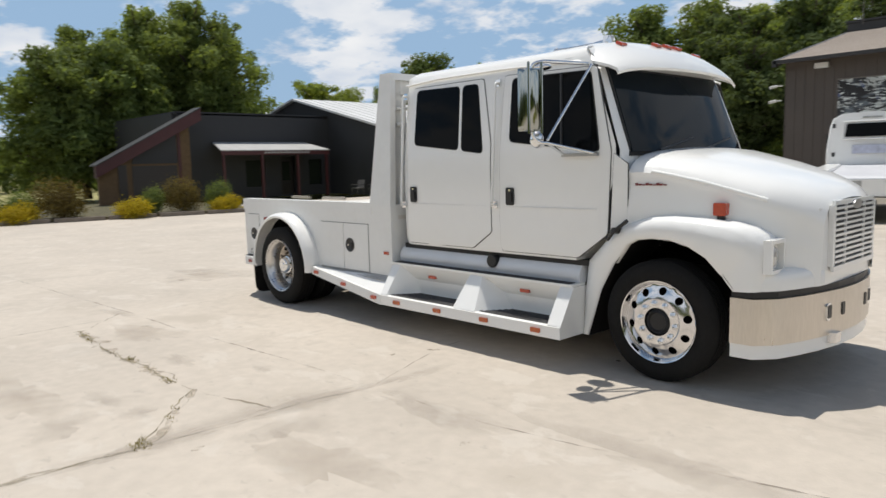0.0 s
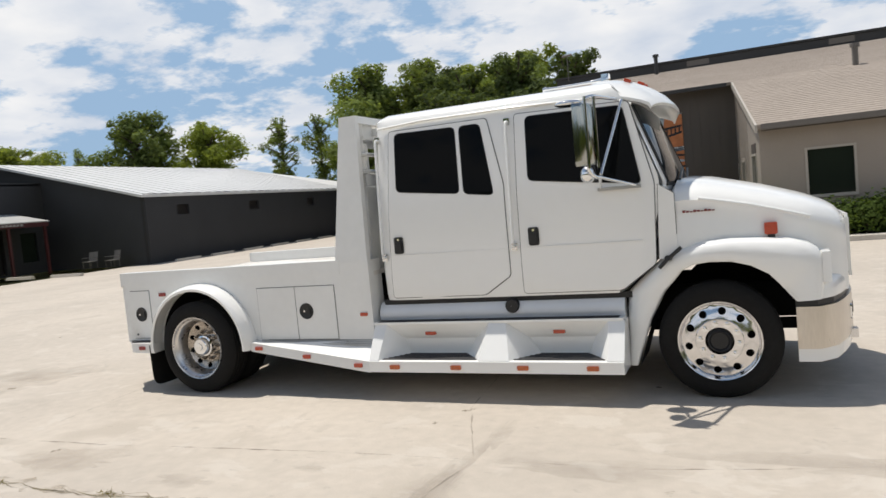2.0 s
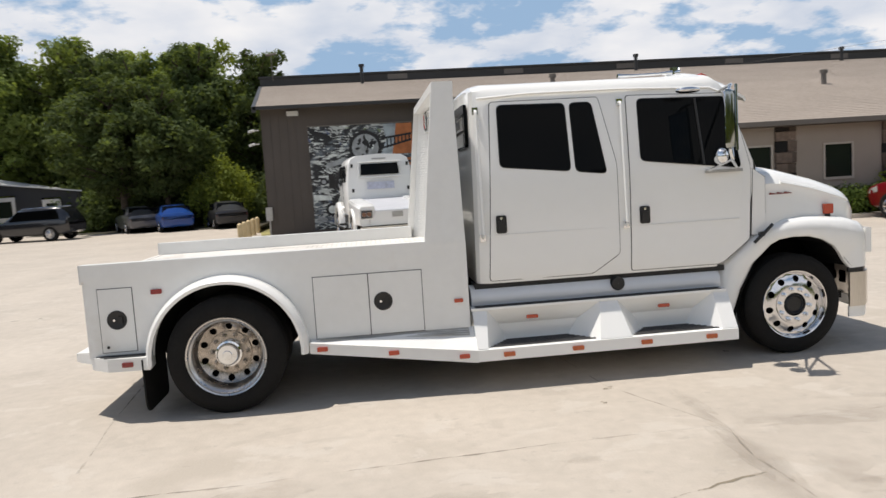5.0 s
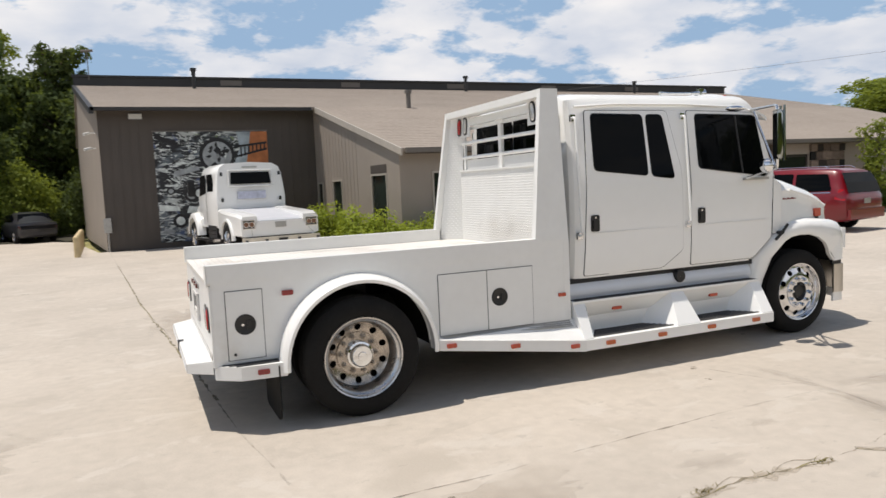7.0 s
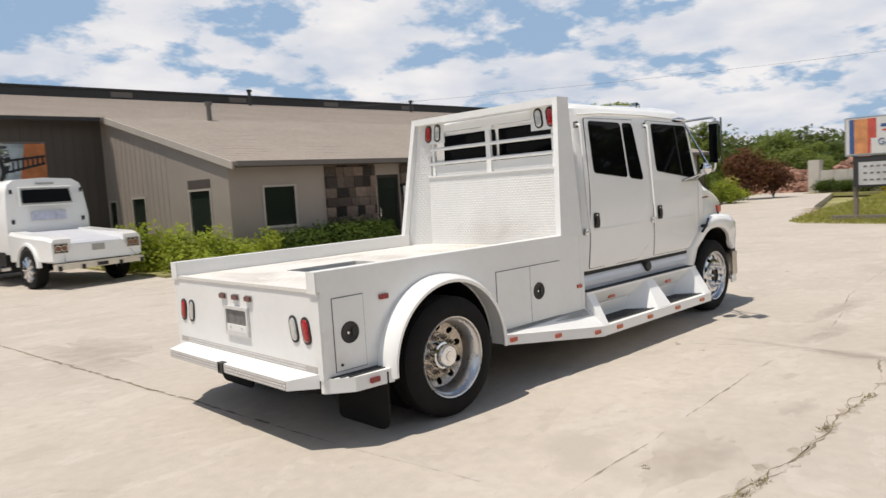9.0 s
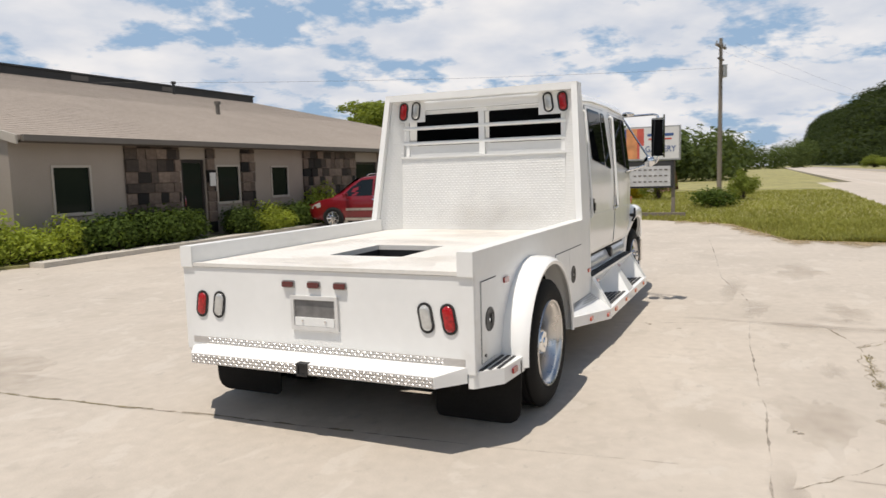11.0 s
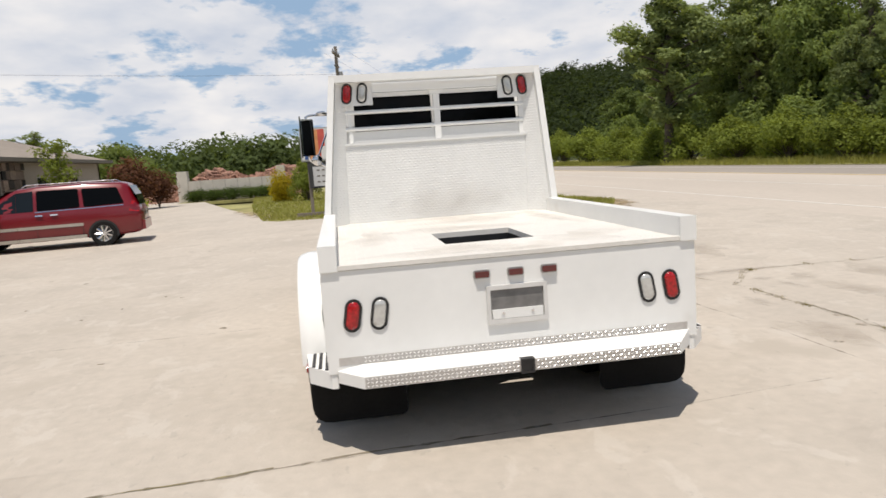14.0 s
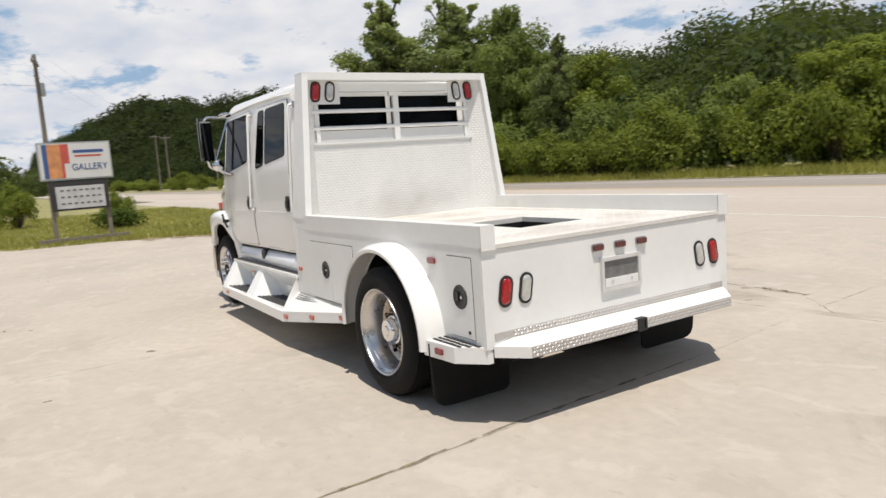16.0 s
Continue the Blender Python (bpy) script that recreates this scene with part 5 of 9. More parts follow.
for s in (-1, 1):
    for j in range(50):
        for i in range(5):
            z = 1.15 + j * 0.0265
            t = (z - 1.125) / 1.36
            f = (i + (0.7 if j % 2 else 0.3)) / 5
            xa, ya = 1.70 + 0.135 * t, s * 1.085 + t * (RT + s * (0.968 - 1.085))
            xb, yb = 1.915 + 0.03 * t, s * 0.905 + t * (RT + s * (0.875 - 0.905))
            p = Vector((xa + (xb - xa) * f, ya + (yb - ya) * f, z))
            d = Vector((xb - xa, yb - ya, 0)).normalized()
            n = Vector((-abs(d.y), -s * d.x, 0))
            vs = [studs.verts.new(p + d * u + Vector((0, 0, v)) + n * h) for u, v, h in
                  ((-0.016, 0, 0.0005), (0, -0.007, 0.0005), (0.016, 0, 0.0005), (0, 0.007, 0.0005), (0, 0, 0.005))]
            for k in range(4):
                studs.faces.new((vs[k], vs[(k + 1) % 4], vs[4]))
tagged(part("plate_pattern", studs, WHITE2, rack), kind="stuff")

# ---- cab ----
CABX0 = 2.085
SIDE = [(0.845, 1.06), (0.90, 1.078), (1.10, 1.092), (1.60, 1.092), (1.75, 1.085), (2.30, 1.025), (2.42, 1.005)]


def cab_front(z):
    return lerp_table([(0.8, 4.27), (0.88, 4.28), (1.07, 4.49), (1.14, 4.61), (1.70, 4.66), (2.32, 4.42), (2.42, 4.36), (2.50, 4.28), (2.58, 4.16)], z)


def cab_curve(y):
    """How far the cab's front falls back towards its corners."""
    return 0.06 * (abs(y) / 1.03) ** 4


def side_y(x, z):
    w = lerp_table(SIDE, z)
    return w - 0.05 * max(0.0, (x - 4.25) / 0.4) ** 2 - 0.03 * max(0.0, (2.3 - x) / 0.2) ** 2


half = [(0.0, 0.845), (0.9, 0.845)] + [(w, z) for z, w in SIDE] + [(0.985, 2.465), (0.945, 2.503), (0.88, 2.527), (0.75, 2.543), (0.5, 2.555), (0.25, 2.56), (0.0, 2.562)]
rings = []
for k, f in enumerate([0.0, 0.012, 0.05, 0.2, 0.4, 0.6, 0.75, 0.88, 0.95, 1.0]):
    pts = []
    shrink = 0.05 if k == 0 else 0.018 if k == 1 else 0.0
    for w, z in half:
        x = CABX0 + 0.02 * max(0, (z - 1.2)) + f * (cab_front(z) - cab_curve(w) - CABX0 - 0.02 * max(0, (z - 1.2)))
        ww = (w if z > 2.45 or w < 0.95 else side_y(x, z)) - shrink * (w / 1.09)
        pts.append((x, -ww, z - (shrink if z > 2.5 else 0)))
    rings.append(pts + [(x, -y, z) for x, y, z in pts[::-1][1:-1]])
bm = bmesh.new()
loft(bm, rings, True, True)
cab = part("cab", bm, WHITE, truck, "glossy white crew cab body", 32)
# bowed front of the cab behind hood and glass
rows = []
for z in (0.845, 0.88, 1.07, 1.14, 1.4, 1.70, 1.9, 2.1, 2.32, 2.42, 2.50, 2.55):
    w = lerp_table(SIDE, z) - 0.045 if z < 2.43 else lerp_table([(2.42, 0.96), (2.50, 0.93), (2.55, 0.6)], z)
    rows.append([(cab_front(z) - cab_curve(w * t) + 0.001, w * t, z) for t in [-1 + j / 8 for j in range(17)]])
bm = bmesh.new()
loft(bm, rows)
part("cab_front", bm, WHITE, cab, smooth=40)
# gasket line over the doors: drip rail
for s in (-1, 1):
    pts = [(2.16, s * 1.02, 2.40), (2.6, s * 1.018, 2.425), (3.4, s * 1.018, 2.425), (4.2, s * 1.015, 2.40), (4.40, s * 1.0, 2.32)]
    part("drip_rail", tube(bmesh.new(), pts, 0.011, 6), WHITE, cab, smooth=60)

CUTS = [0.9, 1.1, 1.6, 1.75, 2.0, 2.2, 2.3, 2.36]
DOOR_R = [(2.19, 0.87), (3.08, 0.87), (3.325, 1.03), (3.325, 1.80), (3.20, 2.365), (2.27, 2.365)]
DOOR_F = [(3.43, 0.87), (4.24, 0.87), (4.51, 1.07), (4.535, 1.70), (4.375, 2.345), (3.45, 2.365)]
WIN_RA = [(2.325, 1.825), (2.922, 1.758), (2.905, 2.325), (2.33, 2.335)]
WIN_RB = [(2.972, 1.752), (3.235, 1.72), (3.135, 2.325), (2.952, 2.325)]
WIN_F = [(3.545, 1.81), (4.44, 1.70), (4.325, 2.315), (3.545, 2.33)]


# pressed line along the doors
for s in (-1, 1):
    pts = [(x, s * (side_y(x, 1.256) + 0.0062), 1.256) for x in (2.12, 2.3, 2.6, 3.0, 3.4, 3.8, 4.2, 4.42)]
    part("body_crease", tube(bmesh.new(), pts, 0.0034, 6), WHITE, cab, smooth=60)


def grown(poly, d):
    cx, cz = sum(p[0] for p in poly) / len(poly), sum(p[1] for p in poly) / len(poly)
    return [(x + math.copysign(d, x - cx), z + math.copysign(d, z - cz)) for x, z in poly]


for s in (-1, 1):
    for poly, wins, hx in ((DOOR_R, (WIN_RA, WIN_RB), 2.305), (DOOR_F, (WIN_F,), 3.555)):
        part("door_seal", panel(rounded(grown(poly, 0.006), 0.035), lambda x, z: side_y(x, z) - 0.004, 0.0065, CUTS, s), GAP, cab)
        d = part("door", panel(rounded(poly, 0.03), lambda x, z: side_y(x, z) - 0.004, 0.012, CUTS, s), WHITE, truck, "white cab door with tinted window and black handle", 25)
        for wpoly in wins:
            w = part("window_seal", panel(rounded(grown(wpoly, 0.007), 0.05), side_y, 0.010, CUTS, s), SEAM, d)
            part("window_pane", panel(rounded(wpoly, 0.045), side_y, 0.013, CUTS, s), TINT, w, "dark tinted glass", 25)
        if wins[0] is WIN_F:
            bm = tube(bmesh.new(), [(4.10, s * (side_y(4.1, 1.75) + 0.014), 1.745), (4.055, s * (side_y(4.05, 2.31) + 0.014), 2.315)], 0.011, 6)
            part("vent_bar", bm, BLACK, d)
        # pull handle in a black cup
        hz = 1.345
        y0 = side_y(hx, hz) + 0.008
        cup = rounded([(hx - 0.045, hz - 0.075), (hx + 0.045, hz - 0.075), (hx + 0.045, hz + 0.075), (hx - 0.045, hz + 0.075)], 0.02)
        h = part("door_handle", prism(bmesh.new(), cup, "y", s * y0, s * (y0 + 0.008)), BLACK, d, "black recessed door handle")
        part("pull", boxed(hx - 0.03, hx + 0.03, s * (y0 + 0.008), s * (y0 + 0.022), hz - 0.045, hz + 0.03), BLACK, h, bevel=0.006)
        part("lock", rod(bmesh.new(), (hx, s * y0, hz + 0.052), (hx, s * (y0 + 0.012), hz + 0.052), 0.011, 10), CHROME, h)
    # grab rails behind each door
    for x, zl, zh in ((2.145, 1.24, 2.30), (3.385, 1.27, 2.31)):
        yb, yt = side_y(x, zl), side_y(x, zh)
        pts = bend([(x, s * (yb - 0.01), zl), (x, s * (yb + 0.055), zl), (x, s * (yt + 0.055), zh), (x, s * (yt - 0.01), zh)], 0.03)
        g = part("grab_rail", tube(bmesh.new(), pts, 0.013, 8), WHITE, cab, "round grab rail", 60)
        for z in (zl, zh):
            part("rail_foot", boxed(x - 0.025, x + 0.025, s * (side_y(x, z) - 0.004), s * (side_y(x, z) + 0.02), z - 0.03, z + 0.03), CHROME, g, bevel=0.006)
    # cowl panel between door and hood
    cow = [(4.535, 1.10), (4.672, 1.10), (4.672, 1.60), (4.56, 1.68)]
    part("cowl_seal", panel(grown(cow, 0.004), lambda x, z: side_y(min(x, 4.6), z) - 0.006, 0.007, CUTS, s), GAP, cab)
    part("cowl_panel", panel(cow, lambda x, z: side_y(min(x, 4.6), z) - 0.006, 0.011, CUTS, s), WHITE, cab)

# windshield: two flat panes wrapped in a black seal
def shield(y, z):
    return cab_front(z) + 0.012 - cab_curve(y)


for name, material, ya, za, zb, grow in (("windshield_seal", SEAM, 0.950, 1.66, 2.345, 0.0), ("windshield", WSHIELD, 0.932, 1.69, 2.325, 0.006)):
    rings = []
    for k in range(9):
        z = za + (zb - za) * k / 8
        wd = ya - 0.045 * (k / 8)
        rings.append([(shield(wd * t, z) + grow, wd * t, z) for t in [-1 + 2 * j / 14 for j in range(15)]])
    bm = bmesh.new()
    loft(bm, rings)
    got = bmesh.ops.extrude_face_region(bm, geom=list(bm.faces))
    bmesh.ops.translate(bm, verts=[v for v in got["geom"] if isinstance(v, bmesh.types.BMVert)], vec=(-0.02, 0, 0))
    part(name, bm, material, cab, "wide dark windshield" if name == "windshield" else "", 40)
for y0, y1 in ((-0.62, -0.05), (0.08, 0.65)):
    bm = tube(bmesh.new(), [(shield(y0, 1.72) + 0.03, y0, 1.70), (shield(y1, 1.78) + 0.025, y1, 1.80)], 0.010, 6)
    part("wiper", bm, BLACK, cab)

# roof cap with sun visor and cab lamps
# rows run from the rear step of the cap to the lip over the glass: x and height at the middle, x and height at the side
rings = []
for xc, zc, xs, zs in ((4.06, 2.55, 4.06, 2.42), (4.065, 2.60, 4.065, 2.44), (4.13, 2.615, 4.13, 2.44), (4.24, 2.607, 4.20, 2.42), (4.36, 2.575, 4.29, 2.40), (4.48, 2.515, 4.38, 2.375), (4.58, 2.44, 4.47, 2.345), (4.64, 2.372, 4.535, 2.315), (4.655, 2.345, 4.552, 2.283)):
    pts = []
    for k in range(29):
        t = -1 + 2 * k / 28
        a = abs(t)
        f, g = a ** 2.2, 0.45 * a ** 2 + 0.55 * a ** 7
        pts.append((xc + (xs - xc) * f, (1.0 - 0.02 * (xc - 4.06)) * math.copysign(min(1.0, a * (1.06 - 0.06 * a)), t), zc + (zs - zc) * g))
    rings.append(pts)
bm = bmesh.new()
loft(bm, rings)
got = bmesh.ops.extrude_face_region(bm, geom=list(bm.faces))
bmesh.ops.translate(bm, verts=[v for v in got["geom"] if isinstance(v, bmesh.types.BMVert)], vec=(-0.012, 0, -0.018))
visor = part("sun_visor", bm, WHITE, truck, "white roof cap with a swept sun visor", 40)
for y, x in ((-0.62, 4.335), (-0.17, 4.385), (0.0, 4.39), (0.17, 4.385), (0.62, 4.335)):
    z = 2.578 - 0.06 * y * y
    bm = bmesh.new()
    m = Matrix.Translation((x, y, z - 0.004)) @ Matrix.Rotation(0.42, 4, "Y")
    bmesh.ops.create_cube(bm, size=1.0, matrix=m @ Matrix.Diagonal((0.06, 0.085, 0.026, 1)))
    part("cab_lamp", bm, ORANGE, visor, "amber cab marker lamp", bevel=0.006)
for y in (-0.50, 0.45):
    bm = rod(bmesh.new(), (3.60, y, 2.54), (3.60, y, 2.625), 0.008, 6)
    rod(bm, (3.58, y, 2.60), (3.72, y, 2.60), 0.020, 10, 0.012)
    horn = part("air_horn", tube(bm, [(3.70, y, 2.60), (4.02, y, 2.605)], 0.012, 8), CHROME, truck, "slim chrome roof air horn", 60)
    bm = bmesh.new()
    spin(bm, [(4.0, 0.014), (4.08, 0.022), (4.14, 0.036), (4.165, 0.052)], (0, y, 2.605), 20, "x")
    part("bell", bm, CHROME, horn, smooth=60)
    part("bracket", boxed(4.10, 4.15, y - 0.03, y + 0.03, 2.54, 2.655), CHROME, horn, bevel=0.012)

# rear cab windows, seen through the rack
for s in (-1, 1):
    poly = rounded([(RT + s * 0.035, 2.01), (RT + s * 0.845, 2.01), (RT + s * 0.83, 2.38), (RT + s * 0.035, 2.38)], 0.05)
    bm = prism(bmesh.new(), poly, "x", 2.10, 2.07)
    part("rear_window", bm, TINT, cab, "dark tinted rear cab window")

# ---- hood with fenders ----
def nose_x(x):
    """Draws the nose in a little ahead of the wheels."""
    return x if x < 5.6 else 5.6 + (x - 5.6) * 0.87


TOPZ = [(4.60, 1.70), (4.72, 1.722), (4.90, 1.70), (5.30, 1.595), (5.60, 1.495), (5.78, 1.425), (5.86, 1.375), (5.90, 1.325)]
HALFW = [(4.60, 1.035), (4.75, 1.02), (4.90, 0.995), (5.30, 0.92), (5.58, 0.84), (5.70, 0.75), (5.80, 0.65), (5.86, 0.585), (5.90, 0.53)]
rings = []
for x in (4.645, 4.67, 4.75, 4.90, 5.10, 5.30, 5.45, 5.56, 5.63, 5.70, 5.76, 5.81, 5.85, 5.88, 5.90):
    zt, w = lerp_table(TOPZ, x), lerp_table(HALFW, x)
    if x < 4.66:
        zt, w = zt - 0.03, w - 0.012
    pts = [(0, 0.0), (w * 0.35, 0.006), (w * 0.62, 0.02), (w * 0.80, 0.045), (w * 0.92, 0.085), (w * 0.985, 0.135), (w + 0.012, 0.18), (w + 0.004, 0.22), (w + 0.018, 0.32), (w + 0.03, 0.46)]
    row = [(x, -p, zt - d) for p, d in pts]
    lo = 1.14 if x < 5.5 else 0.745
    row.append((row[-1][0], row[-1][1], min(row[-1][2], 1.10) * 0.5 + lo * 0.5))
    row.append((row[-1][0], row[-1][1], lo))
    row = [(nose_x(a), b, c) for a, b, c in row]
    rings.append([(a, -b, c) for a, b, c in row[::-1]][:-1] + row)
bm = bmesh.new()
loft(bm, rings, False, False)
# nose face
hood = part("hood", bm, WHITE, truck, "glossy white sloping hood", 40)
rings = []
for k, z in enumerate((1.315, 1.27, 1.15, 1.0, 0.86, 0.74)):
    x0 = nose_x((5.895, 5.91, 5.918, 5.92, 5.92, 5.915)[k])
    w = (0.53, 0.545, 0.555, 0.56, 0.565, 0.57)[k]
    rings.append([(x0 - 0.035 * abs(t) ** 3, w * t, z - (0.05 * abs(t) ** 2 if k == 0 else 0)) for t in [-1 + j / 8 for j in range(17)]])
bm = bmesh.new()
loft(bm, rings)
got = bmesh.ops.extrude_face_region(bm, geom=list(bm.faces))
bmesh.ops.translate(bm, verts=[v for v in got["geom"] if isinstance(v, bmesh.types.BMVert)], vec=(-0.10, 0, 0))
part("nose_panel", bm, WHITE, hood, smooth=40)
# grille: frame, bars, dark back and badge
bm = bmesh.new()
box(bm, 5.918, 5.940, -0.44, 0.44, 0.83, 0.865)
box(bm, 5.91, 5.932, -0.42, 0.42, 1.285, 1.315)
for s in (-1, 1):
    box(bm, 5.90, 5.935, s * 0.43 - 0.02, s * 0.43 + 0.02, 0.865, 1.285)
grille = part("grille", bm, WHITE, truck, "white horizontal-bar radiator grille", bevel=0.006)
grille.location.x = -0.041
part("grille_back", boxed(5.91, 5.922, -0.41, 0.41, 0.865, 1.285), BLACK, grille)
for k in range(11):
    z = 0.885 + k * 0.037
    bm = boxed(5.920, 5.940, -0.41, 0.41, z, z + 0.017)
    part("bar", bm, WHITE, grille)
for y in (-0.2, 0.2):
    part("upright", boxed(5.922, 5.936, y - 0.008, y + 0.008, 0.865, 1.285), WHITE, grille)
bm = prism(bmesh.new(), [(0.085 * math.cos(a), 1.275 + 0.035 * math.sin(a)) for a in [2 * math.pi * k / 20 for k in range(20)]], "x", 5.932, 5.946)
part("badge", bm, GREYPL, grille, "oval chrome badge")
for s in (-1, 1):
    # fender: arched shell with rolled lip
    outer = [(4.235, 0.25), (4.24, 0.30), (4.25, 0.62), (4.27, 0.84), (4.53, 1.075), (4.68, 1.165), (4.86, 1.215), (5.05, 1.222), (5.25, 1.208), (5.45, 1.186), (5.57, 1.150), (5.632, 1.105), (5.660, 1.06), (5.668, 1.0), (5.664, 0.87), (5.655, 0.745)]
    inner = [(4.31, 0.25), (4.325, 0.30), (4.44, 0.62), (4.56, 0.84), (4.70, 1.005), (4.78, 1.045), (4.90, 1.06), (5.05, 1.055), (5.18, 1.02), (5.30, 0.95), (5.36, 0.88), (5.39, 0.84), (5.40, 0.83), (5.42, 0.80), (5.46, 0.752), (5.475, 0.735)]
    crest = [1.04, 1.04, 1.045, 1.05, 1.10, 1.11, 1.115, 1.118, 1.112, 1.10, 1.085, 1.07, 1.062, 1.06, 1.06, 1.06]
    rings = []
    for (xo, zo), (xi, zi), w in zip(outer, inner, crest):
        u = Vector((xo - xi, 0, zo - zi))
        rings.append([Vector((xo, s * 0.80, zo + 0.012)), Vector((xo, s * (w - 0.16), zo + 0.008)), Vector((xo, s * (w - 0.07), zo)), Vector((xo, s * (w - 0.02), zo)) - u * 0.16, Vector((xo, s * w, zo)) - u * 0.42,
                      Vector((xi, s * w, zi)) + u * 0.10, Vector((xi, s * (w - 0.012), zi)), Vector((xi, s * (w - 0.05), zi))])
    bm = bmesh.new()
    loft(bm, rings)
    fen = part("fender", bm, WHITE, truck, "glossy white flared front fender", 55)
    rings = [[(x, s * y, z) for y in (1.06, 0.55)] for x, z in [(4.33, 0.25)] + [(a + 0.01, b + 0.015) for a, b in inner[2:]]]
    bm = bmesh.new()
    loft(bm, rings)
    part("wheel_housing", bm, CHASSIS, fen)
    # headlight in the fender's front
    bm = rod(bmesh.new(), (5.650, s * 0.905, 0.968), (5.674, s * 0.905, 0.968), 0.078, 24)
    hl = part("headlight", bm, CHROME, fen, "round headlight in a square recess of the fender", 40)
    bm = bmesh.new()
    spin(bm, [(5.674, 0.072), (5.686, 0.068), (5.696, 0.05), (5.700, 0.001)], (0, s * 0.905, 0.968), 24, "x")
    part("lens", bm, CLEAR, hl, smooth=50)
    bm = bmesh.new()
    for y0, y1, z0, z1 in ((0.80, 1.01, 1.06, 1.085), (0.80, 1.01, 0.862, 0.885), (0.985, 1.01, 0.885, 1.06), (0.80, 0.815, 0.885, 1.06)):
        box(bm, 5.655, 5.712, min(s * y0, s * y1), max(s * y0, s * y1), z0, z1)
    part("bezel", bm, WHITE, hl, "white square bezel", bevel=0.006)
    # lower corner of the nose, running round from the fender to the grille
    low = [(nose_x(x), y) for x, y in ((5.50, 1.045), (5.60, 1.04), (5.68, 0.99), (5.755, 0.895), (5.82, 0.75), (5.87, 0.60), (5.905, 0.50))]
    rows = []
    for z, k in ((0.745, 0.0), (0.80, 0.0), (0.845, 0.006), (0.872, 0.022), (0.885, 0.055), (0.888, 0.16)):
        rows.append([(x - k * (0.4 + 0.6 * (x - 5.5) / 0.4), s * (y - k * 1.0), z) for x, y in low])
    bm = bmesh.new()
    loft(bm, rows)
    part("nose_corner", bm, WHITE, hood, smooth=50)
    # orange lamp on the fender
    bm = prism(bmesh.new(), rounded([(5.288, 1.232), (5.378, 1.232), (5.378, 1.320), (5.288, 1.320)], 0.012, 3), "y", s * 0.90, s * 0.965)
    lm = part("turn_lamp", bm, ORANGE, fen, "orange turn signal lamp on the fender", bevel=0.006)
    part("lamp_foot", boxed(5.31, 5.36, s * 0.93 - 0.02, s * 0.93 + 0.02, 1.19, 1.233), BLACK, lm)
    # model script, unreadable at this size: dark red strokes
    for k in range(9):
        xk = 4.725 + k * 0.026
        yk = lerp_table(HALFW, xk) + 0.010
        bm = boxed(xk, xk + 0.021, s * (yk - 0.012), s * (yk + 0.006), 1.44, 1.458 - 0.005 * (k % 3))
        part("script_mark", bm, EMBLEM, hood)
    # crease highlight ridge along the hood side
    pts = [(x, s * (lerp_table(HALFW, x) + 0.002), z) for x, z in ((4.84, 1.54), (5.0, 1.507), (5.2, 1.46), (5.45, 1.385), (5.6, 1.337))]
    part("hood_crease", tube(bmesh.new(), pts, 0.016, 8), WHITE, hood, smooth=60)
    bm = tube(bmesh.new(), [(4.535, s * 1.112, 1.035), (4.60, s * 1.128, 1.10), (4.705, s * 1.112, 1.185)], 0.015, 8)
    rod(bm, (4.62, s * 1.05, 1.10), (4.60, s * 1.14, 1.11), 0.022, 8)
    part("hood_latch", bm, BLACK, fen, "black rubber hood latch", 50)

# front bumper of brushed steel with a white apron
plan = [(nose_x(x), y) for x, y in ((5.465, -1.06), (5.62, -1.055), (5.76, -0.92), (5.84, -0.72), (5.90, -0.52), (5.95, -0.28), (5.97, 0.0))]
plan += [(x, -y) for x, y in plan[::-1][1:]]


def band(z0, z1, inset, thick=0.02):
    bm = bmesh.new()
    rows = []
    for i, (x, y) in enumerate(plan):
        a, b = plan[max(i - 1, 0)], plan[min(i + 1, len(plan) - 1)]
        t = Vector((b[0] - a[0], b[1] - a[1])).normalized()
        n = Vector((t.y, -t.x))
        p0, p1 = Vector((x, y)) - n * inset, Vector((x, y)) - n * (inset + thick)
        rows.append([(p0.x, p0.y, z0), (p0.x, p0.y, z1), (p1.x, p1.y, z1), (p1.x, p1.y, z0)])
    loft(bm, rows, True, True)
    return bm


bump = part("front_bumper", band(0.385, 0.695, 0.0), STEEL, truck, "brushed stainless front bumper with a white lower apron", 50)
part("bumper_top", band(0.697, 0.742, 0.02), BLACK, bump)
part("apron", band(0.288, 0.383, 0.012), WHITE, bump, "white lower apron", 50)
for y in (-0.42, -0.24, 0.24, 0.42):
    x = nose_x(lerp_table([(0.0, 5.97), (0.28, 5.95), (0.52, 5.90), (0.72, 5.84)], abs(y)))
    hw = 0.04 if abs(y) > 0.4 else 0.028
    if abs(y) > 0.4:
        part("hole_trim", prism(bmesh.new(), rounded([(y - 0.055, 0.49), (y + 0.055, 0.49), (y + 0.055, 0.61), (y - 0.055, 0.61)], 0.02), "x", x - 0.03, x + 0.002), CHROME, bump)
    part("bumper_hole", prism(bmesh.new(), rounded([(y - hw, 0.505), (y + hw, 0.505), (y + hw, 0.595), (y - hw, 0.595)], 0.012), "x", x - 0.03, x + 0.005), BLACK, bump)
part("tow_pin", boxed(5.85, 5.925, -0.42, -0.32, 0.33, 0.40), ALLOY, bump, bevel=0.01)

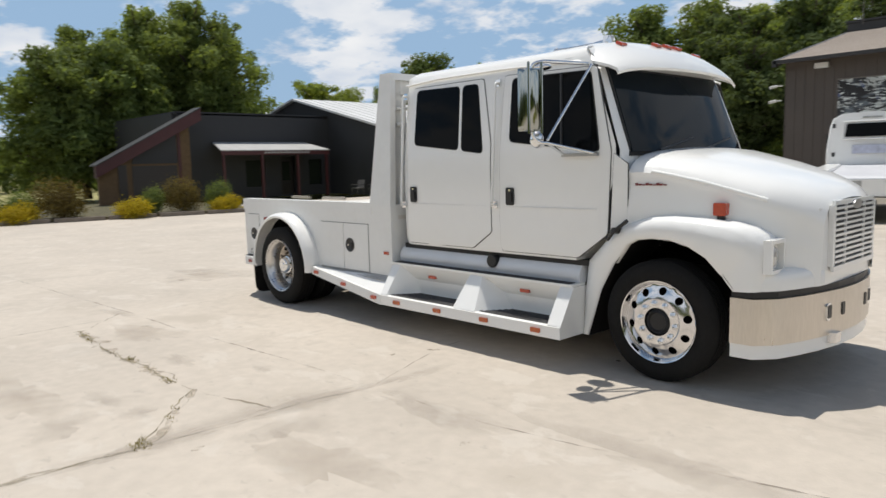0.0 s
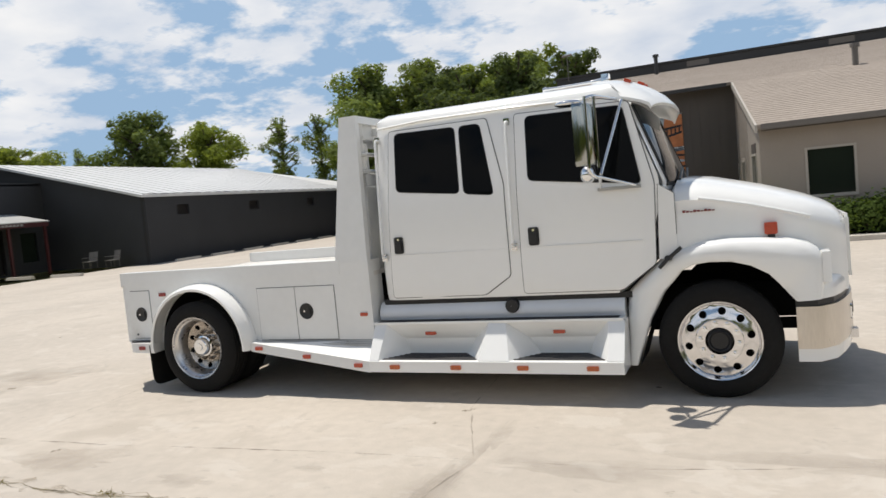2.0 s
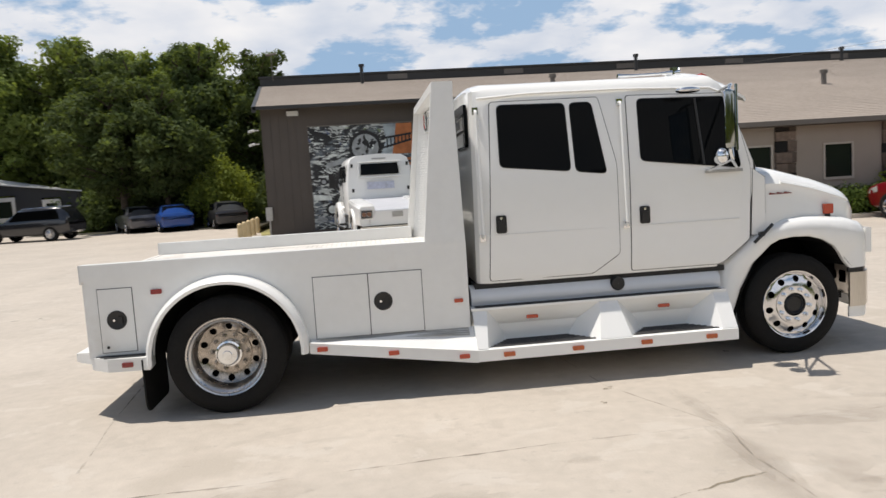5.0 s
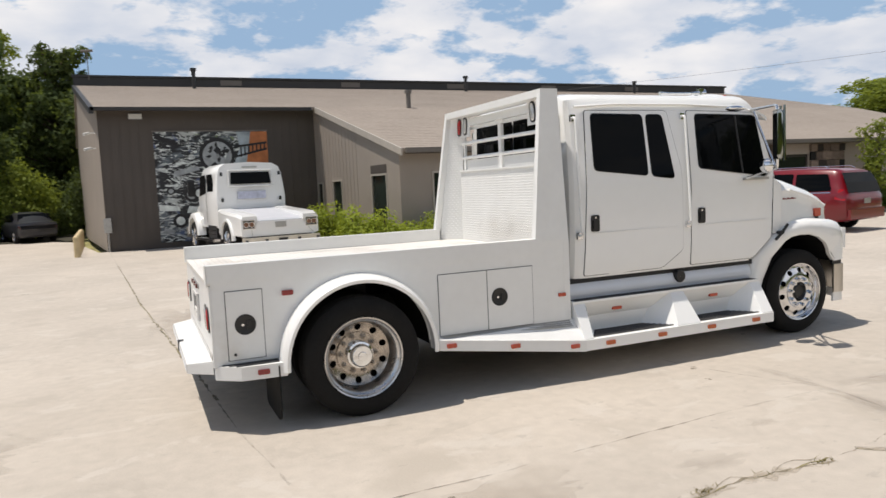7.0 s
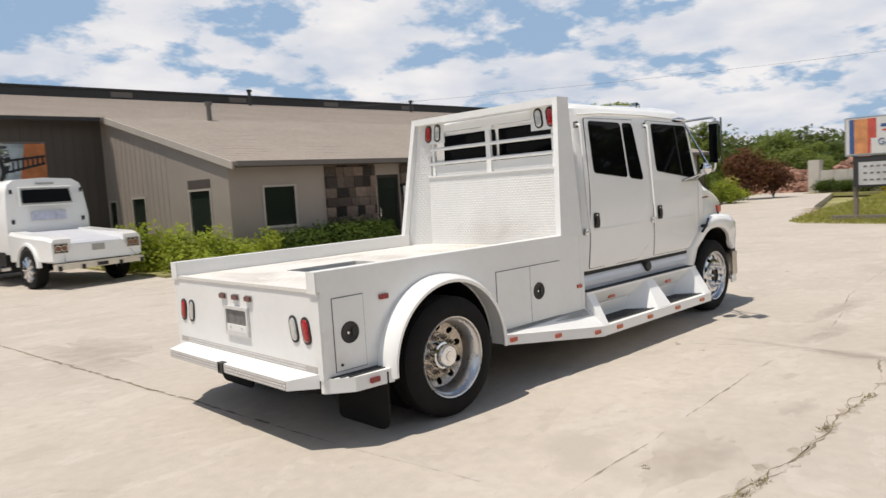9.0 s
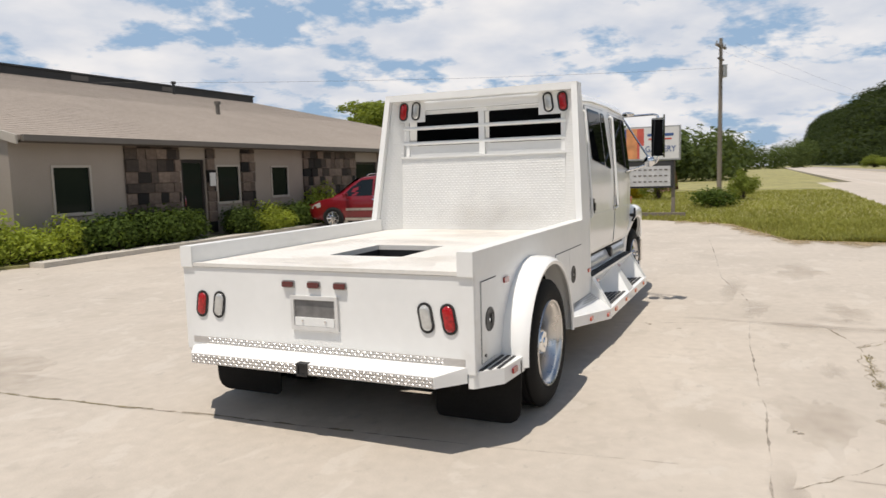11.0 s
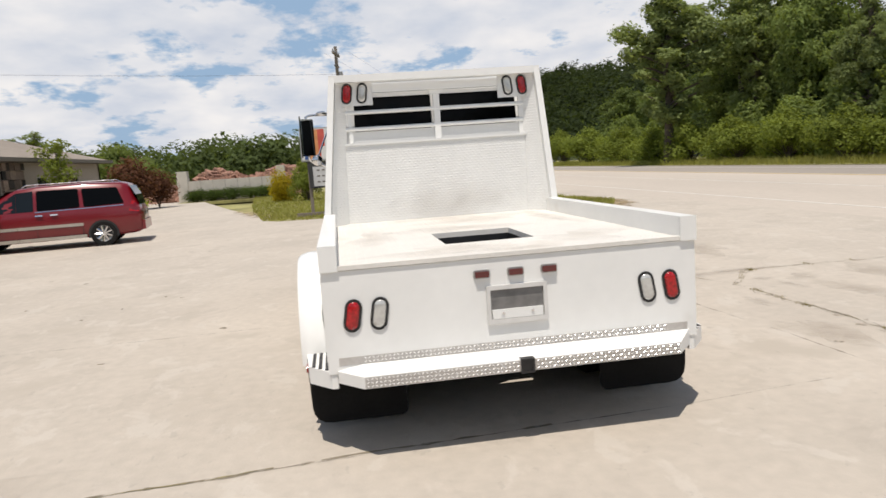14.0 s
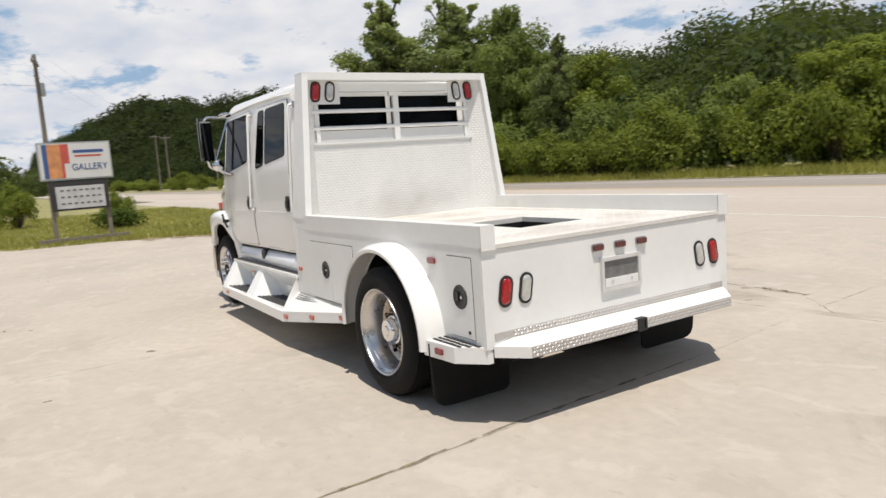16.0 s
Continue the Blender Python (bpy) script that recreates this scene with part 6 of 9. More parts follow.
# ---- cab steps and fuel tanks ----
for s in (-1, 1):
    st = part("step_box", boxed(2.0, 4.25, s * 1.02, s * 0.50, 0.26, 0.64), WHITE, truck, "white moulded double cab step with amber lamps")
    # lower lip
    bm = bmesh.new()
    prism(bm, [(s * 1.335, 0.25), (s * 1.335, 0.345), (s * 1.31, 0.352), (s * 1.02, 0.352), (s * 1.02, 0.25)], "x", 2.01, 4.25)
    part("step_tread_base", bm, WHITE, st, bevel=0.008)
    # piers between the two recesses: wide at the foot, narrow at the top
    for xa, xb, ta, tb in ((2.01, 2.10, 2.01, 2.13), (3.05, 3.32, 3.11, 3.26), (4.12, 4.25, 4.12, 4.25)):
        bm = bmesh.new()
        lo = [(xa, s * 1.325, 0.352), (xb, s * 1.325, 0.352), (xb + 0.20 if xb < 4.2 else xb, s * 1.02, 0.352), (xa - 0.20 if xa > 2.1 else xa, s * 1.02, 0.352)]
        hi = [(ta, s * 1.15, 0.64), (tb, s * 1.15, 0.64), (tb + 0.09 if xb < 4.2 else tb, s * 1.02, 0.64), (ta - 0.09 if xa > 2.1 else ta, s * 1.02, 0.64)]
        loft(bm, [lo, hi], True, True)
        part("pier", bm, WHITE, st, bevel=0.008)
    # sloping back of the recesses
    bm = bmesh.new()
    prism(bm, [(s * 1.15, 0.64), (s * 1.06, 0.515), (s * 1.035, 0.49), (s * 1.03, 0.352), (s * 1.0, 0.352), (s * 1.0, 0.64)], "x", 2.02, 4.24)
    part("recess_back", bm, WHITE, st)
    for xa, xb in ((2.13, 3.02), (3.35, 4.10)):
        for k in range(6):
            y = 1.07 + 0.042 * k
            part("grip_strip", boxed(xa + 0.034 * (5 - k), xb - 0.034 * (5 - k), s * y - 0.014, s * y + 0.014, 0.352, 0.359), TREAD, st)
    # dark tread edge on the upper step and the tank above it
    part("upper_tread", boxed(2.0, 4.24, s * 0.98, s * 1.16, 0.64, 0.660), WHITE, st, bevel=0.004)
    for k in range(3):
        y = 1.075 + 0.032 * k
        part("grip_strip", boxed(2.04, 4.20, s * y - 0.011, s * y + 0.011, 0.660, 0.666), TREAD, st)
    prof = [(1.045, 0.662), (1.06, 0.69), (1.062, 0.72), (1.052, 0.755), (1.03, 0.79), (1.0, 0.815), (0.90, 0.825), (0.90, 0.662)]
    bm = bmesh.new()
    prism(bm, [(s * y, z) for y, z in prof], "x", 2.02, 4.24)
    part("sill_shadow_gap", boxed(2.06, 4.30, s * 0.80, s * 1.02, 0.80, 0.846), SEAM, cab)
    tk = part("tank_fairing", bm, TANK, truck, "smooth pale fuel tank fairing above the steps", 50)
    bm = bmesh.new()
    spin(bm, [(s * 1.0, 0.060), (s * 1.075, 0.060), (s * 1.085, 0.052), (s * 1.085, 0.001)], (3.305, 0, 0.765), 24)
    part("fuel_cap", bm, BLACK, tk, "black round fuel cap", 40)
    for x in (2.27, 2.85, 3.44, 4.01):
        lamp("step_marker", x, s * 1.335, 0.298, 0.095, 0.038, 0.012, AMBER, st, ("y", s), "amber marker lamp")
    for x in (2.53, 3.70):
        lamp("step_lamp", x, s * 1.075, 0.545, 0.10, 0.030, 0.025, ORANGE, st, ("y", s))

# ---- mirrors on bright tube arms ----
for s, inb in ((-1, 0.0), (1, 0.12)):
    yo = 1.49 - inb
    arm = bend([(4.30, s * 1.00, 2.37), (4.18, s * (yo - 0.06), 2.37), (4.13, s * yo, 2.35), (4.13, s * yo, 1.82), (4.17, s * (yo - 0.04), 1.77), (4.20, s * (yo - 0.09), 1.77)], 0.04)
    mi = part("side_mirror", tube(bmesh.new(), arm, 0.014, 8), CHROME, truck, "tall chrome mirror on tube arms", 60)
    part("brace", tube(bmesh.new(), [(4.33, s * 1.02, 2.36), (4.20, s * (yo - 0.09), 1.79)], 0.012, 8), CHROME, mi, smooth=60)
    part("brace", tube(bmesh.new(), [(4.13, s * 1.10, 1.68), (4.19, s * (yo - 0.10), 1.77)], 0.012, 8), CHROME, mi, smooth=60)
    part("brace", tube(bmesh.new(), [(4.42, s * 1.08, 1.68), (4.19, s * (yo - 0.10), 1.77)], 0.012, 8), CHROME, mi, smooth=60)
    part("mirror_foot", boxed(4.11, 4.44, s * 1.085, s * 1.115, 1.665, 1.69), GREYPL, mi, bevel=0.005)
    # housing: a shallow rounded box turned inwards, glass to the rear
    turn = Matrix.Translation((4.12, s * yo, 0)) @ Matrix.Rotation(s * 0.62, 4, "Z")
    bm = bmesh.new()
    rows = []
    for z, k in ((1.86, 0.55), (1.872, 0.88), (1.90, 1.0), (2.28, 1.0), (2.308, 0.88), (2.32, 0.55)):
        rows.append([(-0.01 + 0.075 * math.sin(math.pi * j / 12) ** 0.7 * k, (-0.10 + 0.2 * j / 12) * (0.9 + 0.1 * k), z) for j in range(13)])
    loft(bm, rows, True, True)
    for y in (-0.035, 0.065):
        rod(bm, (0.075 - 0.35 * abs(y), y, 1.84), (0.075 - 0.35 * abs(y), y, 2.36), 0.011, 8)
    bmesh.ops.transform(bm, matrix=turn, verts=bm.verts)
    # chrome coloured darker and greener in place of the trees it would reflect
    hs = part("mirror_housing", bm, mat("tree_reflecting_chrome", (0.38, 0.40, 0.38), 0.10, 1.0, var=0.05), mi, "chrome mirror housing", 40)
    bm = prism(bmesh.new(), rounded([(-0.088, 1.875), (0.088, 1.875), (0.088, 2.305), (-0.088, 2.305)], 0.02, 3), "x", -0.014, -0.010)
    bmesh.ops.transform(bm, matrix=turn, verts=bm.verts)
    part("mirror_glass", bm, MIRROR, hs)
    bm = bmesh.new()
    bmesh.ops.create_uvsphere(bm, u_segments=18, v_segments=12, radius=0.07, matrix=Matrix.Translation((4.10, s * (yo - 0.10), 1.80)) @ Matrix.Diagonal((0.8, 1, 1, 1)))
    part("spot_mirror", bm, CHROME, mi, "round chrome convex mirror", 60)
    bm = bmesh.new()
    bmesh.ops.create_uvsphere(bm, u_segments=18, v_segments=10, radius=0.10, matrix=Matrix.Translation((3.94, s * 1.16, 2.37)) @ Matrix.Diagonal((1.1, 0.75, 0.28, 1)))
    part("down_view_mirror", bm, CHROME, mi, "small oval chrome look-down mirror", 60)

# the cab sits a little nearer one side of the frame than the other
for ob in truck.children_recursive:
    if ob.type == "MESH":
        for v in ob.data.vertices:
            if v.co.x > 2.03 and v.co.y > 0:
                v.co.y *= 0.962

# ---- trees and bushes ----
def leaf_cloud(name, spots, leaf, count, material, parent, seed, flat=0.75, core=0.38):
    """Many small leaf blades round lobes (x, y, z, r): one mesh with gaps between."""
    rng = np.random.default_rng(seed)
    w = np.array([s[3] ** 2 for s in spots])
    pick = rng.choice(len(spots), count, p=w / w.sum())
    c = np.array([s[:3] for s in spots])[pick]
    r = np.array([s[3] for s in spots])[pick]
    d = rng.normal(size=(count, 3))
    d /= np.linalg.norm(d, axis=1)[:, None]
    dist = r * (core + (1.0 - core) * rng.random(count) ** 0.55) * (1 + (0.30 if core < 0.5 else 0.14) * np.abs(rng.normal(size=count)))
    p = c + d * dist[:, None] * (1, 1, flat)
    # blades lie mostly facing out and up
    n = d + rng.normal(size=(count, 3)) * 0.55 + (0, 0, 0.35)
    n /= np.linalg.norm(n, axis=1)[:, None]
    a = np.cross(n, rng.normal(size=(count, 3)))
    a /= np.linalg.norm(a, axis=1)[:, None]
    b = np.cross(n, a)
    s = leaf * (0.6 + 0.8 * rng.random(count))[:, None]
    a, b = a * s, b * s * 0.62
    v = np.stack([p - 0.8 * a + b, p - 0.8 * a - b, p + 1.1 * a], 1).reshape(-1, 3)
    me = bpy.data.meshes.new(name)
    me.vertices.add(len(v))
    me.vertices.foreach_set("co", v.ravel().astype(np.float32))
    me.loops.add(3 * count)
    me.loops.foreach_set("vertex_index", np.arange(3 * count, dtype=np.int32))
    me.polygons.add(count)
    me.polygons.foreach_set("loop_start", np.arange(0, 3 * count, 3, dtype=np.int32))
    me.update(calc_edges=True)
    me.materials.append(material)
    ob = new(name, me)
    ob.parent = parent
    return ob


def crown_lobes(rng, h, r, base, n, taper):
    """Leafy lobes of uneven size filling a lopsided crown, so that the outline has tips and gaps."""
    out = []
    ph = [rng.uniform(0, 6.28) for _ in range(4)]
    for k in range(n):
        f = 0.05 + 0.91 * ((k + rng.random()) / n)
        z = base + (h - base) * f
        a = k * 2.4 + rng.uniform(-0.6, 0.6)
        lop = 0.86 + 0.16 * math.sin(3 * a + ph[0] + 4 * f) + 0.10 * math.sin(5 * a + ph[1]) + 0.12 * math.sin(9 * f + ph[2])
        reach = r * lop * (math.sin(math.pi * min(1, 0.16 + 0.78 * f)) ** taper)
        d = reach * rng.uniform(0.05, 0.94)
        q = min(reach * rng.choice((0.15, 0.20, 0.26, 0.34)) * rng.uniform(0.8, 1.15), h - z + 0.25)
        out.append((d * math.cos(a), d * math.sin(a), z, max(0.30, q)))
    return out


def tree(name, h, r, base, seed, material, label, leaf=0.20, count=7000, n=22, taper=0.7):
    rng = random.Random(seed)
    t = thing(name, 0, 0, 0, 0, label, "tree", "")
    lobes = crown_lobes(rng, h, r, base, n, taper)
    lean = [(rng.uniform(-0.12, 0.12) * r, rng.uniform(-0.12, 0.12) * r) for _ in range(6)]
    pts = [Vector((lean[k][0] * k / 5, lean[k][1] * k / 5, h * 0.82 * k / 5)) for k in range(6)]
    bm = bmesh.new()
    rad = 0.022 * h
    rings = []
    for k, p in enumerate(pts):
        q = rad * (1 - 0.16 * k) * (1.35 if k == 0 else 1)
        rings.append([p + Vector((q * math.cos(a), q * math.sin(a), 0)) for a in [2 * math.pi * j / 9 for j in range(9)]])
    loft(bm, rings, True, True)
    part("trunk", bm, BARK, t, smooth=50)
    bm = bmesh.new()
    for x, y, z, q in lobes:
        f = max(0.18, min(0.95, (z - 0.35 * math.hypot(x, y) - 0.3) / (h * 0.82)))
        k = min(4, int(f * 5))
        s = pts[k].lerp(pts[k + 1], f * 5 - k)
        mid = s.lerp(Vector((x, y, z)), 0.55) + Vector((0, 0, 0.12 * q))
        tube(bm, [s, mid, Vector((x, y, z))], rad * 0.24, 5)
    part("branchwork", bm, BARK, t)
    leaf_cloud("crown", lobes, leaf, count, material, t, seed)
    return t


def bush(name, h, r, seed, material, label, leaf=0.06, count=1600, category="bush", ragged=False):
    rng = random.Random(seed)
    t = thing(name, 0, 0, 0, 0, label, category, "")
    lobes = [(r * 0.5 * math.cos(k * 2.4) * rng.uniform(0.3, 1), r * 0.5 * math.sin(k * 2.4) * rng.uniform(0.3, 1), h * (0.30 + 0.45 * rng.random()), r * rng.uniform(0.38, 0.55)) for k in range(9)]
    if ragged:
        lobes = []
        for k in range(24):
            d, f = r * rng.uniform(0.1, 0.85), rng.random()
            lobes.append((d * math.cos(k * 2.4), d * math.sin(k * 2.4), h * (0.10 + 0.75 * f * (1.15 - 0.5 * d / r)), r * rng.uniform(0.17, 0.36)))
    bm = bmesh.new()
    for x, y, z, q in lobes:
        tube(bm, [(0, 0, 0), (x * 0.5, y * 0.5, z * 0.6), (x, y, z)], 0.012 + 0.008 * r, 5)
    part("woody_base", bm, BARK, t)
    leaf_cloud("foliage", lobes, leaf, count, material, t, seed, 0.9 * h / max(r * 1.1, 0.1) if h < r else 0.95)
    return t


def spread(ob, spots, group=""):
    """Stands a tree or bush at its first spot and copies of it, turned and sized, at the others: (x, y, width, height)."""
    for k, (x, y, fw, fh) in enumerate(spots):
        m = pose(x, y, 0 if math.hypot(x, y) < 45 else -0.1, 0, 0, 47 * k % 360) @ Matrix.Diagonal((fw, fw, fh, 1))
        if k == 0:
            first = m
        else:
            copy_thing(ob, m)
    ob.matrix_world = first
    if group:
        tagged(ob, group=group)


T_A = tree("broadleaf_tree", 13.0, 4.3, 2.2, 3, LEAF, "tall green broadleaf tree with a full uneven crown", 0.145, 26000, 96, 0.6)
spread(T_A, [(-47.5, 18.8, 0.9, 0.98), (-46.5, 21.8, 0.95, 1.03), (-47, 24.4, 0.8, 0.95), (-50, 15.5, 0.8, 0.88), (-30.0, 52, 1.1, 1.07), (-26.0, 54, 1.1, 1.08), (-25.6, 58, 0.9, 1.04), (-18.2, 53, 1.1, 0.97), (36.4, -28, 0.85, 1.10),
             (40.5, -29, 0.6, 0.9), (50, -30, 0.8, 0.85), (33.5, -29, 0.7, 0.78)])
T_B = tree("broadleaf_tree", 11.0, 3.9, 1.4, 11, LEAF_L, "bright green broadleaf tree", 0.14, 23000, 84, 0.55)
spread(T_B, [(-59, 40, 1.15, 0.92), (-51, 55.7, 1.15, 1.08), (-17.4, 57, 1.2, 1.25), (-22.5, 55.5, 1.0, 1.2), (42.3, 34.3, 1.15, 0.76), (69, 44, 1.0, 0.7), (26.5, -27.5, 0.8, 0.78), (8.5, -28.5, 0.8, 0.60)])
T_C = tree("broadleaf_tree", 9.5, 3.6, 1.0, 23, LEAF_D, "dark green broadleaf tree", 0.14, 23000, 84, 0.5)
spread(T_C, [(-47, 13.2, 1.0, 0.96), (-46.3, 16.2, 1.05, 1.02), (-55.6, 51.3, 1.3, 1.38), (-52, 15, 1.1, 0.95), (-53, 23, 1.1, 1.05), (-14.5, 58, 1.1, 0.95), (-24, 62, 1.3, 1.4), (-35, 60, 1.2, 1.0), (-28, 58, 1.3, 1.25), (31, -30, 1.0, 0.95), (48, -31, 1.0, 1.0), (66, -31, 1.1, 0.95), (75, -30, 1.1, 0.95), (39.5, -31, 1.0, 1.1)])
T_D = tree("cottonwood_tree", 17.5, 3.0, 3.5, 31, LEAF_T, "tall slender cottonwood with gaps in its crown", 0.15, 22000, 90, 0.45)
spread(T_D, [(45.3, -21.2, 1.2, 0.95), (42.6, -27.6, 1.0, 0.92), (47.0, -30.0, 0.7, 0.98), (38.6, -29.0, 0.8, 0.84), (27.2, -25, 0.5, 0.58)])
T_E = tree("sapling_tree", 11.2, 2.2, 4.5, 41, LEAF, "thin sparse tree with bare twigs", 0.12, 3000, 44, 0.5)
spread(T_E, [(-41, 54.4, 1.0, 1.0), (-37, 54.7, 0.9, 0.98), (-61, 50, 0.8, 0.84), (-63, 50.7, 0.7, 0.95), (57.5, 33.4, 1.1, 0.62), (46.6, -28.5, 1.2, 1.6)])
SH_A = bush("roadside_shrub", 4.4, 2.6, 51, LEAF_L, "bright green roadside shrub", 0.11, 8000, "shrub", True)
spread(SH_A, [(17, -23, 1.0, 0.98), (12.2, -26, 0.95, 1.05), (8.5, -26.5, 0.9, 1.2), (21.5, -22.5, 0.8, 0.7), (26, -22.5, 0.8, 0.75), (32, -23, 0.8, 0.85), (38, -23, 0.9, 0.8), (45, -23, 1.0, 0.9), (52, -23, 1.0, 0.8),
              (60, -23, 1.0, 0.9), (4, -27, 0.9, 1.1), (-13.2, 40.2, 0.72, 0.88), (70, -23, 1.2, 1.0), (84, -24.5, 0.9, 1.1), (97, -24, 0.8, 0.7), (112, -25.5, 1.0, 0.6), (128, -24.5, 0.9, 0.7), (146, -25, 1.2, 0.9), (160, -26, 1.0, 0.6), (182, -25, 1.3, 0.7), (205, -26, 1.4, 0.8), (231, -25, 1.4, 0.9), (28.0, 8.4, 0.36, 0.5), (27.0, 4.2, 0.30, 0.34)])
SH_B = bush("roadside_shrub", 4.0, 2.7, 57, LEAF, "dense green shrub along the roadside", 0.12, 8000, "shrub", True)
spread(SH_B, [(14.5, -27, 1.2, 1.3), (19, -26, 1.2, 1.25), (23.5, -25.5, 1.1, 1.2), (29, -25.5, 1.1, 1.2), (35, -25.5, 1.1, 1.1), (42, -26, 1.1, 1.2), (6, -30, 1.2, 1.5), (-0.5, -28, 1.2, 1.3), (10.5, -31, 1.3, 1.6),
              (60, 27, 1.4, 1.3), (75, 29, 1.3, 1.1), (66, 37.5, 1.1, 1.4), (50, 22, 1.0, 0.8), (110, 24, 1.4, 1.2), (125, 12, 1.4, 1.0), (55, -25.5, 1.2, 1.3), (64, -25.5, 1.2, 1.3)])
# trees and undergrowth at the yard's end, their shade put in the leaf colour
T_F = tree("shaded_tree", 11.0, 3.4, 2.3, 37, LEAF_F, "broadleaf tree at the yard's end, leaves darkened for shade", 0.14, 20000, 84, 0.45)
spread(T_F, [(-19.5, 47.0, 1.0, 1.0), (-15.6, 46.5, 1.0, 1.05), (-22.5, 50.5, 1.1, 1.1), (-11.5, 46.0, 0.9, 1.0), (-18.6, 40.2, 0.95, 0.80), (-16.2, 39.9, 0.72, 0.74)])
SH_D = bush("shaded_shrub", 3.4, 2.4, 59, LEAF_F, "undergrowth below the trees, leaves darkened for shade", 0.11, 7000, "shrub", True)
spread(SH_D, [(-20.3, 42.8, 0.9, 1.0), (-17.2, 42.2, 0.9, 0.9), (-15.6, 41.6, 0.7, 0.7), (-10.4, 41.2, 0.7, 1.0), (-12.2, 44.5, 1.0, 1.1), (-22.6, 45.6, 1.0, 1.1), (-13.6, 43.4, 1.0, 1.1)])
R_A = bush("purple_leaf_shrub", 3.6, 1.6, 61, LEAF_R, "reddish purple-leaved shrub by the drive", 0.10, 2600, "shrub")
spread(R_A, [(32.5, 18.6, 1.0, 1.0), (33.8, 17.6, 0.9, 0.75)])
S_T = tree("young_tree", 3.4, 0.75, 0.8, 67, LEAF_L, "slender young tree with yellow-green leaves", 0.07, 1500, 14, 0.5)
spread(S_T, [(17.6, 17.3, 1.0, 1.02)])
B_A = bush("bright_bush", 1.25, 1.0, 71, LEAF_B, "bright green leafy bush beside the wall", 0.05, 3400, "bush", True)
spread(B_A, [(-2.2, 18.4, 1.0, 1.0), (-1.5, 17.9, 0.95, 0.9), (-2.6, 20.0, 1.0, 1.05), (-2.8, 21.6, 0.9, 1.0), (-0.6, 17.75, 0.8, 0.8), (6.6, 17.75, 0.8, 0.8), (7.6, 17.8, 0.8, 0.75), (10.2, 17.9, 0.9, 1.05), (11.0, 18.0, 0.8, 1.2), (28.2, 17.8, 1.1, 1.1)], "bushes along the building")
B_B = bush("dark_bush", 1.05, 0.85, 73, BUSH, "dark green bush along the stucco wall", 0.05, 2400)
spread(B_B, [(0.3, 17.8, 1.0, 0.9), (1.2, 17.8, 1.0, 0.95), (2.1, 17.8, 1.0, 1.0), (3.0, 17.8, 1.0, 1.0), (3.7, 17.9, 0.8, 0.95), (5.7, 17.8, 0.9, 0.9), (8.5, 17.85, 0.9, 0.9), (9.4, 17.9, 0.9, 0.9), (12.2, 18.0, 1.0, 1.0), (13.4, 18.1, 1.0, 1.0), (16.5, 18.2, 1.2, 0.9), (18.5, 18.2, 1.2, 1.0), (20.0, 18.2, 1.2, 1.0), (22.0, 18.2, 1.2, 1.0), (24.0, 18.2, 1.2, 1.0), (39.3, 16.4, 1.2, 0.85), (39.3, 15.2, 1.2, 0.8), (39.3, 14.0, 1.2, 0.85), (39.3, 12.8, 1.2, 0.8), (39.3, 11.8, 1.1, 0.8), (20.2, 5.2, 1.4, 0.8), (-26.6, 5.0, 1.0, 1.1)], "bushes along the building")
B_C = bush("clipped_shrub", 1.35, 0.95, 79, LEAF_D, "round clipped dark green shrub in the planting bed", 0.034, 7000)
spread(B_C, [(-25.3, 10.3, 0.62, 0.80), (-25.4, 12.9, 0.7, 0.9), (-26.5, 6.2, 0.8, 0.8)], "shrubs in the bed")
B_E = bush("clipped_shrub", 1.4, 1.0, 81, leafy("bronze_leaves", (0.11, 0.085, 0.03), 0.4), "round bronze-green shrub in the planting bed", 0.034, 7000)
spread(B_E, [(-25.2, 11.4, 0.85, 0.9), (-26.0, 7.4, 1.05, 0.95)], "shrubs in the bed")
B_D = bush("yellow_shrub", 0.75, 0.8, 83, LEAF_Y, "low bright yellow-green shrub in the planting bed", 0.032, 5000)
spread(B_D, [(-24.7, 9.3, 0.95, 0.95), (-24.3, 12.6, 0.85, 0.9), (-25.6, 5.9, 1.1, 0.95), (29.0, 9.85, 1.15, 2.3)], "shrubs in the bed")

# ---- wooded hill beyond the road ----
def hill_z(x, y):
    crest = lerp_table([(0, 6.6), (60, 10.4), (150, 19.4), (300, 29.0), (360, 34.0), (468, 43.0), (574, 56.0), (727, 62.0), (935, 68.0), (1076, 65.0), (1380, 77.0), (1780, 86.0), (1880, 10.0)], min(max(x, 0), 1880))
    f = min(1.0, max(0.0, (-y - 36) / 66))
    return -0.3 + crest * f * f * (3 - 2 * f) + 1.6 * math.sin(x * 0.045) * f + 1.1 * math.sin(x * 0.11 + 1.3) * f


bm = bmesh.new()
loft(bm, [[(x, y, hill_z(x, y)) for x in range(-220, 1901, 20)] for y in range(-34, -190, -6)])
tagged(part("hill", bm, mat("forest_floor", (0.035, 0.045, 0.018), 0.95, var=0.3, scale=0.1), smooth=60), "wooded hillside across the road", "hill", kind="structure")
rng = np.random.default_rng(5)
spots = []
for k in range(2700):
    u = rng.random()
    x = -40 + 880 * u ** 1.5
    y = -38 - 68 * rng.random() ** 0.7
    spots.append((x, y, hill_z(x, y) + 1.6 + 5.0 * rng.random() ** 2, 2.4 + 3.4 * rng.random() ** 1.5))
ridge = []
